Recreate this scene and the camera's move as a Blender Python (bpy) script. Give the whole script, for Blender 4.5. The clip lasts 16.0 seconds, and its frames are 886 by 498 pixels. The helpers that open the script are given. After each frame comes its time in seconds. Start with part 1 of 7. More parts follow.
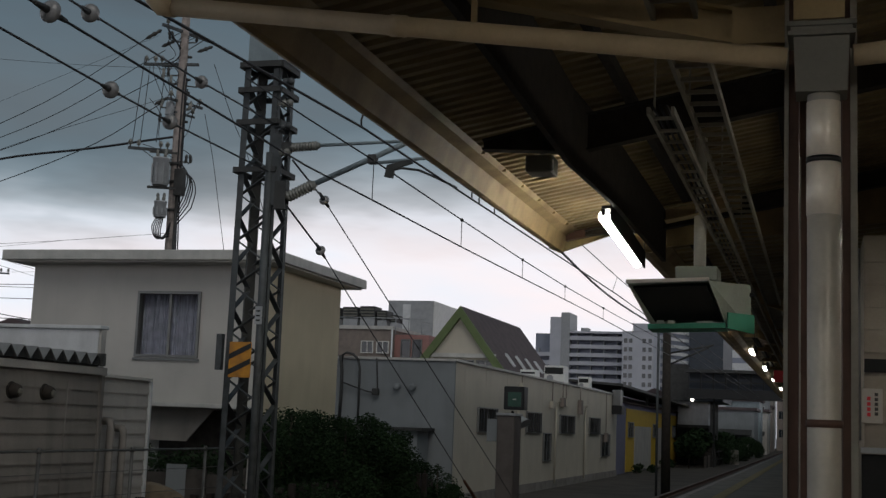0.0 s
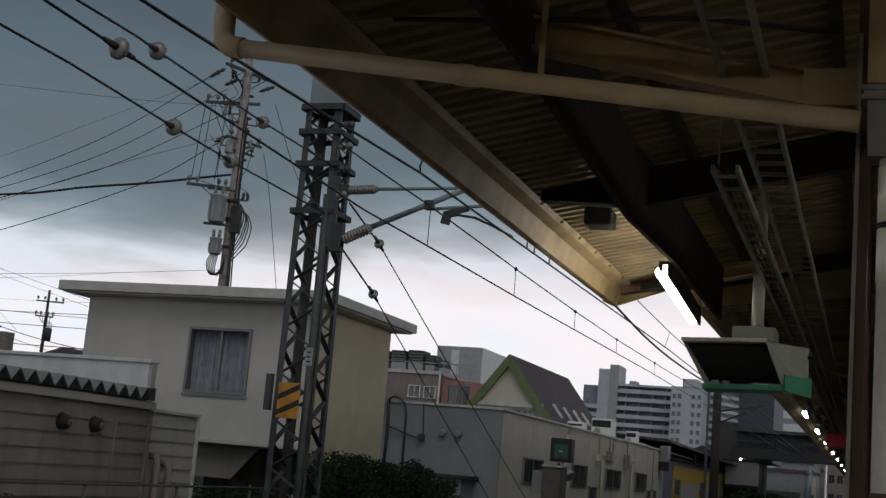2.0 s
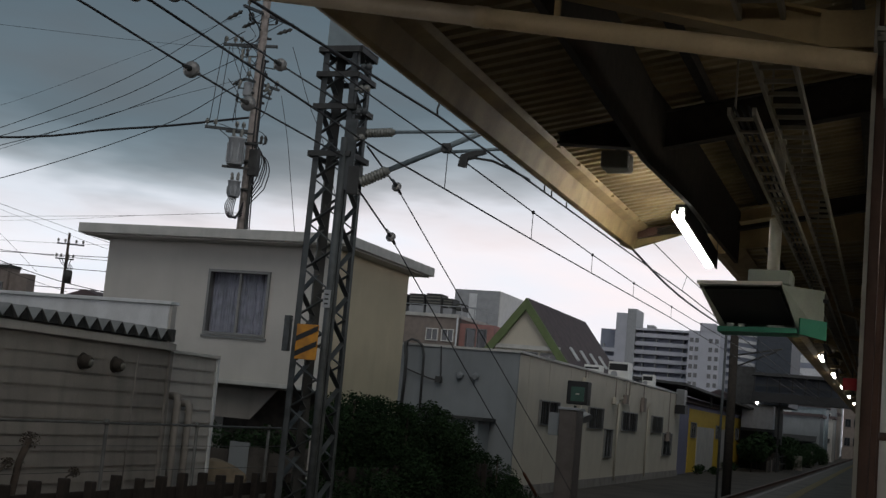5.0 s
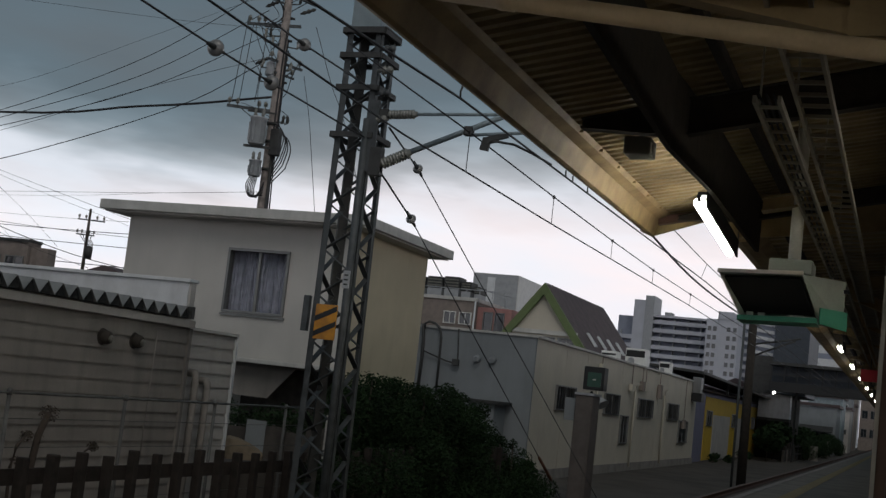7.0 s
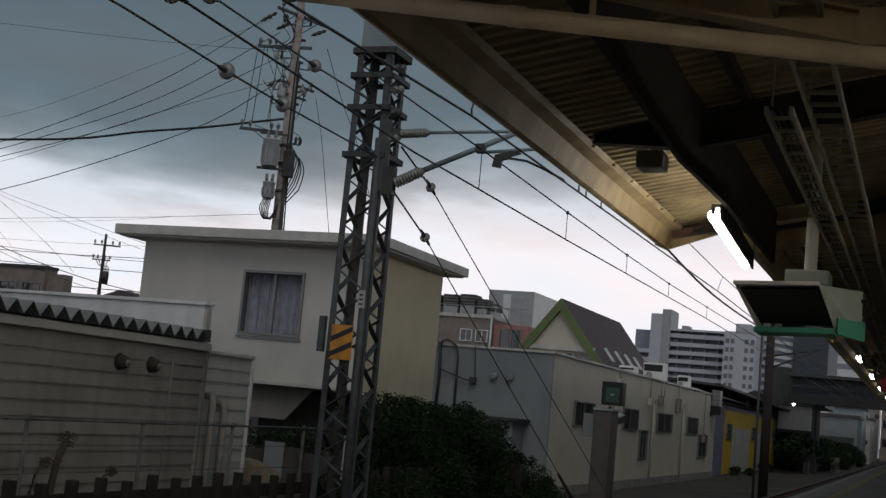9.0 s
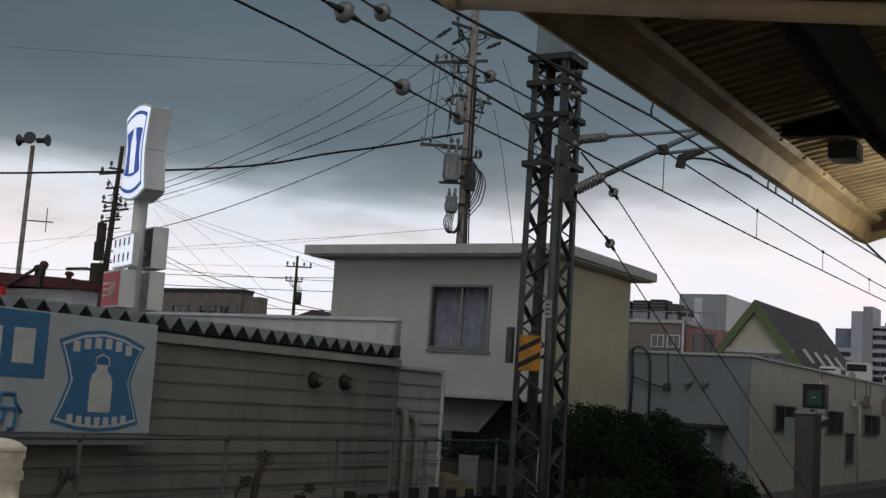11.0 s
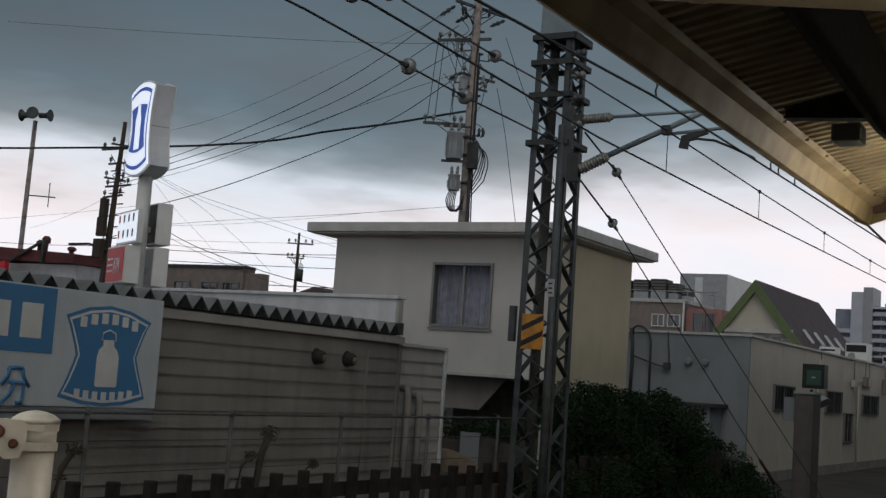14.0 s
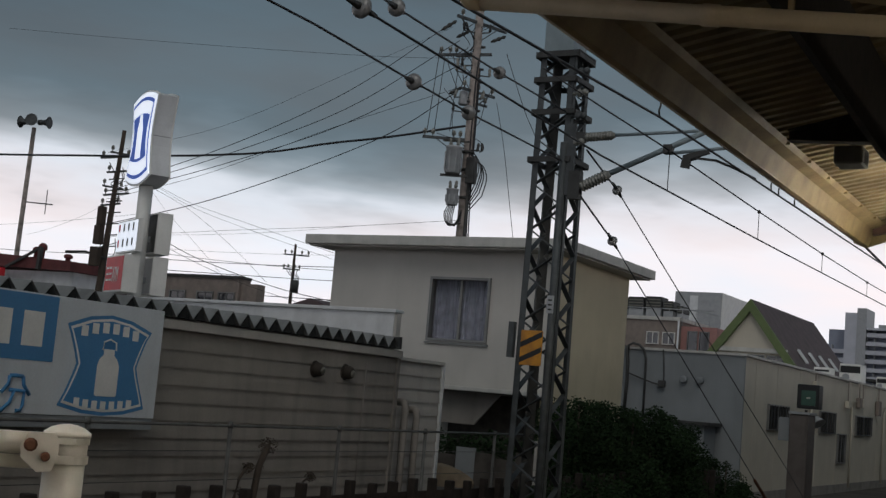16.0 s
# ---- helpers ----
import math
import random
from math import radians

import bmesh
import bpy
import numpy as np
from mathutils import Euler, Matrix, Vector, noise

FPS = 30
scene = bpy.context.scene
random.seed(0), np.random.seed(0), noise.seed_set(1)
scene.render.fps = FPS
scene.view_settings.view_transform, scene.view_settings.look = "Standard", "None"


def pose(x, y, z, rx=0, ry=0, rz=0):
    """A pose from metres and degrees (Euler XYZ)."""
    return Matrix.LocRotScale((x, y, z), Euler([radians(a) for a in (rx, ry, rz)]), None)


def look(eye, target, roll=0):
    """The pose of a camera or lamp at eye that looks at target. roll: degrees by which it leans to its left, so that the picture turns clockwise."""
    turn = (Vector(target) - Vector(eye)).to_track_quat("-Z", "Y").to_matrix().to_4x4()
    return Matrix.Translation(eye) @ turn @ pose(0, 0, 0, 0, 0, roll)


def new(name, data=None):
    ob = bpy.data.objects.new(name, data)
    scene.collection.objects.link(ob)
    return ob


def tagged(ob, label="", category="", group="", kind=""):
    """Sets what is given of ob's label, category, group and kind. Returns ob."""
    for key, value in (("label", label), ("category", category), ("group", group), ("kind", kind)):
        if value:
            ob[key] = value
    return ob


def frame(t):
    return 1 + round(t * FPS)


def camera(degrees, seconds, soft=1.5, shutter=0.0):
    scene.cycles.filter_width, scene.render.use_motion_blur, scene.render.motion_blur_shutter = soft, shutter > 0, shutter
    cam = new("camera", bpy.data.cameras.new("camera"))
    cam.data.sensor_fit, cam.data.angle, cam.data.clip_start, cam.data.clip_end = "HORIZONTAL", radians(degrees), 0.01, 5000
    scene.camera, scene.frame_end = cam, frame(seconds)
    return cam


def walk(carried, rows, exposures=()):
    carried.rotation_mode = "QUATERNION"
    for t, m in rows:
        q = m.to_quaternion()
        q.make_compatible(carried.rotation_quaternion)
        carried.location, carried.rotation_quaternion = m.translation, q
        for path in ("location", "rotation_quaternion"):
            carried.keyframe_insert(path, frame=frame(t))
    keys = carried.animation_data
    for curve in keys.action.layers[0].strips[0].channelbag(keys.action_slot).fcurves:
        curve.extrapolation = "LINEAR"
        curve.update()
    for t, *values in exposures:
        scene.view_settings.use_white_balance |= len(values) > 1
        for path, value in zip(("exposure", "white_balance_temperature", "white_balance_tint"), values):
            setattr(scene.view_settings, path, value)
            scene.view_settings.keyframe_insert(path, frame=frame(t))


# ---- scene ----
# ---- camera ----
cam = camera(38.43, 16.0, soft=1.4)
ROWS = [
    (0, 0.047, -0.046, 1.581, 97.801, -2.326, 16.332),
    (0.5, 0.049, -0.05, 1.581, 98.846, -3.752, 15.566),
    (1, 0.018, -0.02, 1.6, 100.218, -4.294, 15.842),
    (1.5, -0.011, 0.013, 1.618, 100.08, -4.816, 18.156),
    (2, -0.008, 0.004, 1.614, 99.735, -4.95, 18.274),
    (2.5, -0.008, 0.006, 1.609, 98.8, -5.317, 19.072),
    (3, 0.003, -0.016, 1.605, 98.329, -5.201, 19.283),
    (3.5, 0.006, -0.012, 1.6, 97.419, -5.127, 19.299),
    (4, 0.015, -0.024, 1.596, 97.135, -4.986, 19.246),
    (6.5, 0.024, -0.048, 1.597, 97.059, -5.896, 19.021),
    (7, 0.01, -0.051, 1.592, 96.294, -6.395, 19.784),
    (7.5, 0.023, -0.076, 1.588, 96.657, -5.692, 19.679),
    (8, 0.028, -0.064, 1.59, 96.916, -5.511, 19.651),
    (8.5, 0.022, -0.06, 1.591, 97.074, -5.317, 19.992),
    (9, 0.014, -0.037, 1.594, 97.021, -5.299, 20.597),
    (9.5, -0.025, 0.089, 1.605, 97.264, -3.902, 23.489),
    (10, -0.03, 0.133, 1.604, 97.536, -3.366, 26.655),
    (10.2, -0.034, 0.144, 1.603, 97.388, -3.339, 27.537),
    (12.3, -0.009, 0.034, 1.604, 96.472, -3.614, 29.771),
    (12.5, -0.007, 0.033, 1.602, 96.38, -3.741, 29.597),
    (13, -0.002, 0.029, 1.603, 96.172, -3.917, 28.993),
    (13.5, -0.006, 0.026, 1.601, 95.904, -4.101, 28.901),
    (14, -0.015, 0.012, 1.6, 95.818, -4.001, 29.242),
    (14.5, -0.016, 0.008, 1.599, 95.797, -3.828, 29.452),
    (15, -0.021, 0.006, 1.601, 95.774, -4.136, 29.236),
    (15.5, -0.031, -0.009, 1.609, 96.11, -4.627, 28.764),
    (16, -0.063, -0.052, 1.608, 96.455, -4.97, 28.905),
]
walk(cam, [(t, pose(x, y, z, rx, ry, rz)) for t, x, y, z, rx, ry, rz in ROWS])

# ---- world and light ----
world = bpy.data.worlds.new("overcast")
scene.world = world
world.use_nodes = True
wt = world.node_tree
wt.nodes.clear()


def wn(kind, **kw):
    n = wt.nodes.new(kind)
    for k, v in kw.items():
        n.inputs[k].default_value = v
    return n


w_out = wn("ShaderNodeOutputWorld")
w_sky = wn("ShaderNodeTexSky")
w_sky.sky_type = "NISHITA"
w_sky.sun_disc = False
w_sky.sun_elevation, w_sky.sun_rotation = radians(46), radians(155)
w_sky_bg = wn("ShaderNodeBackground", Strength=0.004)
wt.links.new(w_sky.outputs[0], w_sky_bg.inputs[0])
w_tc = wn("ShaderNodeTexCoord")
w_sep = wn("ShaderNodeSeparateXYZ")
wt.links.new(w_tc.outputs["Generated"], w_sep.inputs[0])
w_map = wn("ShaderNodeMapping")
w_map.inputs["Scale"].default_value = (2.2, 2.2, 9.0)
wt.links.new(w_tc.outputs["Generated"], w_map.inputs[0])
w_noise = wn("ShaderNodeTexNoise", Scale=1.3, Detail=5.0, Roughness=0.52)
wt.links.new(w_map.outputs[0], w_noise.inputs[0])
w_wob = wn("ShaderNodeMath")
w_wob.operation = "MULTIPLY_ADD"
w_wob.inputs[1].default_value, w_wob.inputs[2].default_value = 0.19, -0.095
wt.links.new(w_noise.outputs["Fac"], w_wob.inputs[0])
w_add = wn("ShaderNodeMath")
wt.links.new(w_sep.outputs["Z"], w_add.inputs[0])
wt.links.new(w_wob.outputs[0], w_add.inputs[1])
w_ramp = wn("ShaderNodeValToRGB")
ramp = w_ramp.color_ramp
ramp.elements[0].position, ramp.elements[0].color = 0.0, (0.915, 0.895, 0.955, 1)
ramp.elements[1].position, ramp.elements[1].color = 1.0, (0.095, 0.122, 0.14, 1)
for p, c in ((0.105, (0.945, 0.91, 0.95)), (0.132, (0.80, 0.78, 0.82)), (0.152, (0.46, 0.48, 0.51)), (0.178, (0.225, 0.262, 0.288)), (0.212, (0.130, 0.166, 0.188)), (0.30, (0.080, 0.109, 0.129))):
    e = ramp.elements.new(p)
    e.color = (*c, 1)
w_lift = wn("ShaderNodeMapRange")
w_lift.inputs["From Min"].default_value, w_lift.inputs["From Max"].default_value = -0.5, -0.12
w_lift.inputs["To Min"].default_value, w_lift.inputs["To Max"].default_value = 0.0, 0.034
wt.links.new(w_sep.outputs["X"], w_lift.inputs["Value"])
w_low = wn("ShaderNodeMath")
w_low.operation = "SUBTRACT"
wt.links.new(w_add.outputs[0], w_low.inputs[0])
wt.links.new(w_lift.outputs[0], w_low.inputs[1])
wt.links.new(w_low.outputs[0], w_ramp.inputs[0])
w_warm_noise = wn("ShaderNodeTexNoise", Scale=2.6, Detail=3.0, Roughness=0.5)
wt.links.new(w_map.outputs[0], w_warm_noise.inputs[0])
w_warm_range = wn("ShaderNodeMapRange")
w_warm_range.inputs["From Min"].default_value, w_warm_range.inputs["From Max"].default_value = 0.36, 0.66
wt.links.new(w_warm_noise.outputs["Fac"], w_warm_range.inputs["Value"])
w_tint = wn("ShaderNodeMix")
w_tint.data_type = "RGBA"
w_tint.inputs["A"].default_value, w_tint.inputs["B"].default_value = (0.895, 0.965, 1.0, 1), (1.03, 0.972, 0.95, 1)
wt.links.new(w_warm_range.outputs[0], w_tint.inputs["Factor"])
w_mul = wn("ShaderNodeMix")
w_mul.data_type, w_mul.blend_type = "RGBA", "MULTIPLY"
w_mul.inputs["Factor"].default_value = 1.0
wt.links.new(w_ramp.outputs[0], w_mul.inputs["A"])
wt.links.new(w_tint.outputs["Result"], w_mul.inputs["B"])
w_bg = wn("ShaderNodeBackground", Strength=1.0)
wt.links.new(w_mul.outputs["Result"], w_bg.inputs[0])
w_sum = wn("ShaderNodeAddShader")
wt.links.new(w_sky_bg.outputs[0], w_sum.inputs[0])
wt.links.new(w_bg.outputs[0], w_sum.inputs[1])
wt.links.new(w_sum.outputs[0], w_out.inputs[0])

sun = new("sun", bpy.data.lights.new("sun", "SUN"))
sun.data.energy, sun.data.angle, sun.data.color = 0.6, radians(40), (1.0, 0.96, 0.9)
sun.matrix_world = look((32, -70, 80), (0, 0, 0))
scene.view_settings.exposure = 0.0

# ---- materials ----


def mat(name, color, rough=0.7, metal=0.0, vary=0.25, scale=3.0, fine=40.0, bump=0.15, streak=0.0, dirt=None, island=0.0, emit=0.0, spec=0.4):
    """A surface with broad blotches, fine grain, optional vertical rain streaks and small differences from piece to piece."""
    m = bpy.data.materials.new(name)
    m.use_nodes = True
    nt = m.node_tree
    b = nt.nodes["Principled BSDF"]
    b.inputs["Roughness"].default_value, b.inputs["Metallic"].default_value = rough, metal
    b.inputs["Specular IOR Level"].default_value = spec
    tc = nt.nodes.new("ShaderNodeTexCoord")
    n1 = nt.nodes.new("ShaderNodeTexNoise")
    n1.inputs["Scale"].default_value, n1.inputs["Detail"].default_value = scale, 6.0
    nt.links.new(tc.outputs["Object"], n1.inputs[0])
    n2 = nt.nodes.new("ShaderNodeTexNoise")
    n2.inputs["Scale"].default_value, n2.inputs["Detail"].default_value = fine, 4.0
    nt.links.new(tc.outputs["Object"], n2.inputs[0])
    mix = nt.nodes.new("ShaderNodeMix")
    mix.data_type = "RGBA"
    dark = dirt or tuple(c * (1 - vary) for c in color)
    mix.inputs["A"].default_value, mix.inputs["B"].default_value = (*dark, 1), (*color, 1)
    rng = nt.nodes.new("ShaderNodeMapRange")
    rng.inputs["From Min"].default_value, rng.inputs["From Max"].default_value = 0.34, 0.6
    nt.links.new(n1.outputs["Fac"], rng.inputs["Value"])
    nt.links.new(rng.outputs[0], mix.inputs["Factor"])
    last = mix.outputs["Result"]
    if streak:
        mp = nt.nodes.new("ShaderNodeMapping")
        mp.inputs["Scale"].default_value = (2.6, 2.6, 0.3)
        nt.links.new(tc.outputs["Object"], mp.inputs[0])
        n3 = nt.nodes.new("ShaderNodeTexNoise")
        n3.inputs["Scale"].default_value, n3.inputs["Detail"].default_value = 1.6, 5.0
        nt.links.new(mp.outputs[0], n3.inputs[0])
        r3 = nt.nodes.new("ShaderNodeMapRange")
        r3.inputs["From Min"].default_value, r3.inputs["From Max"].default_value = 0.5, 0.75
        r3.inputs["To Max"].default_value = streak
        nt.links.new(n3.outputs["Fac"], r3.inputs["Value"])
        m3 = nt.nodes.new("ShaderNodeMix")
        m3.data_type = "RGBA"
        m3.inputs["B"].default_value = (*(c * 0.45 for c in color), 1)
        nt.links.new(r3.outputs[0], m3.inputs["Factor"])
        nt.links.new(last, m3.inputs["A"])
        last = m3.outputs["Result"]
    hsv = nt.nodes.new("ShaderNodeHueSaturation")
    nt.links.new(last, hsv.inputs["Color"])
    val = nt.nodes.new("ShaderNodeMapRange")
    val.inputs["To Min"].default_value, val.inputs["To Max"].default_value = 0.9, 1.08
    nt.links.new(n2.outputs["Fac"], val.inputs["Value"])
    out = val.outputs[0]
    if island:
        info = nt.nodes.new("ShaderNodeObjectInfo")
        pr = nt.nodes.new("ShaderNodeMapRange")
        pr.inputs["To Min"].default_value, pr.inputs["To Max"].default_value = 1 - island, 1 + island
        nt.links.new(info.outputs["Random"], pr.inputs["Value"])
        mul = nt.nodes.new("ShaderNodeMath")
        mul.operation = "MULTIPLY"
        nt.links.new(out, mul.inputs[0])
        nt.links.new(pr.outputs[0], mul.inputs[1])
        out = mul.outputs[0]
    nt.links.new(out, hsv.inputs["Value"])
    nt.links.new(hsv.outputs[0], b.inputs["Base Color"])
    if bump:
        bp = nt.nodes.new("ShaderNodeBump")
        bp.inputs["Strength"].default_value, bp.inputs["Distance"].default_value = bump, 0.01
        nt.links.new(n2.outputs["Fac"], bp.inputs["Height"])
        nt.links.new(bp.outputs[0], b.inputs["Normal"])
    if emit:
        b.inputs["Emission Color"].default_value = (*color, 1)
        b.inputs["Emission Strength"].default_value = emit
    return m


def glass(name, tint=(0.02, 0.025, 0.03)):
    m = mat(name, tint, rough=0.06, vary=0.2, bump=0.0, spec=0.7)
    return m


STUCCO = mat("cream_stucco", (0.50, 0.48, 0.445), 0.9, vary=0.10, scale=0.9, fine=60, streak=0.08, bump=0.3)
STUCCO_WARM = mat("yellowed_stucco", (0.60, 0.52, 0.365), 0.9, vary=0.10, scale=0.9, fine=60, streak=0.08, bump=0.3)
FASCIA = mat("pale_roof_edge", (0.50, 0.49, 0.46), 0.7, vary=0.15, streak=0.3)
SIDING = mat("beige_siding", (0.25, 0.228, 0.205), 0.75, vary=0.2, scale=1.2, streak=0.4, island=0.05)
SIDING_PALE = mat("pale_siding", (0.42, 0.40, 0.37), 0.75, vary=0.14, scale=1.2, streak=0.35, island=0.05)
PANEL = mat("cream_panel", (0.52, 0.475, 0.39), 0.75, vary=0.1, scale=0.8, streak=0.08)
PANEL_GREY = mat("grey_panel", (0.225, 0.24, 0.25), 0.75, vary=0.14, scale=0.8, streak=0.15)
PARAPET = mat("white_parapet", (0.62, 0.63, 0.64), 0.7, vary=0.12, streak=0.25)
ROOF_METAL = mat("weathered_roof_sheet", (0.27, 0.27, 0.265), 0.55, 0.3, vary=0.3)
# Near-black, among others for parts that stand in for shaded openings.
DARK = mat("dark_void", (0.018, 0.018, 0.018), 0.9, bump=0)
STEEL = mat("galvanised_steel", (0.085, 0.092, 0.095), 0.6, 0.35, vary=0.35, scale=6, island=0.06)
GALV = mat("dull_galvanised_tube", (0.12, 0.12, 0.115), 0.65, 0.2, vary=0.4, scale=5)
TARP = mat("dirty_tan_sheet", (0.20, 0.155, 0.105), 0.85, vary=0.4, scale=4, bump=0.3)
SHELTER_WALL = mat("dull_brown_clapboard", (0.27, 0.235, 0.19), 0.8, vary=0.25, scale=2, island=0.06)
NOTICE = mat("yellowed_paper", (0.40, 0.37, 0.33), 0.8, vary=0.1)
EDGE_GREY = mat("pale_grey_edge", (0.36, 0.34, 0.29), 0.5, 0.2, vary=0.35, scale=4, streak=0.3)
# Dirty scrap brown, with the shade below the house put into its darkness.
SCRAP = mat("dirty_scrap_and_shade_brown", (0.075, 0.066, 0.058), 0.9, vary=0.45, scale=4, bump=0.4)
CABINET = mat("brown_grey_cabinet", (0.115, 0.098, 0.09), 0.6, vary=0.25, scale=3, streak=0.2)
BOARD_WHITE = mat("billboard_white", (0.57, 0.605, 0.635), 0.5, vary=0.1, scale=1.5, streak=0.12)
DRY_LEAF = mat("dry_leaf", (0.07, 0.055, 0.04), 0.9, vary=0.4, bump=0)
LADDER = mat("zinc_ladder", (0.34, 0.31, 0.25), 0.6, 0.1, vary=0.3)
STEEL_DARK = mat("dark_steel", (0.06, 0.06, 0.058), 0.6, 0.3, vary=0.35)
STEEL_BLUE = mat("blue_grey_box_steel", (0.24, 0.29, 0.31), 0.6, 0.1, vary=0.2, streak=0.3)
WIRE = mat("wire", (0.035, 0.035, 0.038), 0.55, 0.3, bump=0)
PORCELAIN = mat("porcelain", (0.19, 0.19, 0.17), 0.25, vary=0.15, spec=0.6)
DISC = mat("glazed_disc", (0.22, 0.215, 0.21), 0.25, vary=0.2, spec=0.6)
CONCRETE = mat("concrete", (0.27, 0.25, 0.23), 0.9, vary=0.25, scale=2, streak=0.3)
POLE = mat("concrete_pole", (0.33, 0.285, 0.26), 0.85, vary=0.5, scale=5, streak=0.5)
GREY_PAINT = mat("grey_paint", (0.33, 0.34, 0.35), 0.5, vary=0.15)
WOOD_OLD = mat("creosoted_timber", (0.028, 0.021, 0.017), 0.9, vary=0.45, scale=8, fine=90)
CANOPY_PAINT = mat("ochre_cream_paint", (0.34, 0.25, 0.12), 0.6, vary=0.2, scale=2.5, dirt=(0.21, 0.145, 0.07), streak=0.2)
CANOPY_SHEET = mat("cream_deck_sheet", (0.30, 0.235, 0.125), 0.6, vary=0.25, scale=1.5, dirt=(0.17, 0.125, 0.065))
STEEL_BROWN = mat("brown_painted_steel", (0.105, 0.055, 0.038), 0.6, vary=0.4, scale=3)
PIPE = mat("cream_pipe", (0.58, 0.46, 0.30), 0.45, vary=0.2, scale=3, streak=0.2)
PIPE_GREY = mat("grey_green_downpipe", (0.60, 0.58, 0.50), 0.4, vary=0.15, scale=3, streak=0.2)
HOPPER = mat("grey_hopper", (0.17, 0.165, 0.14), 0.55, vary=0.2)
FOIL = mat("bright_metal_wrap", (0.90, 0.83, 0.72), 0.28, 0.15, vary=0.08, bump=0.04)
PIPE_METAL = mat("dull_metal_downpipe", (0.58, 0.55, 0.48), 0.4, 0.25, vary=0.2, scale=3, streak=0.2, bump=0.05)
for m in (FOIL, PIPE_METAL):  # brushed round the pipe
    tangent = m.node_tree.nodes.new("ShaderNodeTangent")
    tangent.direction_type, tangent.axis = "RADIAL", "Z"
    m.node_tree.links.new(tangent.outputs[0], m.node_tree.nodes["Principled BSDF"].inputs["Tangent"])
    m.node_tree.nodes["Principled BSDF"].inputs["Anisotropic"].default_value = 0.9
    m.node_tree.nodes["Principled BSDF"].inputs["Anisotropic Rotation"].default_value = 0.25
RUST = mat("rusty_steel", (0.20, 0.085, 0.045), 0.8, vary=0.45, scale=8)
# Dull rust; its near-black also carries the shade on the canopy steel.
RUST_AND_SHADE = mat("dull_rust_and_shade", (0.035, 0.028, 0.022), 0.85, vary=0.4, scale=9)
BLACK = mat("black_plastic", (0.012, 0.012, 0.012), 0.45, vary=0.2, bump=0)
GREEN_PAINT = mat("green_paint", (0.05, 0.27, 0.17), 0.5, vary=0.15)
PALE_GREEN = mat("pale_green_paint", (0.34, 0.37, 0.31), 0.5, vary=0.15)
WHITE = mat("white_paint", (0.74, 0.73, 0.70), 0.5, vary=0.10)
CREAM_POST = mat("cream_enamel", (0.82, 0.76, 0.66), 0.4, vary=0.12, streak=0.25)
RED = mat("red_sign_paint", (0.60, 0.025, 0.035), 0.5, vary=0.15)
BLUE = mat("sign_blue", (0.055, 0.21, 0.42), 0.5, vary=0.08, scale=1.0)
YELLOW = mat("warning_yellow", (0.56, 0.25, 0.025), 0.6, vary=0.3, scale=6, dirt=(0.34, 0.15, 0.03))
SHOP_YELLOW = mat("shop_yellow", (0.55, 0.36, 0.03), 0.7, vary=0.15)
SHOP_BLUE = mat("shop_blue", (0.16, 0.16, 0.24), 0.7, vary=0.15)
GREEN_TRIM = mat("moss_green_trim", (0.12, 0.16, 0.062), 0.6, vary=0.15)
ROOF_DARK = mat("purple_brown_roof", (0.095, 0.068, 0.07), 0.7, vary=0.3, scale=2)
ROOF_RED = mat("dark_red_roof", (0.13, 0.035, 0.035), 0.7, vary=0.3)
PINK = mat("dusty_pink_wall", (0.40, 0.21, 0.19), 0.8, vary=0.15, streak=0.2)
BROWN_WALL = mat("brown_grey_wall", (0.24, 0.20, 0.175), 0.85, vary=0.2, streak=0.3)
# Distance haze is put into this pale blue-grey wall colour.
APART = mat("hazed_apartment_wall", (0.46, 0.47, 0.52), 0.8, vary=0.1, scale=0.3)
# Darker copy: shade behind the balconies, lightened by haze, put into the colour.
APART_DARK = mat("hazed_recess_shade", (0.24, 0.26, 0.32), 0.8, vary=0.15, scale=0.3)
BLUE_GREY = mat("blue_grey_cladding", (0.05, 0.06, 0.075), 0.6, vary=0.2)
GLASS = glass("window_glass")
CURTAIN = mat("blue_grey_curtain", (0.30, 0.32, 0.40), 0.9, vary=0.3, scale=5, fine=120)
ALU = mat("aluminium_frame", (0.21, 0.21, 0.205), 0.4, 0.5, vary=0.15)
GROUND = mat("ground", (0.062, 0.054, 0.046), 0.95, vary=0.45, scale=0.6, fine=18, bump=0.6)
BALLAST = mat("ballast", (0.11, 0.095, 0.085), 0.95, vary=0.5, scale=5, fine=30, bump=0.9)
PLATFORM = mat("platform_asphalt", (0.20, 0.18, 0.155), 0.85, vary=0.3, scale=1.0, fine=50)
TACTILE = mat("tactile_yellow", (0.30, 0.225, 0.09), 0.75, vary=0.3, scale=3)
LEAF = mat("dark_leaf", (0.020, 0.040, 0.015), 0.8, vary=0.5, scale=2.0, bump=0, spec=0.15)
# Bark brown, also carrying the backlit darkness of the town poles.
BARK_AND_BACKLIT = mat("bark_and_backlit_pole", (0.06, 0.045, 0.035), 0.9)
TUBE = mat("lit_tube", (1.0, 0.96, 0.88), emit=24.0, bump=0, vary=0.01)
TUBE_FAR = mat("lit_tube_far", (1.0, 0.93, 0.84), emit=10.0, bump=0, vary=0.01)
LIT_SIGN = mat("lit_sign_face", (0.80, 0.85, 0.95), emit=0.75, bump=0, vary=0.04)
LIT_BLUE = mat("lit_sign_blue", (0.05, 0.10, 0.36), emit=0.55, bump=0, vary=0.05)
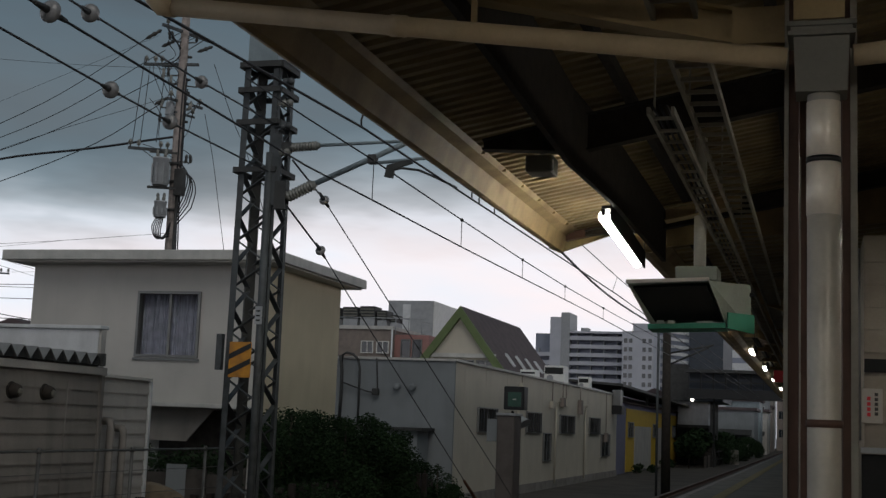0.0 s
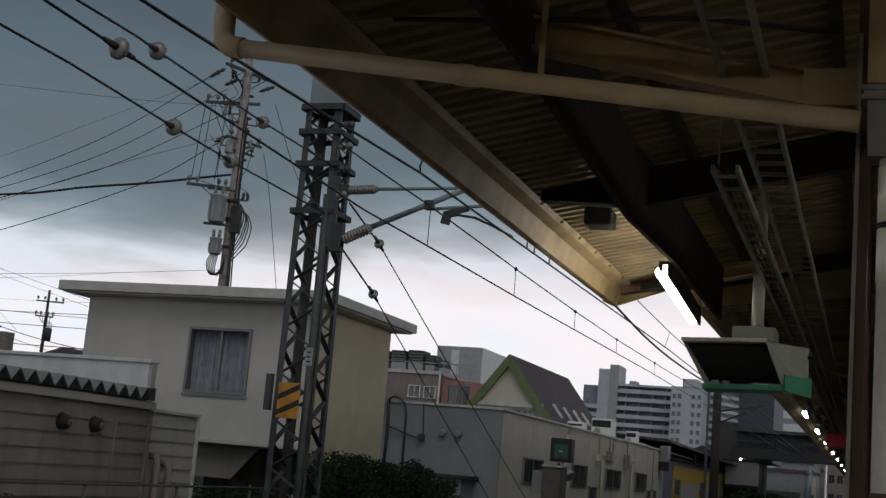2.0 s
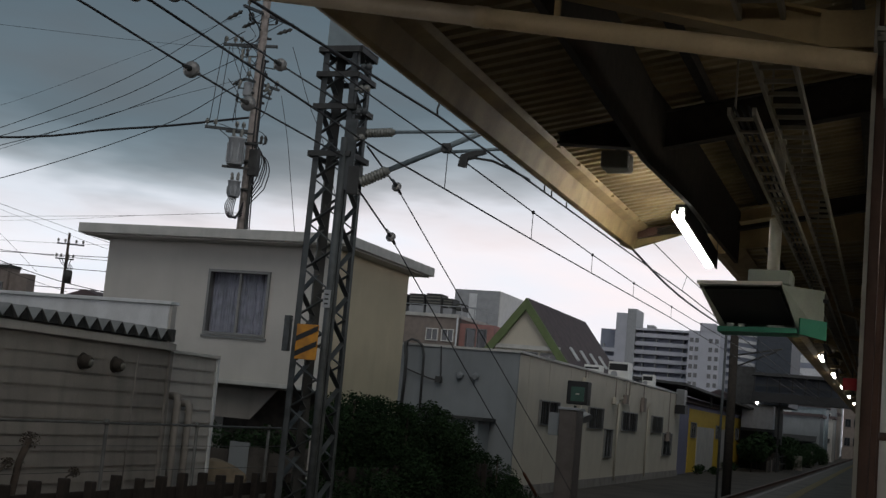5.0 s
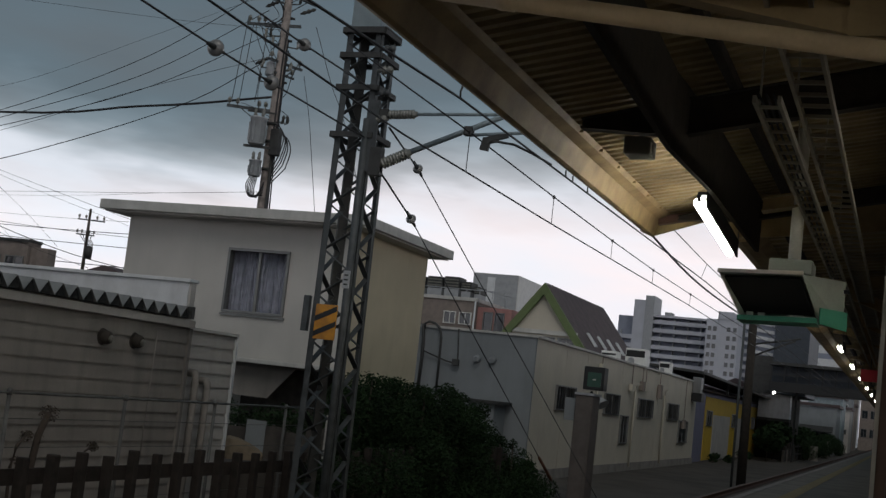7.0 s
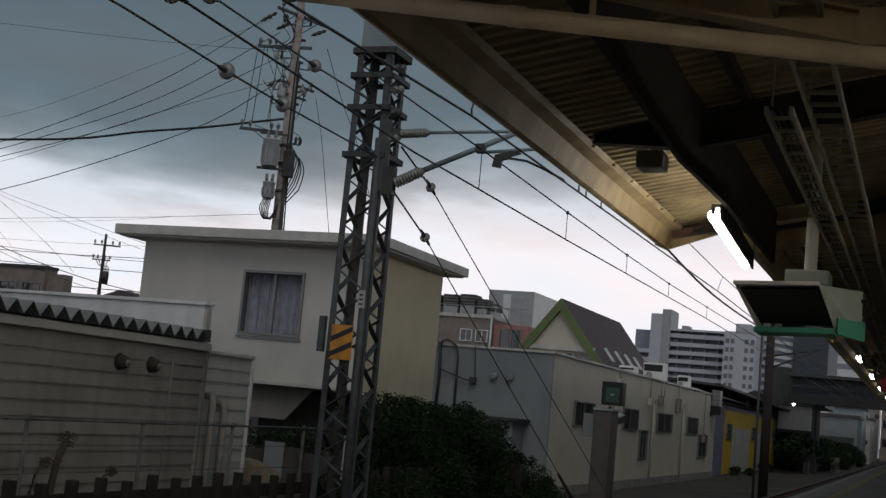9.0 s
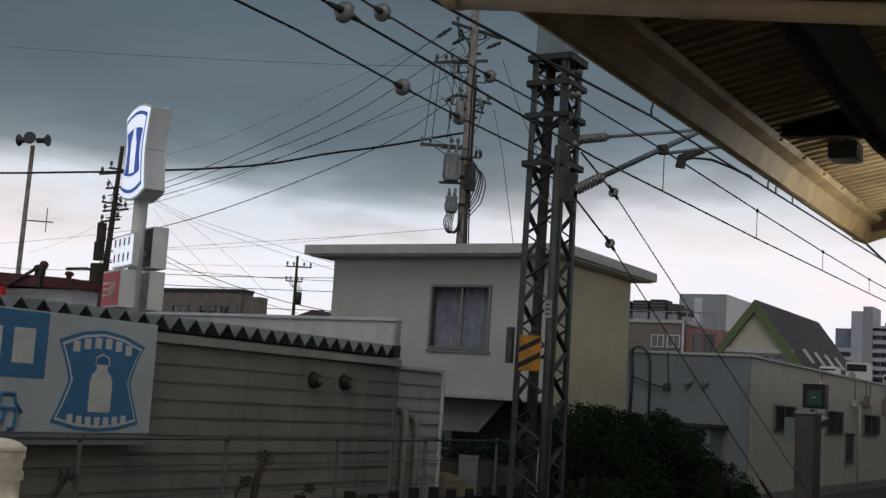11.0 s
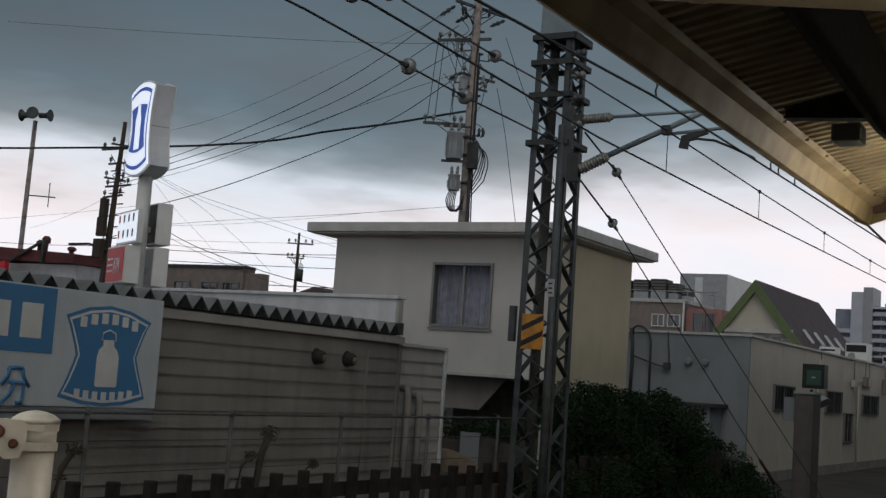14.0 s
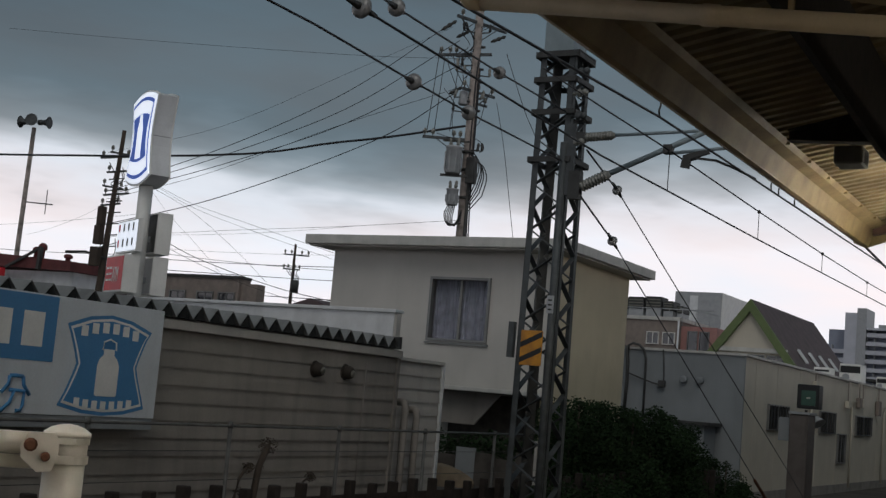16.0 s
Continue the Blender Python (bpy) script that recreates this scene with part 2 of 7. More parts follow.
DIM_GREEN = mat("dim_green_panel", (0.02, 0.075, 0.05), 0.3, bump=0)

# ---- mesh helpers ----


def bm_new():
    return bmesh.new()


def box(bm, x0, x1, y0, y1, z0, z1, bevel=0.0):
    vs = [bm.verts.new((x, y, z)) for x in (x0, x1) for y in (y0, y1) for z in (z0, z1)]
    fs = [bm.faces.new([vs[i] for i in q]) for q in ((0, 1, 3, 2), (4, 6, 7, 5), (0, 4, 5, 1), (2, 3, 7, 6), (0, 2, 6, 4), (1, 5, 7, 3))]
    if bevel:
        bmesh.ops.bevel(bm, geom=list({e for f in fs for e in f.edges}), offset=bevel, segments=2, affect="EDGES", profile=0.5)
    return bm


def boxm(x0, x1, y0, y1, z0, z1, bevel=0.0):
    return box(bm_new(), x0, x1, y0, y1, z0, z1, bevel)


def frame_axes(p0, p1):
    d = Vector(p1) - Vector(p0)
    q = d.to_track_quat("Z", "Y").to_matrix()
    return Vector(p0), d.length, q @ Vector((1, 0, 0)), q @ Vector((0, 1, 0)), d.normalized()


def bar(bm, p0, p1, w, h):
    """A rectangular bar between two points."""
    o, n, a, b, d = frame_axes(p0, p1)
    vs = [bm.verts.new(o + d * k * n + a * i * w / 2 + b * j * h / 2) for i in (-1, 1) for j in (-1, 1) for k in (0, 1)]
    for q in ((0, 1, 3, 2), (4, 6, 7, 5), (0, 4, 5, 1), (2, 3, 7, 6), (0, 2, 6, 4), (1, 5, 7, 3)):
        bm.faces.new([vs[i] for i in q])
    return bm


def turned(bm, p0, p1, profile, n=14, smooth=True):
    """A turned solid between two points: profile rows are (share of the length, radius)."""
    o, length, a, b, d = frame_axes(p0, p1)
    rings = []
    for s, r in profile:
        rings.append([bm.verts.new(o + d * s * length + (a * math.cos(2 * math.pi * i / n) + b * math.sin(2 * math.pi * i / n)) * r) for i in range(n)])
    for u, v in zip(rings[:-1], rings[1:]):
        for i in range(n):
            f = bm.faces.new((u[i], u[(i + 1) % n], v[(i + 1) % n], v[i]))
            f.smooth = smooth
    bm.faces.new(rings[0][::-1])
    bm.faces.new(rings[-1])
    return bm


def rod(bm, p0, p1, r, r1=None, n=10):
    return turned(bm, p0, p1, ((0, r), (1, r if r1 is None else r1)), n)


def hose(bm, pts, r, n=8):
    """A bent round tube through points."""
    pts = [Vector(p) for p in pts]
    rings = []
    up = Vector((0.13, 0.31, 0.94))
    for i, p in enumerate(pts):
        d = (pts[min(i + 1, len(pts) - 1)] - pts[max(i - 1, 0)]).normalized()
        a = d.cross(up)
        if a.length < 0.05:
            a = d.cross(Vector((1, 0, 0)))
        a.normalize()
        b = d.cross(a)
        rings.append([bm.verts.new(p + (a * math.cos(2 * math.pi * k / n) + b * math.sin(2 * math.pi * k / n)) * r) for k in range(n)])
    for u, v in zip(rings[:-1], rings[1:]):
        for k in range(n):
            f = bm.faces.new((u[k], u[(k + 1) % n], v[(k + 1) % n], v[k]))
            f.smooth = True
    bm.faces.new(rings[0][::-1])
    bm.faces.new(rings[-1])
    return bm


def sag(p0, p1, drop, n=14):
    p0, p1 = Vector(p0), Vector(p1)
    return [p0.lerp(p1, i / n) - Vector((0, 0, drop * 4 * (i / n) * (1 - i / n))) for i in range(n + 1)]


def prism(bm, pts, off):
    """A flat outline of 3D points, pushed along off into a solid."""
    off = Vector(off)
    a = [bm.verts.new(p) for p in pts]
    b = [bm.verts.new(Vector(p) + off) for p in pts]
    bm.faces.new(a)
    bm.faces.new(b[::-1])
    for i in range(len(pts)):
        j = (i + 1) % len(pts)
        bm.faces.new((a[j], a[i], b[i], b[j]))
    return bm


def thing(name, base, label, category, group="", kind=""):
    ob = new(name)
    ob.location = base
    ob.empty_display_size = 0.2
    return tagged(ob, label, category, group, kind)


def root_place(ob):
    p = Vector(ob.location)
    while ob.parent:
        ob = ob.parent
        p += ob.location
    return p


def part(name, bm, material, parent=None, label=""):
    """Links a bmesh, built in world places, as one mesh object under a thing or a part."""
    bmesh.ops.recalc_face_normals(bm, faces=bm.faces)
    if parent is not None:
        bmesh.ops.translate(bm, verts=bm.verts, vec=-root_place(parent))
    me = bpy.data.meshes.new(name)
    bm.to_mesh(me)
    bm.free()
    me.materials.append(material)
    ob = new(name, me)
    ob.parent = parent
    if label:
        ob["label"] = label
    return ob


def solid(name, bm, material, label, category, group="", kind="", base=None):
    """A top-level thing that is one mesh."""
    if base is not None:
        bmesh.ops.translate(bm, verts=bm.verts, vec=-Vector(base))
    ob = part(name, bm, material)
    if base is not None:
        ob.location = base
    return tagged(ob, label, category, group, kind)


def window(parent, name, x0, x1, z0, z1, y, depth=0.12, curtain=None, rails=1, normal="y", side=-1, frame_mat=None):
    """A framed window on a wall that faces along -y (normal y) or along x (normal x, side the sign of the outward way).
    x0, x1 run along the wall; y is the wall's face."""
    frame_mat = frame_mat or ALU

    def put(a0, a1, d0, d1, b0, b1):
        lo, hi = sorted((y + side * d0, y + side * d1))
        return boxm(a0, a1, lo, hi, b0, b1) if normal == "y" else boxm(lo, hi, a0, a1, b0, b1)

    w = part(name, put(x0 - 0.03, x1 + 0.03, 0.0, 0.012, z0 - 0.03, z1 + 0.03), DARK, parent)
    fw = 0.05
    fr = bm_new()
    for a0, a1, b0, b1 in ((x0 - fw, x0, z0 - fw, z1 + fw), (x1, x1 + fw, z0 - fw, z1 + fw), (x0, x1, z1, z1 + fw), (x0, x1, z0 - fw, z0)):
        lo, hi = sorted((y, y + side * (0.03 + depth * 0.5)))
        box(fr, a0, a1, lo, hi, b0, b1) if normal == "y" else box(fr, lo, hi, a0, a1, b0, b1)
    part("window_frame", fr, frame_mat, w)
    n = rails + 1
    for i in range(n):
        a0, a1 = x0 + (x1 - x0) * i / n, x0 + (x1 - x0) * (i + 1) / n
        part("pane", put(a0 + 0.02, a1 - 0.02, 0.018, 0.024, z0 + 0.02, z1 - 0.02), GLASS if curtain is None else curtain, w)
        if i:
            part("mullion", put(a0 - 0.02, a0 + 0.02, 0.02, 0.05, z0, z1), frame_mat, w)
    return w

# ---- large structure ----
GZ = -1.1  # level of the ground beside the rails; the platform's top is 0

solid("ground", boxm(-900, 900, -300, 1500, GZ - 0.5, GZ), GROUND, "dark bare earth and gravel beside the railway", "ground", kind="structure")
solid("track_bed", prism(bm_new(), [(-6.35, -40, GZ), (-6.0, -40, GZ + 0.22), (-3.7, -40, GZ + 0.22), (-3.4, -40, GZ)], (0, 340, 0)), BALLAST, "brown stone ballast bed under the railway track", "track bed", kind="structure")
for x in (-5.385, -4.315):
    rail = bm_new()
    prof = [(-0.06, 0), (0.06, 0), (0.06, 0.015), (0.012, 0.03), (0.012, 0.11), (0.033, 0.12), (0.033, 0.15), (-0.033, 0.15), (-0.033, 0.12), (-0.012, 0.11), (-0.012, 0.03), (-0.06, 0.015)]
    prism(rail, [(x + a, -40, GZ + 0.27 + b) for a, b in prof], (0, 340, 0))
    solid("rail", rail, STEEL_BROWN, "rust-brown steel running rail on concrete sleepers", "rail", group="running rails")

platform = thing("platform", (0, 0, 0), "worn grey asphalt station platform with a yellow tactile strip", "platform", kind="structure")
part("platform_body", boxm(-3.15, 9.0, -30, 260, GZ, -0.002), PLATFORM, platform)
for i in range(145):
    y = -30 + 2.0 * i
    part("edge_stone", boxm(-3.32, -3.153, y + 0.006, y + 1.994, -0.22, 0.004), CONCRETE, platform)
part("yellow_strip", boxm(-2.55, -2.25, -30, 260, -0.001, 0.006), TACTILE, platform, "worn yellow tactile paving strip")

# Plain walls added to close the platform's side and near end against light.
back = thing("back_wall", (6.5, 100, 0), "plain cream wall added behind the platform", "wall", kind="structure")
part("wall_body", boxm(6.5, 6.7, -30, 260, 0.0, 5.0), PANEL, back)
solid("end_wall", boxm(-3.0, 6.5, -12.2, -12.0, 0.0, 5.0), PANEL, "unseen cream wall added to close the platform's end", "wall", kind="structure")


# canopy: a low gable of ribbed sheet on steel frames, with a box gutter along the edge
def deck_z(x, edge):
    rise = 1.6 - edge - min(abs(x - 1.6), 10)
    return 4.18 + 0.20 * rise if edge < -3 else 4.06 + 0.13 * rise


def ribbed_deck(y0, y1, edge, pitch):
    bm = bm_new()
    ys, lift = [], []
    y = y0
    while y < y1:
        for a, h in ((0.0, 0.0), (0.42, 0.0), (0.55, 0.045), (0.87, 0.045)):
            ys.append(y + a * pitch)
            lift.append(h)
        y += pitch
    for x0, x1 in ((edge, 1.6), (1.6, 6.52)):
        rows = []
        for y, h in zip(ys, lift):
            rows.append([bm.verts.new((x, y, deck_z(x, edge) + h + k)) for k in (0, 0.012) for x in (x0, x1)])
        for u, v in zip(rows[:-1], rows[1:]):
            bm.faces.new((u[0], u[1], v[1], v[0]))
            bm.faces.new((u[2], v[2], v[3], u[3]))
    return bm


canopy = thing("canopy_ceiling", (0, 16.6, 4.0), "ochre-cream platform canopy of ribbed sheet on steel frames", "canopy", kind="structure")
part("deck_sheet", ribbed_deck(-11.9, 16.62, -3.3, 0.19), CANOPY_SHEET, canopy)
part("deck_sheet", ribbed_deck(16.69, 230, -2.12, 0.38), CANOPY_SHEET, canopy)


def gutter(x, y0, y1, deep=False):
    """A box gutter: outer web, sloped bottom and an inner lip."""
    prof = [(x - 0.16, 4.28), (x - 0.16, 4.0), (x - 0.02, 3.92), (x + 0.03, 3.93), (x + 0.09, 4.13), (x + 0.2, 4.17), (x + 0.24, 4.215), (x + 0.06, 4.19), (x + 0.01, 3.985), (x - 0.12, 4.03), (x - 0.12, 4.28)] if deep else [(x - 0.16, 4.22), (x - 0.16, 3.98), (x - 0.02, 3.93), (x + 0.16, 3.95), (x + 0.27, 4.035), (x + 0.27, 4.07), (x + 0.23, 4.07), (x + 0.14, 3.99), (x, 3.975), (x - 0.12, 4.015), (x - 0.12, 4.22)]
    return prism(bm_new(), [(a, y0, b) for a, b in prof], (0, y1 - y0, 0))


part("gutter", gutter(-3.3, -11.9, 16.66, True), CANOPY_PAINT, canopy, "ochre-cream box gutter")
part("gutter", gutter(-2.12, 16.74, 230), CANOPY_PAINT, canopy)
# Dark plate added to shut out the sky at the canopy's far end.
part("far_end", boxm(-2.3, 6.4, 229.9, 230.1, 2.2, 5.2), STEEL_BROWN, canopy)
part("end_plate", prism(bm_new(), [(-3.46, 16.66, 3.98), (-3.31, 16.66, 3.92), (-2.65, 16.66, 4.15), (-2.31, 16.66, 4.2), (-2.29, 16.66, 3.95), (1.6, 16.66, 4.4), (6.49, 16.66, 3.8), (6.49, 16.66, 5.0), (1.6, 16.66, 5.3), (-3.46, 16.66, 4.3)], (0, 0.06, 0)), CANOPY_PAINT, canopy)
part("end_angle", prism(bm_new(), [(-3.2, 16.5, 4.17), (-2.1, 16.5, 4.39), (-2.1, 16.5, 4.28), (-3.2, 16.5, 4.06)], (0, 0.12, 0)), STEEL_BROWN, canopy, "dark steel angle inside the end plate")
gird = bm_new()
line = [(-1.80, -11.9), (-1.86, 6.3), (-2.0, 10.3), (-1.92, 12.3), (-1.92, 16.5)]
for (xa, ya), (xb, yb) in zip(line[:-1], line[1:]):
    prism(gird, [(xa, ya, 3.78), (xa + 0.05, ya, 3.78), (xa + 0.05, ya, 4.44), (xa, ya, 4.44)], (xb - xa, yb - ya, 0))
# Near-black holds the shade on the girder's unlit inner face.
part("girder", gird, RUST_AND_SHADE, canopy, "deep edge girder coloured near-black as unlit")
for k in range(6):
    part("gutter_strap", boxm(-3.12, -3.05, 11.6 + 0.86 * k, 11.64 + 0.86 * k, 4.178, 4.2), CANOPY_PAINT, canopy)
# Purlins take the same near-black in place of ceiling shade.
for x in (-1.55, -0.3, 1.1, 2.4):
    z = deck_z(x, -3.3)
    part("purlin", boxm(x - 0.04, x + 0.04, -11.9, 16.6, z - 0.1, z - 0.002), RUST_AND_SHADE, canopy)
for x in (-1.55, -0.3, 1.1, 2.4):
    z = deck_z(x, -2.12)
    part("purlin", boxm(x - 0.04, x + 0.04, 16.8, 230, z - 0.1, z - 0.002), RUST_AND_SHADE, canopy)


def rafter(y, edge):
    bm = bm_new()
    z0, z1 = deck_z(edge + 0.3, edge) - 0.105, deck_z(1.6, edge) - 0.105
    # Deeper here, to keep the lamp's light off the nearer bays.
    depth = 0.32 if 8 < y < 16 else 0.2
    for d, w in ((0.0, 0.07), (-depth, 0.07), (-depth / 2, 0.008)):
        h = 0.012 if w > 0.05 else depth
        for xe in (edge + 0.42, 2.78 - edge):
            k, he = 0.25 * d, (h if w > 0.05 else h * 0.25)
            xm = edge + 1.3 if xe < 1.6 else 1.9 - edge
            zm = z0 + (z1 - z0) * 1.0 / (1.3 - edge)
            prism(bm, [(xe, y - w, z0 + k - he / 2), (xm, y - w, zm + d - h / 2), (1.6, y - w, z1 + d - h / 2), (1.6, y - w, z1 + d + h / 2), (xm, y - w, zm + d + h / 2), (xe, y - w, z0 + k + he / 2)], (0, 2 * w, 0))
    return bm


def bracket(y, x0=-0.12, z0=3.60, x1=-2.0, z1=4.03):
    """A sloping I-section bracket from the column up to the rafter."""
    bm = bm_new()
    for d, w, h in ((0.085, 0.075, 0.02), (-0.085, 0.075, 0.02), (0.0, 0.009, 0.15)):
        prism(bm, [(x0, y - w, z0 + d - h / 2), (x1, y - w, z1 + d - h / 2), (x1, y - w, z1 + d + h / 2), (x0, y - w, z0 + d + h / 2)], (0, 2 * w, 0))
    box(bm, x0 - 0.26, x0, y - 0.09, y - 0.076, z0 - 0.05, z0 + 0.14)
    return bm


COLUMNS = [-8.6, -3.6, 1.4, 6.45, 10.9, 16.2, 21.5, 26.5, 31.5, 36.5, 41.5, 46.5, 56, 66, 76, 90, 105, 120]
for y in COLUMNS:
    edge = -3.3 if y < 16.6 else -2.12
    # Shade beside the lit bay is put into these rafters' colour.
    part("rafter", rafter(y, edge), RUST_AND_SHADE if 8 < y < 16.6 else CANOPY_PAINT, canopy)
    if 2 < y < 8 or y > 20:
        part("bracket", bracket(y, z0=3.60 if y < 16.6 else 3.58, x1=-2.0 if y < 16.6 else -1.4), CANOPY_PAINT, canopy)


def steel_column(y):
    c = thing("steel_column", (0.06, y, 0), "brown-painted steel H-section platform column", "column", group="canopy columns")
    part("web", boxm(0.052, 0.068, y - 0.1, y + 0.1, 0, 4.55 if y < 16.6 else 3.9), STEEL_BROWN, c)
    for x, s0, s1 in ((-0.085, -0.034, -0.014), (0.19, 0.002, 0.034)):
        part("flange", boxm(x - 0.035, x + 0.035, y - 0.13, y + 0.13, 0, 4.6 if y < 16.6 else 3.95), STEEL_BROWN, c)
        # Paler grey strip along one edge of each flange.
        part("edge_strip", boxm(x + s0, x + s1, y - 0.145, y - 0.132, 0, 3.9), EDGE_GREY, c, "pale grey edge strip")
    part("base_plate", boxm(-0.2, 0.32, y - 0.24, y + 0.24, 0, 0.03), STEEL_DARK, c)
    return c


for y in COLUMNS:
    if y > 2:
        steel_column(y)

# ---- house across the track ----
house = thing("house", (-15, 28.7, GZ), "two-storey cream stucco house with a flat overhanging roof", "house")
wall = bm_new()
wx0, wx1, wz0, wz1 = -15.19, -13.57, 2.82, 4.35
for a0, a1, b0, b1 in ((-18.05, wx0, 1.78, 5.0), (wx1, -12.0, 1.78, 5.0), (wx0, wx1, wz1, 5.0), (wx0, wx1, 1.78, wz0)):
    box(wall, a0, a1, 26.3, 26.5, b0, b1)
part("front_wall", wall, STUCCO, house)
part("side_wall", boxm(-12.2, -11.998, 26.503, 31.05, GZ, 5.0), STUCCO_WARM, house, "yellowed stucco side wall")
part("side_wall", boxm(-18.05, -17.85, 26.503, 31.05, GZ, 5.0), STUCCO, house)
part("back_wall", boxm(-17.85, -12.2, 30.85, 31.05, GZ, 5.0), STUCCO, house)
roof = bm_new()
box(roof, -18.54, -11.45, 25.65, 31.5, 5.005, 5.24, 0.02)
part("roof", roof, FASCIA, house, "flat roof slab with a pale edge")
part("soffit", boxm(-18.44, -11.55, 25.75, 31.4, 4.97, 5.0), STUCCO, house)
part("floor_beam", boxm(-18.1, -11.9, 26.05, 26.3, 1.70, 1.80, 0.01), FASCIA, house)
part("floor", boxm(-18.0, -12.0, 26.5, 30.8, 1.66, 1.78), CONCRETE, house)
part("lower_wall", boxm(-18.0, -14.9, 27.6, 27.8, GZ, 1.66), STUCCO, house)
part("awning", prism(bm_new(), [(-14.9, 26.5, 1.66), (-13.2, 26.5, 1.66), (-13.84, 26.5, 0.93), (-14.9, 26.5, 0.93)], (0, 0.05, 0)), SIDING, house, "grey sheet skirt under the upper floor")
# Dark panel put where the space under the floor lies in shade.
part("undercroft_wall", boxm(-14.9, -12.21, 27.2, 27.3, GZ, 1.655), SCRAP, house, "dark panel for the shade under the upper floor")
part("room_wall", boxm(-17.8, -12.3, 28.2, 28.3, 1.8, 4.97), STUCCO, house)
w = part("window_sill", boxm(wx0 - 0.04, wx1 + 0.04, 26.25, 26.298, wz0 - 0.07, wz0 - 0.02), ALU, house)
fr = bm_new()
for a0, a1, b0, b1 in ((wx0, wx0 + 0.06, wz0, wz1), (wx1 - 0.06, wx1, wz0, wz1), (wx0 + 0.06, wx1 - 0.06, wz1 - 0.06, wz1), (wx0 + 0.06, wx1 - 0.06, wz0, wz0 + 0.06)):
    box(fr, a0, a1, 26.24, 26.46, b0, b1)
win = part("window", fr, ALU, house, "aluminium sliding window")
mid = (wx0 + wx1) / 2
part("mullion", boxm(mid - 0.03, mid + 0.03, 26.34, 26.40, wz0 + 0.06, wz1 - 0.06), ALU, win)
CLEAR = bpy.data.materials.new("clear_pane")
CLEAR.use_nodes = True
_n = CLEAR.node_tree
_b = _n.nodes["Principled BSDF"]
_b.inputs["Roughness"].default_value, _b.inputs["Transmission Weight"].default_value, _b.inputs["IOR"].default_value = 0.02, 1.0, 1.1
for a0, a1 in ((wx0 + 0.06, mid - 0.03), (mid + 0.03, wx1 - 0.06)):
    pane = part("pane", boxm(a0, a1, 26.365, 26.371, wz0 + 0.06, wz1 - 0.06), CLEAR, win)
    pane.visible_shadow = False
for a0, a1, ph in ((wx0 - 0.15, mid - 0.02, 0.0), (mid - 0.04, wx1 + 0.15, 1.3)):
    cur = bm_new()
    n = 60
    lo = [cur.verts.new((a0 + (a1 - a0) * i / n, 26.55 + 0.03 * math.sin(i * 0.95 + ph) + 0.012 * math.sin(i * 2.3), wz0 - 0.05)) for i in range(n + 1)]
    hi = [cur.verts.new((v.co.x, v.co.y, wz1 + 0.05)) for v in lo]
    lo2 = [cur.verts.new(v.co + Vector((0, 0.008, 0))) for v in lo]
    hi2 = [cur.verts.new(v.co + Vector((0, 0.008, 0))) for v in hi]
    for i in range(n):
        cur.faces.new((lo[i], lo[i + 1], hi[i + 1], hi[i]))
        cur.faces.new((lo2[i], hi2[i], hi2[i + 1], lo2[i + 1]))
    part("curtain", cur, CURTAIN, win, "drawn blue-grey pleated curtain")

# ---- low prefabricated building ----
low = thing("low_building", (-14, 58, GZ), "long single-storey cream panel building with barred windows", "building")
part("wall", boxm(-16.5, -11.5, 40.62, 76, GZ, 3.6), PANEL, low)
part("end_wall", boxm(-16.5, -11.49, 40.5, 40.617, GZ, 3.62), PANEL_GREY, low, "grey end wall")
part("roof_edge", boxm(-16.6, -11.42, 40.44, 76.05, 3.62, 3.7), FASCIA, low)
part("plinth", boxm(-11.495, -11.44, 40.55, 76, GZ, -0.75), CONCRETE, low)
for y in (41.9, 44.7, 48.0, 51.0, 54.6, 57.5, 60.3, 63.5, 66.0, 69.9, 72.5):
    part("batten", boxm(-11.498, -11.488, y - 0.015, y + 0.015, -0.74, 3.6), PANEL, low)
for y0, y1 in ((43.6, 46.3), (51.4, 54.2), (58.5, 62.1), (66.4, 69.7)):
    wn_ = window(low, "window", y0, y1, 1.36, 2.15, -11.5, normal="x", side=1, rails=1)
    for k in range(7):
        yy = y0 + (y1 - y0) * (k + 0.5) / 7
        part("bar", boxm(-11.40, -11.38, yy - 0.02, yy + 0.02, 1.33, 2.18), STEEL_DARK, wn_)
for y0, y1 in ((54.9, 56.4), (70.3, 73.2)):
    window(low, "window", y0, y1, 0.15, 1.3, -11.5, normal="x", side=1, rails=1)

# ---- trackside: catenary mast, wires ----
mast = thing("catenary_mast", (-7.08, 15.25, GZ), "tall grey riveted steel lattice catenary mast beside the track", "mast")


def mast_side(z):
    return 0.53 - (z - 2.94) * 0.010


def corner(i, z):
    s = mast_side(z)
    sx, sy = ((-1, -1), (1, -1), (1, 1), (-1, 1))[i]
    return Vector((-7.06 + sx * s / 2, 15.25 + sy * s / 2, z))


MT = 6.25
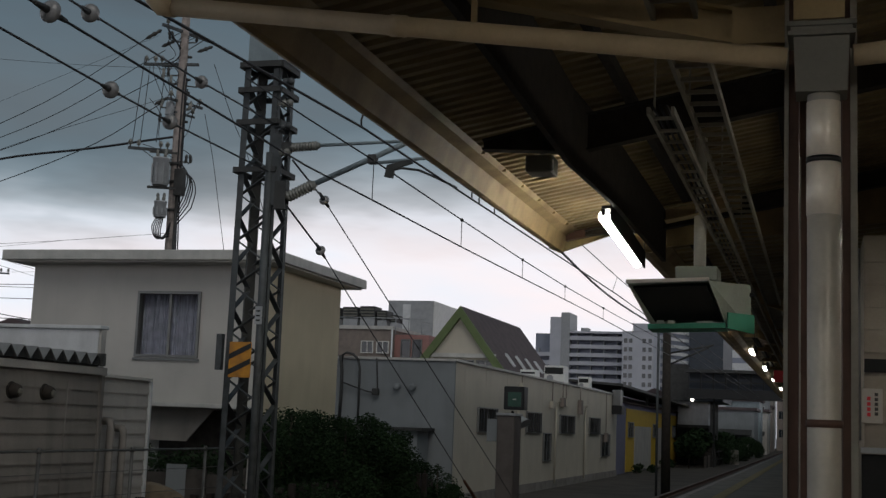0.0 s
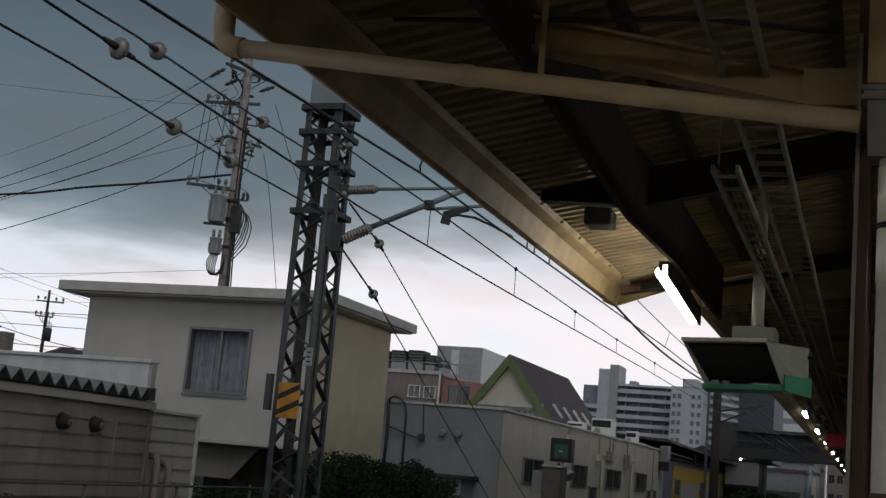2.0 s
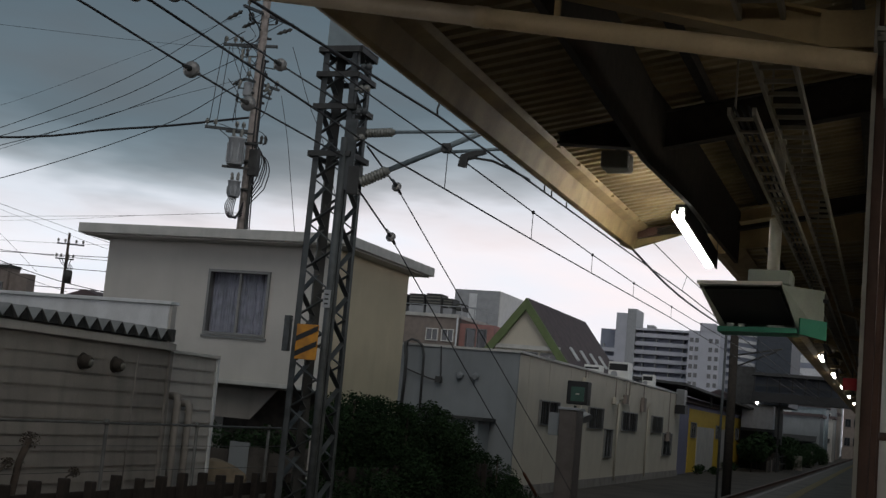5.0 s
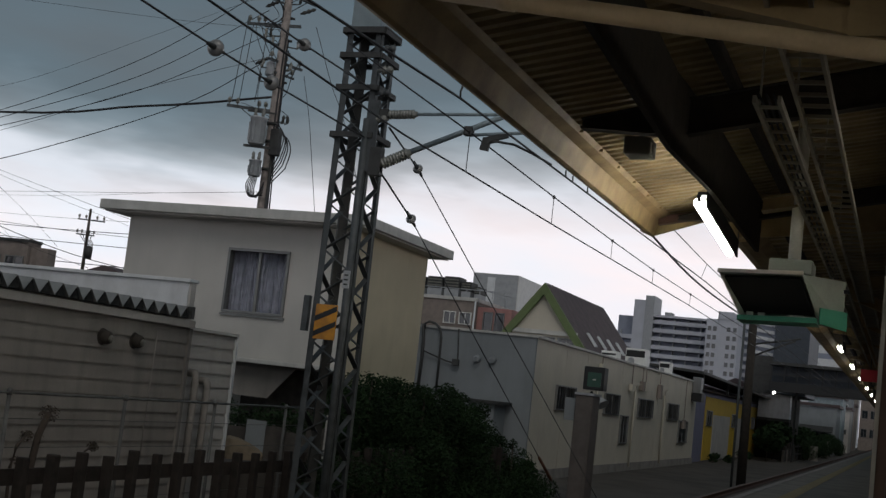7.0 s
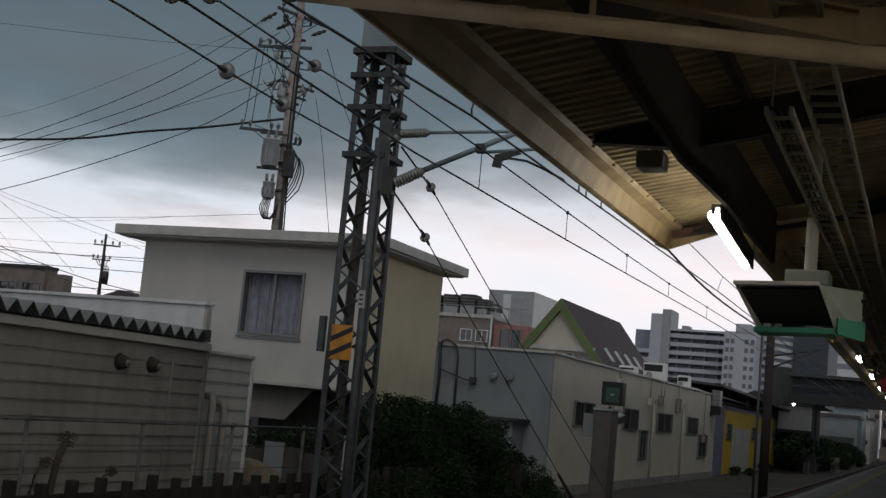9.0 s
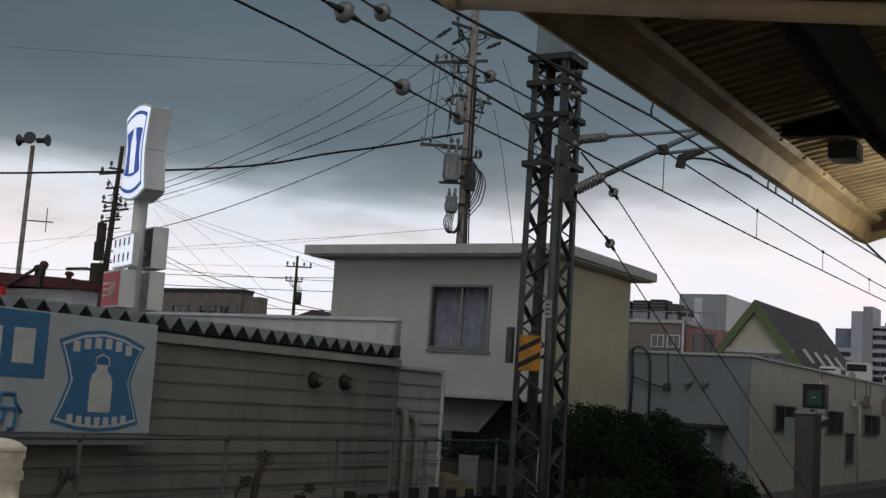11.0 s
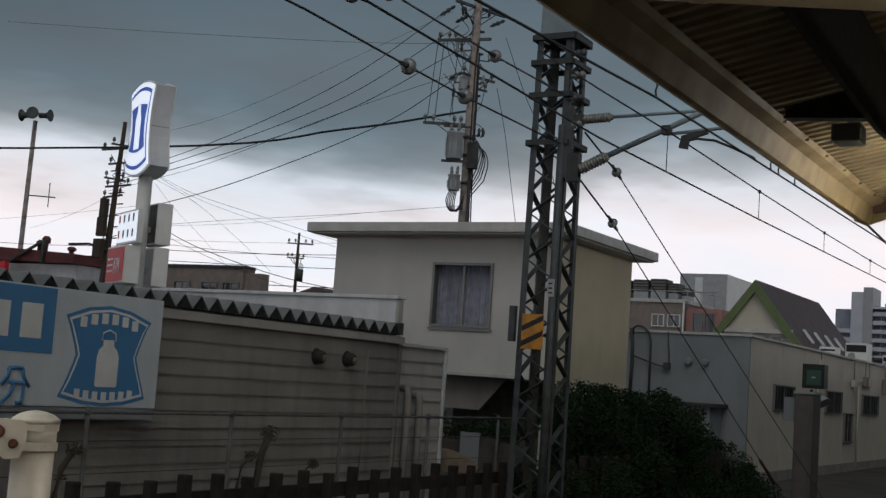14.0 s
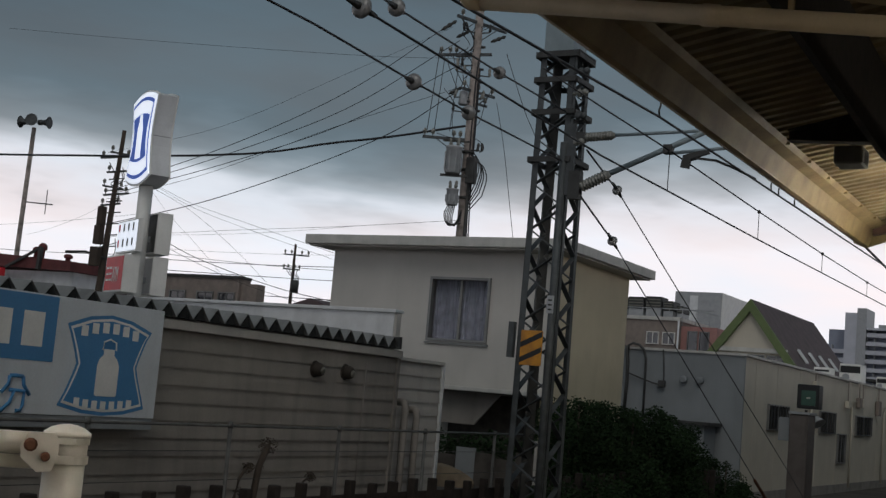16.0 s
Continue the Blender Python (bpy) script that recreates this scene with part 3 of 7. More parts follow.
for i in range(4):
    leg = bm_new()
    sx, sy = ((-1, -1), (1, -1), (1, 1), (-1, 1))[i]
    for a in ((0.085, 0.012), (0.012, 0.085)):
        lo, hi = corner(i, GZ), corner(i, MT)
        off = Vector((-sx * a[0] / 2, -sy * a[1] / 2, 0))
        vs = [leg.verts.new(p + off + Vector((u * a[0] / 2, v * a[1] / 2, 0))) for p in (lo, hi) for u, v in ((-1, -1), (1, -1), (1, 1), (-1, 1))]
        for q in ((0, 1, 2, 3), (7, 6, 5, 4), (0, 4, 5, 1), (1, 5, 6, 2), (2, 6, 7, 3), (3, 7, 4, 0)):
            leg.faces.new([vs[k] for k in q])
    part("leg", leg, STEEL, mast)
part("channel", bar(bm_new(), corner(3, GZ) + Vector((0.05, -0.05, 0)), corner(3, MT) + Vector((0.05, -0.05, 0)), 0.13, 0.05), STEEL_DARK, mast)
STEPS = 24
for face in range(4):
    for k in range(STEPS):
        z0, z1 = GZ + 0.1 + k * 0.303, GZ + 0.1 + (k + 1) * 0.303
        a, b = corner(face, z0 if k % 2 == 0 else z1), corner((face + 1) % 4, z1 if k % 2 == 0 else z0)
        inset = 0.05
        c = Vector((-7.06, 15.25, 0))
        for p in (a, b):
            v = c - p
            v.z = 0
            p += v.normalized() * inset
        part("lacing_bar", bar(bm_new(), a, b, 0.075, 0.012), STEEL, mast)
for z in (4.78, 5.42, 5.86, 6.2):
    ring = bm_new()
    s = mast_side(z) + 0.1
    for y in (-s / 2, s / 2):
        box(ring, -7.06 - s / 2, -7.06 + s / 2, 15.25 + y - 0.02, 15.25 + y + 0.02, z - 0.035, z + 0.035)
    for x in (-s / 2, s / 2):
        box(ring, -7.06 + x - 0.02, -7.06 + x + 0.02, 15.25 - s / 2 + 0.021, 15.25 + s / 2 - 0.021, z - 0.034, z + 0.034)
    part("collar", ring, STEEL_DARK, mast)
part("top_box", prism(bm_new(), [(-7.29, 15.03, 6.26), (-6.86, 15.03, 6.26), (-6.86, 15.03, 7.3), (-7.29, 15.03, 7.3)], (0, 0.42, 0)), STEEL_BLUE, mast, "pale blue-grey steel box on the mast's top")
part("top_plate", boxm(-7.34, -6.74, 14.97, 15.53, 6.24, 6.258), STEEL_DARK, mast)
part("conduit", rod(bm_new(), (-6.84, 14.95, GZ), (-6.86, 14.96, 5.0), 0.05), STEEL, mast)
part("bracket_plate", boxm(-6.86, -6.7, 14.95, 14.985, 4.3, 5.25), STEEL, mast)
part("bracket_plate", boxm(-6.76, -6.6, 14.94, 15.06, 4.25, 4.62), STEEL_DARK, mast)
part("label_plate", boxm(-6.90, -6.805, 14.88, 14.895, 2.74, 2.97), GREY_PAINT, mast, "small pale label plate")
for k in range(3):
    part("lettering_bar", boxm(-6.88, -6.825, 14.876, 14.879, 2.78 + 0.06 * k, 2.80 + 0.06 * k), BLACK, mast)
plate = part("warning_plate", boxm(-7.16, -6.855, 14.74, 14.755, 2.05, 2.5, 0.004), YELLOW, mast, "orange-yellow plate with two black diagonal stripes")
for a in (0.03, 0.225):
    part("stripe", prism(bm_new(), [(-7.155, 14.738, 2.05 + a), (-7.155, 14.738, 2.05 + a + 0.07), (-6.86, 14.738, 2.05 + a + 0.215), (-6.86, 14.738, 2.05 + a + 0.145)], (0, -0.004, 0)), BLACK, plate)
part("side_plate", boxm(-7.36, -7.28, 14.76, 14.84, 2.14, 2.60), STEEL, mast, "blue-grey plate behind the stripes")
for k, z in enumerate((5.0, 5.35, 5.66, 5.95)):
    ins = bm_new()
    turned(ins, (-6.80, 15.0, z), (-6.58, 14.97, z + 0.01), ((0, 0.025), (0.3, 0.025), (0.35, 0.055), (0.5, 0.055), (0.55, 0.03), (0.65, 0.03), (0.7, 0.05), (0.85, 0.05), (1, 0.02)), 12)
    part("small_insulator", ins, STEEL if k % 2 else PORCELAIN, mast)


def ribbed(p0, p1, r, n=9):
    prof = [(0, r * 0.55)]
    for i in range(n):
        a = 0.08 + 0.84 * i / n
        prof += [(a, r * 0.78), (a + 0.02, r), (a + 0.05, r), (a + 0.07, r * 0.78)]
    prof.append((1, r * 0.5))
    return turned(bm_new(), p0, p1, prof, 14)


arm = thing("cantilever_arm", (-6.6, 15.0, 4.3), "grey tubular cantilever arm with ribbed porcelain insulators", "catenary arm")
part("insulator", ribbed((-6.6, 15.0, 5.07), (-6.17, 15.0, 5.09), 0.062), PORCELAIN, arm, "ribbed cream porcelain insulator")
part("top_tube", rod(bm_new(), (-6.2, 15.0, 5.09), (-5.0, 15.0, 5.12), 0.022), STEEL_BLUE, arm)
part("insulator", ribbed((-6.62, 15.0, 4.4), (-6.2, 15.0, 4.59), 0.075), PORCELAIN, arm, "ribbed cream porcelain insulator")
part("main_tube", rod(bm_new(), (-6.22, 15.0, 4.585), (-4.75, 15.0, 5.2), 0.036), STEEL_BLUE, arm)
part("clamp", boxm(-5.5, -5.38, 14.95, 15.05, 4.83, 4.95, 0.01), STEEL_DARK, arm)
part("registration_tube", rod(bm_new(), (-5.42, 15.0, 4.84), (-4.62, 15.0, 4.9), 0.022), STEEL_BLUE, arm)
part("drop_bracket", prism(bm_new(), [(-5.27, 14.98, 4.66), (-5.16, 14.98, 4.64), (-5.14, 14.98, 4.76), (-4.9, 14.98, 4.83), (-4.93, 14.98, 4.89), (-5.24, 14.98, 4.81)], (0, 0.05, 0)), STEEL_DARK, arm)
part("steady_arm", hose(bm_new(), [(-5.2, 15.0, 4.74), (-5.05, 15.0, 4.77), (-4.85, 15.1, 4.76), (-4.7, 15.4, 4.72), (-4.6, 16.0, 4.7)], 0.017), STEEL_DARK, arm)
part("wall_bracket", boxm(-6.7, -6.58, 14.96, 15.04, 5.0, 5.14), STEEL_DARK, arm)
part("wall_bracket", boxm(-6.72, -6.6, 14.96, 15.04, 4.32, 4.48), STEEL_DARK, arm)


def soft_line(a, b, c, d, n=18):
    """A smooth hanging line through four places (Catmull-Rom)."""
    p = [Vector(q) for q in (a, b, c, d)]
    p = [p[0] * 2 - p[1]] + p + [p[3] * 2 - p[2]]
    out = []
    for k in range(3):
        p0, p1, p2, p3 = p[k:k + 4]
        for i in range(n // 3 + (k == 2)):
            t = i / (n // 3)
            out.append(0.5 * (2 * p1 + (p2 - p0) * t + (2 * p0 - 5 * p1 + 4 * p2 - p3) * t * t + (3 * p1 - p0 - 3 * p2 + p3) * t ** 3))
    return out


def wire(name, pts, r, label, category="wire", group="", material=None):
    return solid(name, hose(bm_new(), pts, r, 6), material or WIRE, label, category, group=group, base=pts[0])


def disc_insulator(p, d, r=0.1):
    """A pair of porcelain discs threaded on a strained wire."""
    p, d = Vector(p), Vector(d).normalized()
    t = thing("disc_insulator", p, "round glazed porcelain strain insulator on a wire", "insulator", group="strain insulators")
    part("disc", turned(bm_new(), p - d * 0.045, p + d * 0.045, ((0, 0.03), (0.15, r * 0.8), (0.4, r), (0.6, r), (0.85, r * 0.75), (1, 0.03)), 18), DISC, t)
    part("socket", rod(bm_new(), p - d * 0.2, p - d * 0.046, 0.018, 0.03), STEEL_DARK, t)
    part("socket", rod(bm_new(), p + d * 0.046, p + d * 0.2, 0.03, 0.018), STEEL_DARK, t)
    return t


CAT = "dark stranded overhead line wire above the track"
wire("contact_wire", [(-5.3, 4.0, 4.52), (-5.3, 7.87, 4.41), (-5.3, 12.5, 4.29), (-5.3, 14.7, 4.3), (-5.3, 18.8, 4.31), (-5.3, 31.8, 4.4), (-5.3, 60, 4.45), (-5.3, 110, 4.45)], 0.011, CAT, group="overhead line")
wire("messenger_wire", [(-6.55, 15.02, 5.62), (-5.3, 14.62, 4.80), (-5.3, 18.8, 4.73), (-5.3, 23.1, 4.68), (-5.3, 27.3, 4.66), (-5.3, 34, 4.7), (-5.3, 60, 4.95), (-5.3, 110, 4.95)][1:], 0.01, CAT, group="overhead line")
wire("messenger_wire", [(-6.6, 13.6, 5.62), (-5.95, 14.1, 5.2), (-5.3, 14.62, 4.80)], 0.01, CAT, group="overhead line")
wire("contact_wire", [(-4.6, 2.0, 4.3), (-4.6, 7.72, 4.47), (-4.6, 10.55, 4.58), (-4.6, 12.3, 4.65), (-4.6, 18.1, 4.7), (-4.6, 30.2, 4.80), (-4.6, 60, 4.75), (-4.6, 110, 4.7)], 0.013, CAT, group="overhead line")
wire("messenger_wire", [(-4.5, 2.0, 5.35), (-4.5, 24.8, 5.22), (-4.5, 29.5, 5.14), (-4.5, 45, 5.05), (-4.5, 60, 5.2), (-4.5, 110, 5.2)], 0.01, CAT, group="overhead line")
wire("feeder_cable", soft_line((-4.5, 16.0, 5.27), (-4.6, 23.4, 4.85), (-4.6, 30.5, 4.63), (-4.6, 44.0, 4.77)), 0.022, "thick black jumper cable between overhead wires", "cable", material=BLACK)
for y, z0, z1 in ((14.66, 4.3, 4.78), (18.8, 4.31, 4.73), (23.1, 4.34, 4.68), (27.3, 4.37, 4.66), (32.5, 4.4, 4.69), (38, 4.41, 4.75)):
    wire("dropper", [(-5.3, y, z0), (-5.3, y, z1)], 0.006, "thin dropper wire between two overhead wires", "wire", group="droppers")
    solid("dropper_clip", turned(bm_new(), (-5.3, y, z1 - 0.03), (-5.3, y, z1 + 0.03), ((0, 0.01), (0.3, 0.026), (0.7, 0.026), (1, 0.01)), 8), STEEL_DARK, "small dark wire clip on an overhead wire", "wire clip", group="dropper clips")
for y, z0, z1 in ((29.5, 4.8, 5.14), (36, 4.79, 5.09)):
    wire("dropper", [(-4.6, y, z0), (-4.5, y, z1)], 0.006, "thin dropper wire between two overhead wires", "wire", group="droppers")
for y, z in ((12.3, 4.65), (18.1, 4.70), (16.8, 4.69), (17.2, 4.69)):
    hook = hose(bm_new(), [(-4.6, y, z), (-4.6, y - 0.02, z + 0.07), (-4.6, y + 0.02, z + 0.12), (-4.6, y + 0.01, z + 0.19)], 0.011)
    solid("wire_hook", hook, STEEL_DARK, "short dark hanger hook on an overhead wire", "wire hanger", group="wire hooks")
B_PTS = [(-5.9, 5.0, 4.42), (-6.2, 8.31, 4.55), (-6.5, 10.46, 4.63), (-6.7, 12.0, 4.69), (-6.85, 14.9, 4.74)]
C_PTS = [(-5.6, 6.0, 4.72), (-6.0, 8.9, 4.98), (-6.2, 9.55, 5.08), (-6.6, 12.31, 5.26), (-6.85, 14.9, 5.4)]
wire("strain_wire", B_PTS, 0.011, "strained overhead wire ending at the lattice mast", group="strain wires")
wire("strain_wire", C_PTS, 0.011, "strained overhead wire ending at the lattice mast", group="strain wires")
disc_insulator((-6.5, 10.46, 4.63), (-0.2, 1.54, 0.07), 0.085)
disc_insulator((-6.7, 12.0, 4.69), (-0.2, 1.54, 0.06), 0.085)
disc_insulator((-6.2, 9.55, 5.08), (-0.3, 1.6, 0.1), 0.085)
disc_insulator((-6.62, 12.5, 5.27), (-0.3, 2, 0.1), 0.075)
disc_insulator((-5.3, 7.66, 4.42), (0, 1, -0.026), 0.085)
G1 = [(-6.6, 15.0, 4.3), (-6.9, 16.98, 3.99), (-6.9, 26.2, 0.08), (-6.9, 28.9, GZ)]
G2 = [(-6.55, 15.0, 4.9), (-6.9, 17.02, 4.74), (-6.9, 27.9, 0.62), (-6.9, 32.3, GZ)]
for g in (G1, G2):
    a, b = Vector(g[1]), Vector(g[2])
    d = b - a
    wire("guy_wire", [g[0], g[1]], 0.013, "stay wire from the lattice mast down to the ground", group="guy wires")
    wire("guy_wire", [a + d * 0.02, g[2], g[3]], 0.009, "stay wire from the lattice mast down to the ground", group="guy wires")
    disc_insulator(a, d, 0.075)
solid("turnbuckle", turned(bm_new(), (-6.9, 25.3, 0.46), (-6.9, 26.6, -0.09), ((0, 0.01), (0.08, 0.03), (0.9, 0.035), (1, 0.01)), 8), RUST, "rusty turnbuckle on a stay wire", "turnbuckle")

# ---- utility pole behind the house ----
UX, UY = -18.33, 33.3
up = thing("utility_pole", (UX, UY, GZ), "weathered concrete utility pole with crossarms and transformers", "utility pole")
part("shaft", rod(bm_new(), (UX, UY, GZ), (UX, UY, 13.6), 0.2, 0.12, 14), POLE, up)
VR = Vector((0.876, 0.482, 0))  # along the crossarms


def crossarm(parent, c, z, half0, half1, slope=0.0, pins=(), w=0.06, way=VR):
    a, b = Vector((c[0], c[1], z)) - way * half0, Vector((c[0], c[1], z + slope)) + way * half1
    ca = part("crossarm", bar(bm_new(), a - Vector((0, 0, 0)), b, w, w), STEEL, parent)
    for s in pins:
        p = a.lerp(b, s)
        part("pin_insulator", turned(bm_new(), p + Vector((0, 0, 0.03)), p + Vector((0, 0, 0.27)), ((0, 0.02), (0.3, 0.02), (0.35, 0.065), (0.55, 0.05), (0.6, 0.07), (0.8, 0.055), (1, 0.02)), 10), PORCELAIN, ca)
    return ca


LINE_WAY, SIDE_WAY = Vector((0.33, 0.944, 0)), Vector((0.98, 0.19, 0))
crossarm(up, (UX, UY), 12.95, 0.89, 1.17, 0.0, (0.1, 0.45), 0.08, LINE_WAY)
crossarm(up, (UX, UY), 11.95, 1.19, 0.49, 0.0, (0.03, 0.2, 0.32), 0.08, SIDE_WAY)
crossarm(up, (UX, UY), 11.93, 0.65, 0.1, 0.0, (), 0.1, SIDE_WAY)
crossarm(up, (UX, UY), 10.8, 0.49, 0.89, 0.0, (0.08, 0.5, 0.92), 0.07, LINE_WAY)
crossarm(up, (UX, UY), 10.45, 0.2, 0.6, 0.0, (0.4, 0.9), 0.06, LINE_WAY)
crossarm(up, (UX, UY), 9.28, 1.42, 0.1, 0.0, (0.04, 0.2, 0.62, 0.75), 0.08, VR)
for p, q in (((-0.69, 12.96), (-1.15, 12.62)), ((-0.28, 12.66), (-0.66, 12.44)), ((0.85, 12.6), (0.4, 12.38)), ((-0.35, 10.9), (-0.75, 10.65))):
    a, b = Vector((UX, UY, p[1])) + VR * p[0], Vector((UX, UY, q[1])) + VR * q[0]
    part("strain_insulator", turned(bm_new(), a, b, ((0, 0.02), (0.15, 0.06), (0.3, 0.035), (0.45, 0.075), (0.6, 0.04), (0.75, 0.06), (1, 0.015)), 10), STEEL_DARK, up)
for z in (12.2, 11.5, 11.1, 10.2):
    part("bolt_clamp", turned(bm_new(), Vector((UX, UY, z)) + VR * 0.1, Vector((UX, UY, z)) + VR * 0.26, ((0, 0.05), (1, 0.035)), 8), STEEL_DARK, up)
for k, (a, b) in enumerate(((-1.12, -1.3), (-0.95, -1.08), (-0.5, -0.62))):
    part("drop_wire", hose(bm_new(), [Vector((UX, UY, 12.1 if k == 0 else 11.9)) + VR * a, Vector((UX, UY, 9.5)) + VR * b], 0.012, 5), WIRE, up)
part("small_tank", turned(bm_new(), Vector((UX, UY, 10.35)) - VR * 0.28, Vector((UX, UY, 10.8)) - VR * 0.28, ((0, 0.13), (0.1, 0.15), (0.9, 0.13), (1, 0.05)), 14), GREY_PAINT, up)


def transformer(c, z0, z1, r):
    t = part("transformer", turned(bm_new(), (c[0], c[1], z0), (c[0], c[1], z1), ((0, r * 0.9), (0.04, r), (0.88, r), (0.9, r * 1.08), (0.97, r * 1.08), (1, r * 0.5)), 18), GREY_PAINT, up, "grey pole-mounted transformer tank")
    for i in range(8):
        a = 2 * math.pi * i / 8
        q = Vector((c[0] + math.cos(a) * r * 1.04, c[1] + math.sin(a) * r * 1.04, 0))
        part("fin", boxm(q.x - 0.02, q.x + 0.02, q.y - 0.02, q.y + 0.02, z0 + 0.08, z1 - 0.2), GREY_PAINT, t)
    for s in (-0.5, 0.5):
        part("bushing", turned(bm_new(), (c[0] + s * r, c[1], z1), (c[0] + s * r * 1.2, c[1], z1 + 0.24), ((0, 0.04), (0.3, 0.06), (0.5, 0.04), (0.7, 0.055), (1, 0.02)), 10), PORCELAIN, t)


transformer((UX - 0.2, UY - 0.52), 8.15, 9.0, 0.24)
transformer((UX - 0.15, UY - 0.48), 7.2, 7.7, 0.18)
for z in (8.3, 8.85, 7.45):
    part("band", turned(bm_new(), (UX, UY, z), (UX, UY, z + 0.08), ((0, 0.2), (1, 0.2)), 14), STEEL_DARK, up)
    part("hanger", bar(bm_new(), (UX, UY, z + 0.04), (UX - 0.17, UY - 0.4, z + 0.04), 0.07, 0.07), STEEL_DARK, up)
for k in range(5):
    a = -0.05 + 0.07 * k + random.uniform(-0.04, 0.04)
    p = Vector((UX, UY - 0.12, 9.0 - 0.08 * k))
    loop = [p + VR * 0.1, p + VR * (0.28 + a) + Vector((0, 0, -0.15)), p + VR * (0.45 + a) + Vector((0, 0, -0.55)), p + VR * (0.35 + a) + Vector((0, 0, -1.1)), p + VR * 0.12 + Vector((0, 0, -1.7))]
    part("cable_loop", hose(bm_new(), soft_line(loop[0], loop[1], loop[2], loop[3], 12) + loop[4:], 0.018, 5), WIRE, up)
for k in range(6):
    p = Vector((UX - 0.15, UY - 0.48, 7.2))
    loop = [p + VR * (-0.1 + 0.04 * k), p + VR * (-0.2 + 0.05 * k) + Vector((0, 0, -0.3 - 0.03 * k)), p + VR * (-0.05 + 0.04 * k) + Vector((0, 0, -0.62)), p + VR * (0.22) + Vector((0, 0.2, -0.5 + 0.08 * k))]
    part("cable_loop", hose(bm_new(), soft_line(*loop, 12), 0.018, 5), WIRE, up)
random.seed(31)
for k in range(3):  # cables strapped to the shaft
    a = 0.9 + 0.5 * k
    o = Vector((math.sin(a) * 0.2, -math.cos(a) * 0.2, 0))
    part("riser_cable", hose(bm_new(), [Vector((UX, UY, z)) + o * (1.05 - 0.03 * (z - 4)) + VR * random.uniform(-0.03, 0.03) for z in (4.0, 5.0, 6.2, 7.4, 8.6, 9.8, 11.0, 11.8 - 0.3 * k)], 0.022, 5), WIRE, up)
for k, (z, s0, s1, dz) in enumerate(((12.9, -0.7, -0.1, -0.5), (12.9, 0.75, 0.1, -0.5), (11.9, -0.8, -0.1, -0.55), (10.75, 0.6, 0.1, -0.45), (9.25, -1.0, -0.1, -0.6))):
    way = (LINE_WAY, LINE_WAY, SIDE_WAY, LINE_WAY, VR)[k]
    part("brace", bar(bm_new(), Vector((UX, UY, z)) + way * s0, Vector((UX, UY, z + dz)) + way * s1, 0.05, 0.02), STEEL, up)
for k in range(14):  # loose jumpers between the arms
    z0, z1 = random.choice(((12.9, 11.9), (11.9, 10.8), (10.8, 9.4), (9.4, 8.9)))
    s0, s1 = random.uniform(-1.0, 0.6), random.uniform(-0.7, 0.6)
    p, q = Vector((UX, UY - 0.1, z0)) + VR * s0, Vector((UX, UY - 0.1, z1)) + VR * s1
    m = (p + q) / 2
    part("jumper_wire", hose(bm_new(), soft_line(p, p.lerp(q, 0.3) + VR * random.uniform(-0.25, 0.25), p.lerp(q, 0.7) + VR * random.uniform(-0.25, 0.25), q, 9), 0.011, 5), WIRE, up)
for k in range(15):
    z, s = random.choice((12.6, 12.3, 11.6, 11.3, 10.6, 10.1, 9.5, 9.0)), random.choice((-1, 1)) * random.uniform(0.25, 0.55)
    p = Vector((UX, UY - 0.08, z + random.uniform(-0.1, 0.1))) + VR * s
    part("fuse_holder", turned(bm_new(), p, p + VR * random.uniform(-0.08, 0.08) + Vector((0, 0, 0.26)), ((0, 0.02), (0.2, 0.05), (0.5, 0.035), (0.7, 0.055), (1, 0.02)), 8), STEEL_DARK if k % 2 else PORCELAIN, up)
    part("stand_off", bar(bm_new(), Vector((UX, UY - 0.05, z)), p, 0.035, 0.035), STEEL, up)
part("tank_frame", bar(bm_new(), (UX - 0.55, UY - 0.62, 8.1), (UX + 0.2, UY - 0.3, 8.1), 0.07, 0.07), STEEL_DARK, up)
part("tank_frame", bar(bm_new(), (UX - 0.55, UY - 0.62, 9.15), (UX + 0.2, UY - 0.3, 9.15), 0.05, 0.05), STEEL_DARK, up)
part("switch_box", boxm(UX + 0.12, UX + 0.4, UY - 0.3, UY - 0.05, 7.9, 8.7, 0.02), STEEL_DARK, up)
part("conduit", rod(bm_new(), (UX + 0.2, UY - 0.15, 4.0), (UX + 0.17, UY - 0.13, 7.9), 0.04), STEEL_DARK, up)



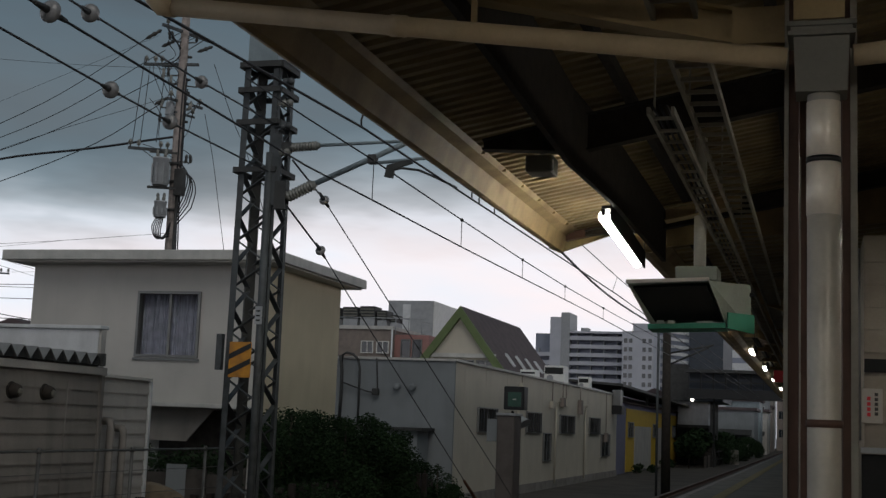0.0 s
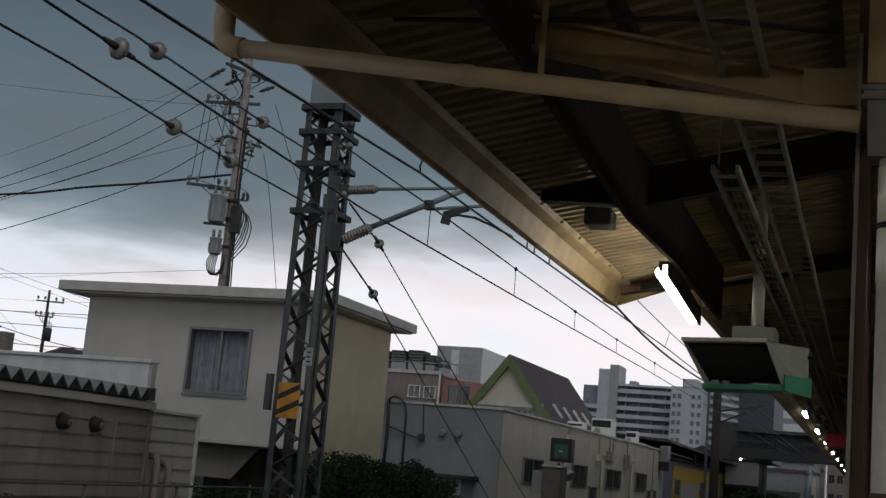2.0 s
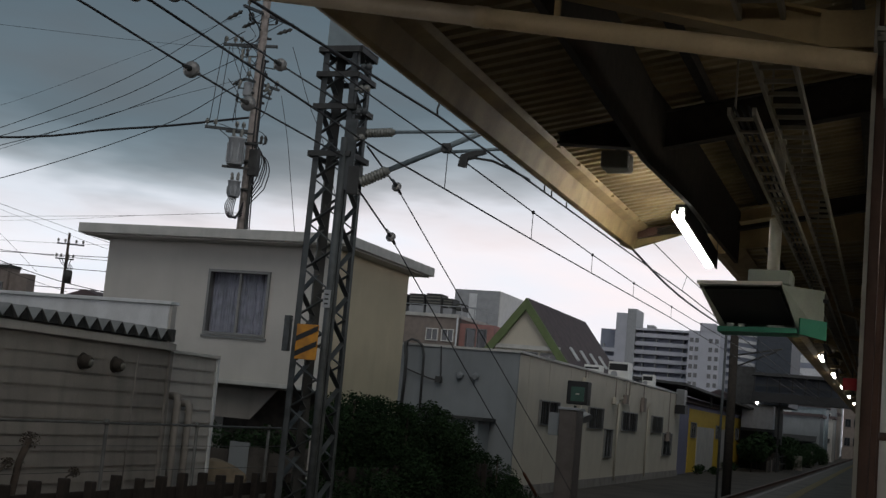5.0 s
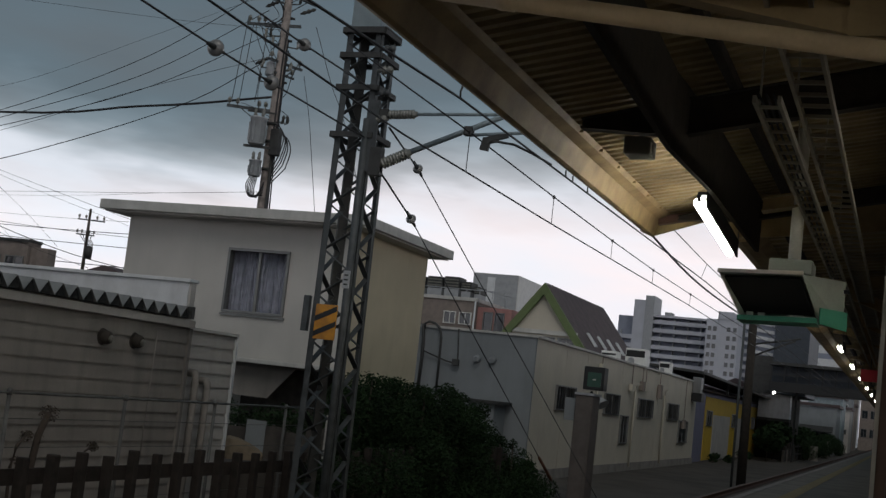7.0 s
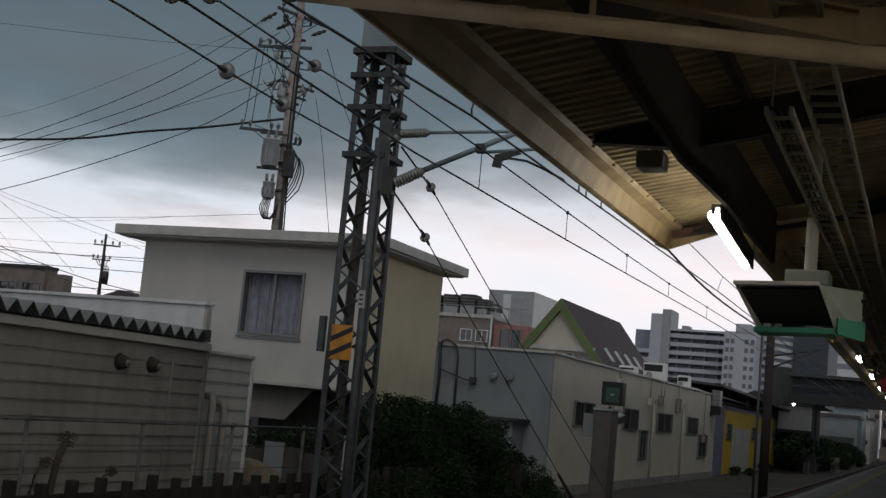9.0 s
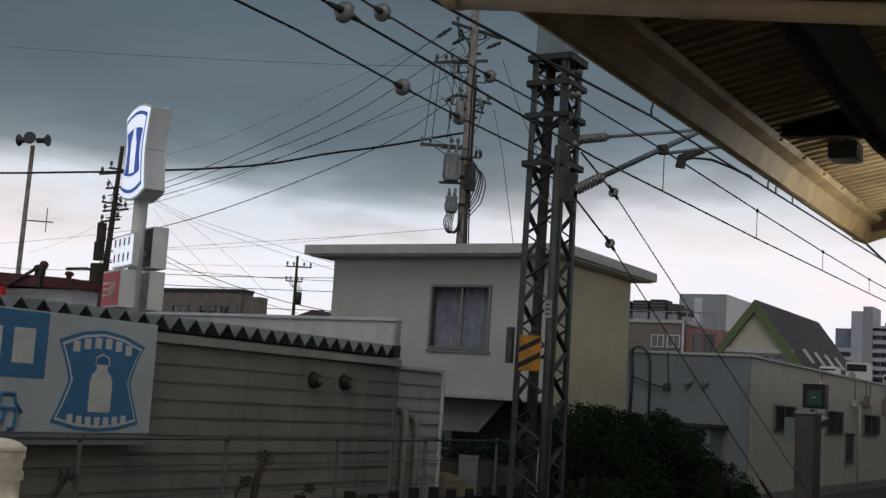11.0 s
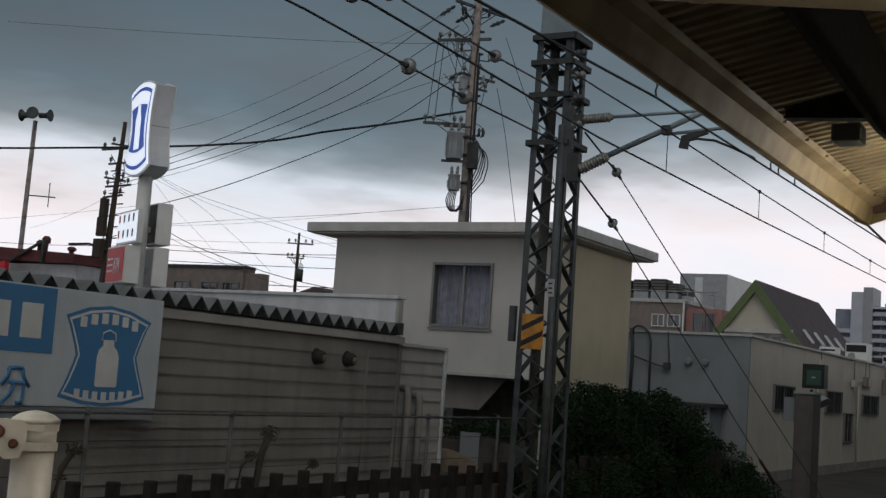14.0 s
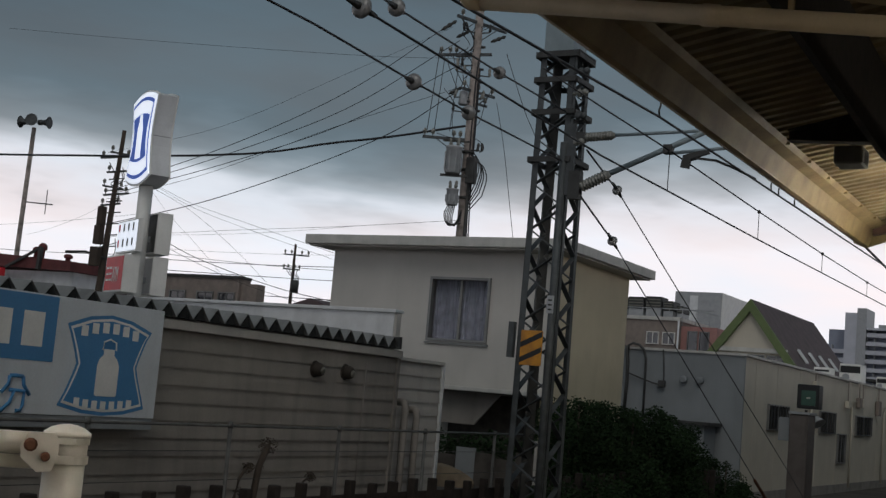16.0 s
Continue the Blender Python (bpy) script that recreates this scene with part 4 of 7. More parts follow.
UT = "dark sagging service wire between utility poles"
for pts, r in (
    (soft_line((-60, 24, 8.1), (-29.93, 30.91, 8.47), (-22.7, 32.97, 9.25), (-18.45, 33.2, 9.7)), 0.035),
    (soft_line((-39.14, 33.4, 14.19), (-32.2, 33.4, 13.3), (-23.17, 33.4, 12.25), (-18.5, 33.4, 11.85)), 0.006),
    (soft_line((-33.6, 34.0, 8.0), (-27.73, 33.4, 9.29), (-23.05, 33.4, 10.99), (-19.3, 33.2, 12.95)), 0.012),
    (soft_line((-33.6, 34.0, 7.85), (-27.94, 33.4, 8.95), (-23.0, 33.4, 10.44), (-18.9, 33.2, 12.4)), 0.012),
    (soft_line((-33.6, 34.0, 7.7), (-27.91, 33.4, 8.65), (-22.95, 33.4, 9.96), (-18.9, 33.2, 11.6)), 0.012),
    (soft_line((-33.6, 34.0, 7.55), (-28.5, 33.4, 8.35), (-23.32, 33.4, 9.86), (-19.0, 33.3, 10.9)), 0.007),
    (soft_line((-33.6, 34.0, 6.6), (-27.78, 33.4, 7.54), (-21.82, 33.4, 9.36), (-18.9, 33.2, 10.75)), 0.014),
    (soft_line((-33.4, 33.6, 9.2), (-28.06, 33.4, 9.99), (-23.11, 33.4, 11.61), (-19.2, 33.3, 12.9)), 0.005),
    (soft_line((-33.4, 34.2, 6.2), (-27.64, 33.4, 6.38), (-22.63, 33.4, 6.59), (-18.5, 33.4, 6.83)), 0.006),
    (soft_line((-36.84, 40.0, 9.25), (-34.73, 40.0, 8.44), (-32.07, 40.0, 7.72), (-26.5, 40.0, 6.3)), 0.0077),
    (soft_line((-36.84, 40.0, 9.2), (-34.73, 40.0, 8.3), (-32.07, 40.0, 7.5), (-27.5, 40.0, 6.3)), 0.0063),
    (soft_line((-36.82, 40.0, 9.05), (-34.69, 40.0, 8.11), (-32.26, 40.0, 6.59), (-30.5, 40.0, 5.3)), 0.0070),
    (soft_line((-36.9, 40.0, 8.9), (-35.8, 40.0, 7.9), (-34.2, 40.0, 6.7), (-32.6, 40.0, 5.4)), 0.0056),
    (soft_line((-36.22, 40.0, 6.95), (-33.79, 40.0, 6.07), (-29.57, 40.0, 5.03), (-18.1, 30.5, 3.6)), 0.0154),
    (soft_line((-36.22, 40.0, 6.75), (-34.2, 40.0, 6.0), (-31.6, 40.0, 5.2), (-29.0, 40.0, 4.6)), 0.0091),
    (sag((-46.0, 40.0, 7.42), (-37.5, 40.0, 7.98), 0.05), 0.0063),
    (sag((-46.0, 40.0, 6.33), (-37.5, 40.0, 6.25), 0.06), 0.0112),
    (sag((-37.0, 40.0, 6.42), (-26.5, 40.0, 5.85), 0.1), 0.0098),
    (sag((-37.0, 40.0, 6.12), (-26.5, 40.0, 6.0), 0.06), 0.0126),
    (sag((-37.0, 40.0, 7.1), (-26.5, 40.0, 7.6), 0.12), 0.0049),
    (sag((-37.0, 40.0, 6.57), (-26.5, 40.0, 6.47), 0.08), 0.0056),
    (sag((-44.0, 40.0, 7.0), (-38.2, 40.0, 9.0), 0.25), 0.0049),
    (soft_line((-17.6, 33.9, 12.1), (-17.0, 34.2, 10.4), (-16.4, 34.4, 9.0), (-15.2, 34.9, 5.0)), 0.010),
    (soft_line((-17.7, 33.7, 10.5), (-17.4, 33.8, 9.2), (-17.2, 33.9, 8.0), (-16.8, 34.1, 5.5)), 0.009),
    (sag((-60, 50, 7.2), (-30, 60, 7.3), 0.2), 0.018),
    (sag((-70, 50, 6.4), (-26, 66, 6.7), 0.3), 0.022),
):
    wire("service_wire", pts, r, UT, group="service wires")

# ---- poles on the left ----


def town_pole(x, y, top, r, arms, label, lean=0.0, pins=(0.05, 0.3, 0.7, 0.95), tilt=0.0):
    t = thing("utility_pole", (x, y, GZ), label, "utility pole", group="town poles")
    # The shaft's backlit look is put into its dark brown colour.
    part("shaft", rod(bm_new(), (x, y, GZ), (x + lean, y, top), r, r * 0.4, 12), BARK_AND_BACKLIT, t)
    for i, (z, h) in enumerate(arms):
        crossarm(t, (x + lean * (z - GZ) / (top - GZ), y), z, h * (1.15 if i % 2 else 0.8), h * (0.75 if i % 2 else 1.1), tilt * (1 if i % 3 else -0.6), pins, 0.07)
    return t


tp = town_pole(-34.15, 34.4, 10.2, 0.19, ((9.37, 0.48), (9.12, 0.62), (8.6, 0.5), (8.1, 0.42), (7.75, 0.5), (7.35, 0.38)), "slim utility pole coloured dark as backlit, with many crossarms", 0.68, (0.08, 0.86), 0.14)
for k in range(9):
    z = 5.0 + 0.42 * k
    part("step_bolt", bar(bm_new(), (-33.6 - 0.3, 34.35, z), (-33.6 + 0.35, 34.45, z + 0.05), 0.04, 0.04), STEEL_DARK, tp)
for k in range(10):
    z = random.uniform(5.6, 9.2)
    cx = -34.15 + 0.68 * (z - GZ) / 11.3
    a, c = Vector((cx + random.uniform(-0.8, 0.8), 34.3, z)), Vector((cx + random.uniform(-0.3, 0.3), 34.3, z - random.uniform(0.4, 1.1)))
    part("jumper_wire", hose(bm_new(), soft_line(a, a.lerp(c, 0.3) + Vector((0.15, 0, -0.2)), a.lerp(c, 0.7) + Vector((-0.1, 0, -0.15)), c, 9), 0.016, 5), WIRE, tp)
for z, w in ((5.9, 0.16), (5.1, 0.2), (6.6, 0.13)):
    cx = -34.15 + 0.68 * (z - GZ) / 11.3
    part("junction_box", boxm(cx - 0.1 - w, cx - 0.1 + w, 33.95, 34.2, z, z + 0.7, 0.03), BARK_AND_BACKLIT, tp)
part("lamp_arm", hose(bm_new(), [(-33.6, 34.3, 5.4), (-34.3, 34.0, 5.6), (-35.0, 33.7, 5.55)], 0.05), STEEL_DARK, tp)
fpole = town_pole(-41.31, 56.5, 9.0, 0.16, ((8.4, 0.75), (7.6, 0.5)), "distant wooden utility pole with short crossarms")
part("transformer", turned(bm_new(), (-40.95, 56.3, 6.3), (-40.95, 56.3, 7.0), ((0, 0.2), (0.9, 0.22), (1, 0.1)), 12), STEEL_DARK, fpole)
for k in range(5):
    part("jumper_wire", hose(bm_new(), soft_line((-41.7 + 0.2 * k, 56.4, 7.6), (-41.5 + 0.12 * k, 56.4, 7.35), (-41.2 + 0.1 * k, 56.4, 7.1), (-41.0, 56.4, 6.7 - 0.1 * k), 9), 0.02, 5), WIRE, fpole)
horn = thing("loudspeaker_pole", (-44.6, 40.1, GZ), "slim grey pole carrying public address horn speakers", "loudspeaker pole")
part("shaft", rod(bm_new(), (-44.75, 40.1, GZ), (-44.5, 40.1, 11.9), 0.13, 0.1, 12), POLE, horn)
for dx, dy in ((-0.75, -0.2), (0.75, 0.2), (0.35, -0.55)):
    hub = Vector((-44.5, 40.1, 12.15))
    part("horn", turned(bm_new(), hub + Vector((dx, dy, 0)) * 0.25, hub + Vector((dx, dy, 0)) * 0.95, ((0, 0.12), (0.3, 0.13), (0.35, 0.1), (0.75, 0.15), (1, 0.28)), 14), STEEL, horn)
part("aerial", bar(bm_new(), (-44.6, 40.1, 8.5), (-43.3, 40.6, 8.45), 0.05, 0.05), STEEL_DARK, horn)
part("aerial_rod", bar(bm_new(), (-43.6, 40.5, 8.0), (-43.6, 40.5, 9.1), 0.03, 0.03), STEEL_DARK, horn)

# ---- shop's pole sign ----
SX, SY = -15.05, 16.07
SU, SN = Vector((0.87, -0.493, 0)), Vector((-0.493, -0.87, 0))


def sp(u, z, n):
    return Vector((SX, SY, 0)) + SU * u + SN * n + Vector((0, 0, z))


sign = thing("pole_sign", (SX, SY, GZ), "lit white and blue shield-shaped shop sign on a tall pole", "shop sign")
part("pole", rod(bm_new(), (SX, SY, GZ), (SX, SY, 4.75), 0.12, 0.12, 16), WHITE, sign)


def shield(k):
    """Outline of the shield: arched top and bottom, pinched waist."""
    pts = []
    for i in range(9):
        s = -1 + i / 4
        pts.append((0.62 * k * s, 0.80 * k - 0.12 * k * s * s))
    for i in range(1, 8):
        s = i / 8
        pts.append((0.62 * k - 0.13 * k * math.sin(math.pi * s), 0.68 * k - 1.36 * k * s))
    for i in range(9):
        s = 1 - i / 4
        pts.append((0.62 * k * s, -0.80 * k + 0.12 * k * s * s))
    for i in range(1, 8):
        s = 1 - i / 8
        pts.append((-0.62 * k + 0.13 * k * math.sin(math.pi * s), 0.68 * k - 1.36 * k * s))
    return pts


SZ = 5.45
cab = part("cabinet", prism(bm_new(), [sp(u, SZ + z, -0.17) for u, z in shield(1.0)], SN * 0.34), PARAPET, sign, "grey sheet sign cabinet")
part("face", prism(bm_new(), [sp(u, SZ + z, 0.172) for u, z in shield(0.98)], SN * 0.02), LIT_SIGN, cab, "glowing white sign face")
for n_ in (-0.176, 0.156):
    edge_ = shield(1.012)
    trim = bm_new()
    for (u0, z0), (u1, z1) in zip(edge_, edge_[1:] + edge_[:1]):
        bar(trim, sp(u0, SZ + z0, n_), sp(u1, SZ + z1, n_), 0.022, 0.03)
    part("edge_trim", trim, WHITE, cab, "white sign edge trim")
part("cabinet_joint", prism(bm_new(), [sp(u, SZ + z * 0.02, -0.171) for u, z in ((0.49, 0.4), (0.494, 0.4), (0.494, -0.4), (0.49, -0.4))], SN * 0.342), GREY_PAINT, cab)
part("rim", prism(bm_new(), [sp(u, SZ + z, 0.194) for u, z in shield(0.88)], SN * 0.006), LIT_BLUE, cab)
part("field", prism(bm_new(), [sp(u, SZ + z, 0.201) for u, z in shield(0.80)], SN * 0.006), LIT_SIGN, cab)
part("panel", prism(bm_new(), [sp(u * 0.92, SZ + z * 0.72, 0.208) for u, z in shield(0.72)], SN * 0.006), LIT_BLUE, cab)
part("emblem", prism(bm_new(), [sp(u, SZ + z, 0.215) for u, z in ((-0.13, -0.36), (0.13, -0.36), (0.13, 0.16), (0.07, 0.28), (0.06, 0.4), (-0.06, 0.4), (-0.07, 0.28), (-0.13, 0.16))], SN * 0.006), LIT_SIGN, cab)
for n0, z0, z1, face, u1, hd in ((0.19, 3.48, 4.03, LIT_SIGN, 0.58, 0.05), (-0.30, 3.5, 4.2, STEEL_DARK, 0.30, 0.13), (0.24, 2.80, 3.42, RED, 0.46, 0.13), (-0.30, 2.8, 3.45, GREY_PAINT, 0.30, 0.13)):
    u0 = -0.52
    b = part("side_cabinet", prism(bm_new(), [sp(u0, z0, n0 - hd), sp(u1, z0, n0 - hd), sp(u1, z1, n0 - hd), sp(u0, z1, n0 - hd)], SN * (2 * hd)), WHITE, sign)
    part("side_face", prism(bm_new(), [sp(u0 + 0.03, z0 + 0.03, n0 + hd + 0.002), sp(u1 - 0.03, z0 + 0.03, n0 + hd + 0.002), sp(u1 - 0.03, z1 - 0.03, n0 + hd + 0.002), sp(u0 + 0.03, z1 - 0.03, n0 + hd + 0.002)], SN * 0.01), face, b)
    part("bracket", prism(bm_new(), [sp(-0.05, z0 + 0.2, 0), sp(0.05, z0 + 0.2, 0), sp(0.05, z0 + 0.3, 0), sp(-0.05, z0 + 0.3, 0)], SN * (n0 * 0.6)), GREY_PAINT, sign)
    if face is LIT_SIGN:
        for row in range(2):
            for k in range(4):
                a, zb = u0 + 0.10 + 0.25 * k, z0 + 0.10 + 0.26 * row
                part("lettering_bar", prism(bm_new(), [sp(a, zb, n0 + hd + 0.014), sp(a + 0.08, zb, n0 + hd + 0.014), sp(a + 0.08, zb + 0.13, n0 + hd + 0.014), sp(a, zb + 0.13, n0 + hd + 0.014)], SN * 0.004), RED if k == 0 else HOPPER, b)
    if face is RED:
        for k in range(2):
            for zb, zt in ((0.19, 0.225), (0.29, 0.325), (0.39, 0.425)):
                a = u0 + 0.10 + 0.17 * k
                part("lettering_bar", prism(bm_new(), [sp(a, z0 + zb, n0 + hd + 0.014), sp(a + 0.13, z0 + zb, n0 + hd + 0.014), sp(a + 0.13, z0 + zt, n0 + hd + 0.014), sp(a, z0 + zt, n0 + hd + 0.014)], SN * 0.004), WHITE, b)
        crv = bpy.data.curves.new("atm_lettering", "FONT")
        crv.body, crv.size, crv.extrude = "ATM", 0.36, 0.003
        tmp = bpy.data.objects.new("lettering", crv)
        bpy.context.scene.collection.objects.link(tmp)
        bpy.context.view_layer.update()
        tm = bmesh.new()
        msh = tmp.evaluated_get(bpy.context.evaluated_depsgraph_get()).to_mesh()
        tm.from_mesh(msh)
        bpy.data.objects.remove(tmp)
        w0, w1 = min(v.co.x for v in tm.verts), max(v.co.x for v in tm.verts)
        for v in tm.verts:
            v.co = sp(u0 + 0.44 + (v.co.x - w0) / (w1 - w0) * 0.31, z0 + 0.17 + v.co.y, n0 + hd + 0.016 + v.co.z)
        part("lettering", tm, WHITE, b, "white capital letters")

# ---- shed with the billboard ----
shed = thing("shed", (-11.7, 11, GZ), "beige clapboard shed with a folded-plate metal roof", "shed")
SX1 = -9.5
part("core_wall", boxm(-13.9, SX1 - 0.03, 2.0, 15.55, GZ, 2.17), SIDING, shed)
z, k = GZ, 0
while z < 2.0:
    h = 0.195
    part("clapboard", prism(bm_new(), [(SX1 - 0.028, 2.0, z), (SX1 + 0.008, 2.0, z), (SX1 - 0.012, 2.0, z + h), (SX1 - 0.028, 2.0, z + h)], (0, 13.58, 0)), SIDING, shed)
    z += h
part("corner_board", boxm(SX1 - 0.02, SX1 + 0.03, 15.582, 15.655, GZ, 2.04), SIDING, shed)
part("gable_wall", boxm(-13.9, SX1 - 0.022, 15.555, 15.64, GZ, 2.16), SIDING, shed)
part("fascia", boxm(SX1 - 0.05, SX1 + 0.06, 2.0, 15.66, 2.045, 2.15, 0.008), SIDING_PALE, shed, "weathered eaves board")
pitch, y = 0.28, 2.01
while y < 15.4:
    fold = bm_new()
    xa, xb = SX1 + 0.1, -14.0
    for lift in (0.0, 0.006):
        p = [fold.verts.new(q) for q in ((xa, y, 2.175 + lift), (xb, y, 2.275 + lift), (xb, y + pitch / 2, 2.43 + lift), (xa, y + pitch / 2, 2.33 + lift), (xa, y + pitch, 2.175 + lift), (xb, y + pitch, 2.275 + lift))]
        fold.faces.new((p[0], p[1], p[2], p[3]))
        fold.faces.new((p[3], p[2], p[5], p[4]))
    part("roof_sheet", fold, ROOF_METAL, shed)
    y += pitch
y = 2.01
while y < 15.4:
    # Dark triangles stand in for the shade inside the open fold ends.
    part("roof_end_closer", prism(bm_new(), [(SX1 + 0.085, y + 0.05, 2.178), (SX1 + 0.085, y + pitch - 0.05, 2.178), (SX1 + 0.085, y + pitch / 2 + 0.012, 2.31), (SX1 + 0.085, y + pitch / 2 - 0.012, 2.31)], (-0.02, 0, 0)), DARK, shed)
    y += pitch
part("roof_verge", boxm(-14.0, SX1 + 0.1, 15.455, 15.53, 2.17, 2.34), STEEL_DARK, shed)
for yy in (13.57, 14.28):
    v = part("vent_hood", turned(bm_new(), (SX1 + 0.012, yy, 1.77), (SX1 + 0.13, yy, 1.755), ((0, 0.088), (0.3, 0.092), (0.7, 0.085), (0.95, 0.066), (1, 0.05)), 18), RUST_AND_SHADE, shed, "small blackened round wall vent hood")
    part("vent_flange", turned(bm_new(), (SX1 + 0.002, yy, 1.77), (SX1 + 0.012, yy, 1.77), ((0, 0.11), (1, 0.105)), 18), RUST_AND_SHADE, v)
    part("vent_cap", turned(bm_new(), (SX1 + 0.131, yy, 1.755), (SX1 + 0.15, yy, 1.753), ((0, 0.048), (0.6, 0.044), (1, 0.02)), 14), HOPPER, v, "worn metal cap")
ext = thing("shed_annex", (-11, 16.5, GZ), "low pale clapboard annex beside the shed", "shed")
part("core_wall", boxm(-12.5, -9.73, 15.66, 17.3, GZ, 2.03), SIDING_PALE, ext)
z = GZ
while z < 1.95:
    part("clapboard", prism(bm_new(), [(-9.728, 15.7, z), (-9.69, 15.7, z), (-9.71, 15.7, z + 0.195), (-9.728, 15.7, z + 0.195)], (0, 1.6, 0)), SIDING_PALE, ext)
    z += 0.195
part("coping", boxm(-12.5, -9.66, 15.66, 17.34, 2.03, 2.075), FASCIA, ext)
part("corner_trim", boxm(-9.74, -9.67, 17.302, 17.36, GZ, 2.028), PARAPET, ext, "pale corner trim")
solid("wall_conduit", rod(bm_new(), (SX1 + 0.02, 14.75, 0.2), (SX1 + 0.02, 14.78, 1.95), 0.007, n=8), SIDING, "thin pale conduit on the shed wall", "conduit")
for yy, zz in ((15.95, 1.42), (16.3, 1.32)):
    pp = hose(bm_new(), [(-9.5, yy, GZ), (-9.5, yy, zz - 0.12), (-9.52, yy + 0.03, zz - 0.03), (-9.56, yy + 0.06, zz), (-9.62, yy + 0.1, zz), (-9.7, yy + 0.12, zz)], 0.055, 10)
    solid("vent_pipe", pp, SIDING, "dirty beige bent vent pipe against the shed annex", "pipe", group="vent pipes", base=(-9.5, yy, GZ))

bb = thing("billboard", (-9.33, 8.4, 1.07), "white shop billboard with blue shield emblem and blue panel", "billboard")
BX = -9.3
part("board", boxm(BX - 0.06, BX, 5.6, 10.39, 1.07, 2.215, 0.006), BOARD_WHITE, bb)
part("lower_frame", boxm(BX - 0.06, BX - 0.005, 5.6, 10.37, 0.95, 1.065), PANEL_GREY, bb)
part("blue_panel", boxm(BX + 0.001, BX + 0.004, 5.65, 8.87, 1.575, 2.2), BLUE, bb)
for y0, y1 in ((8.1, 8.34), (8.42, 8.74), (7.65, 7.95), (7.2, 7.5)):
    part("lettering_bar", boxm(BX + 0.0045, BX + 0.007, y0 + 0.03, y1 - 0.03, 1.71, 2.04), WHITE, bb)


def emblem(k):
    """Shield outline on the board: arched top, pinched waist, flared foot."""
    c, zc = 9.61, 1.585
    pts = [(-0.595, 0.38), (-0.3, 0.475), (0.0, 0.51), (0.3, 0.475), (0.61, 0.38)] + [(0.43 + 0.17 * abs(z / 0.4) ** 1.15, z) for z in (0.3, 0.2, 0.1, 0.0, -0.1, -0.2, -0.3)] + [(0.6, -0.42), (0.3, -0.485), (0.0, -0.505), (-0.3, -0.485), (-0.62, -0.42)] + [(-0.425 - 0.175 * abs(z / 0.4) ** 1.15, z) for z in (-0.3, -0.2, -0.1, 0.0, 0.1, 0.2, 0.3)]
    return [(c + a * k, zc + b * k) for a, b in pts]


em = part("emblem", prism(bm_new(), [(BX + 0.001, a, b) for a, b in emblem(1.0)], (0.003, 0, 0)), BLUE, bb, "blue shield emblem")
part("emblem_line", prism(bm_new(), [(BX + 0.0045, a, b) for a, b in emblem(0.93)], (0.002, 0, 0)), WHITE, em)
part("emblem_field", prism(bm_new(), [(BX + 0.007, a, b) for a, b in emblem(0.88)], (0.002, 0, 0)), BLUE, em)
bottle = [(9.465, 1.29), (9.49, 1.275), (9.75, 1.275), (9.775, 1.29), (9.775, 1.58), (9.74, 1.65), (9.69, 1.69), (9.69, 1.75), (9.54, 1.75), (9.54, 1.69), (9.49, 1.65), (9.465, 1.58)]
part("emblem_shape", prism(bm_new(), [(BX + 0.0095, a, b) for a, b in bottle], (0.002, 0, 0)), WHITE, em)
part("emblem_handle", hose(bm_new(), [(BX + 0.011, 9.52, 1.74), (BX + 0.011, 9.53, 1.82), (BX + 0.011, 9.615, 1.85), (BX + 0.011, 9.70, 1.82), (BX + 0.011, 9.71, 1.74)], 0.009, 6), WHITE, em)
for k in range(6):
    a = 9.2 + 0.145 * k
    arch = 0.05 * (1 - ((k - 2.5) / 2.5) ** 2)
    part("lettering_bar", boxm(BX + 0.0095, BX + 0.0115, a, a + 0.09, 1.86 + arch, 1.965 + arch), WHITE, em)
for k in range(7):
    a = 9.2 + 0.123 * k
    arch = -0.025 * (1 - ((k - 3) / 3) ** 2)
    part("lettering_bar", boxm(BX + 0.0095, BX + 0.0115, a, a + 0.075, 1.165 + arch, 1.25 + arch), WHITE, em)
# the one readable character, built of its strokes
for s in (((8.37, 1.42), (8.36, 1.34), (8.29, 1.26)), ((8.37, 1.42), (8.45, 1.425), (8.53, 1.42)), ((8.53, 1.42), (8.55, 1.34), (8.63, 1.25)), ((8.38, 1.29), (8.56, 1.285), (8.56, 1.15), (8.54, 1.10), (8.48, 1.10)), ((8.44, 1.285), (8.40, 1.17), (8.30, 1.09))):
    part("character_stroke", hose(bm_new(), [(BX + 0.002, a, b) for a, b in s], 0.02, 6), BLUE, bb)

par = thing("white_wall", (-16.5, 20.1, GZ), "tall white rendered wall with a metal coping", "wall")
part("body", boxm(-21.5, -12.3, 20.0, 20.2, GZ, 2.99), PARAPET, par)
part("coping", boxm(-21.52, -12.24, 19.95, 20.25, 2.995, 3.06, 0.01), PARAPET, par)
part("end_post", boxm(-12.298, -12.25, 20.02, 20.18, GZ, 2.98), SIDING_PALE, par)

# stakes, wire fence, weeds
stk = thing("stake_fence", (-8.0, 11, GZ), "row of black old timber sleeper stakes with a rail", "fence")
for k in range(44):
    y = 5.62 + 0.479 * k
    h = 0.505 + random.uniform(-0.03, 0.03)
    part("stake", boxm(-8.05 + random.uniform(-0.015, 0.015), -7.95, y - 0.052, y + 0.052, GZ, h, 0.012), WOOD_OLD, stk)
part("rail", boxm(-8.1, -8.055, 4, 27, 0.2, 0.36), WOOD_OLD, stk)
part("rail", boxm(-8.1, -8.055, 4, 27, -0.45, -0.34), WOOD_OLD, stk)
FENCE_Y0, FENCE_N = 6.62, 6
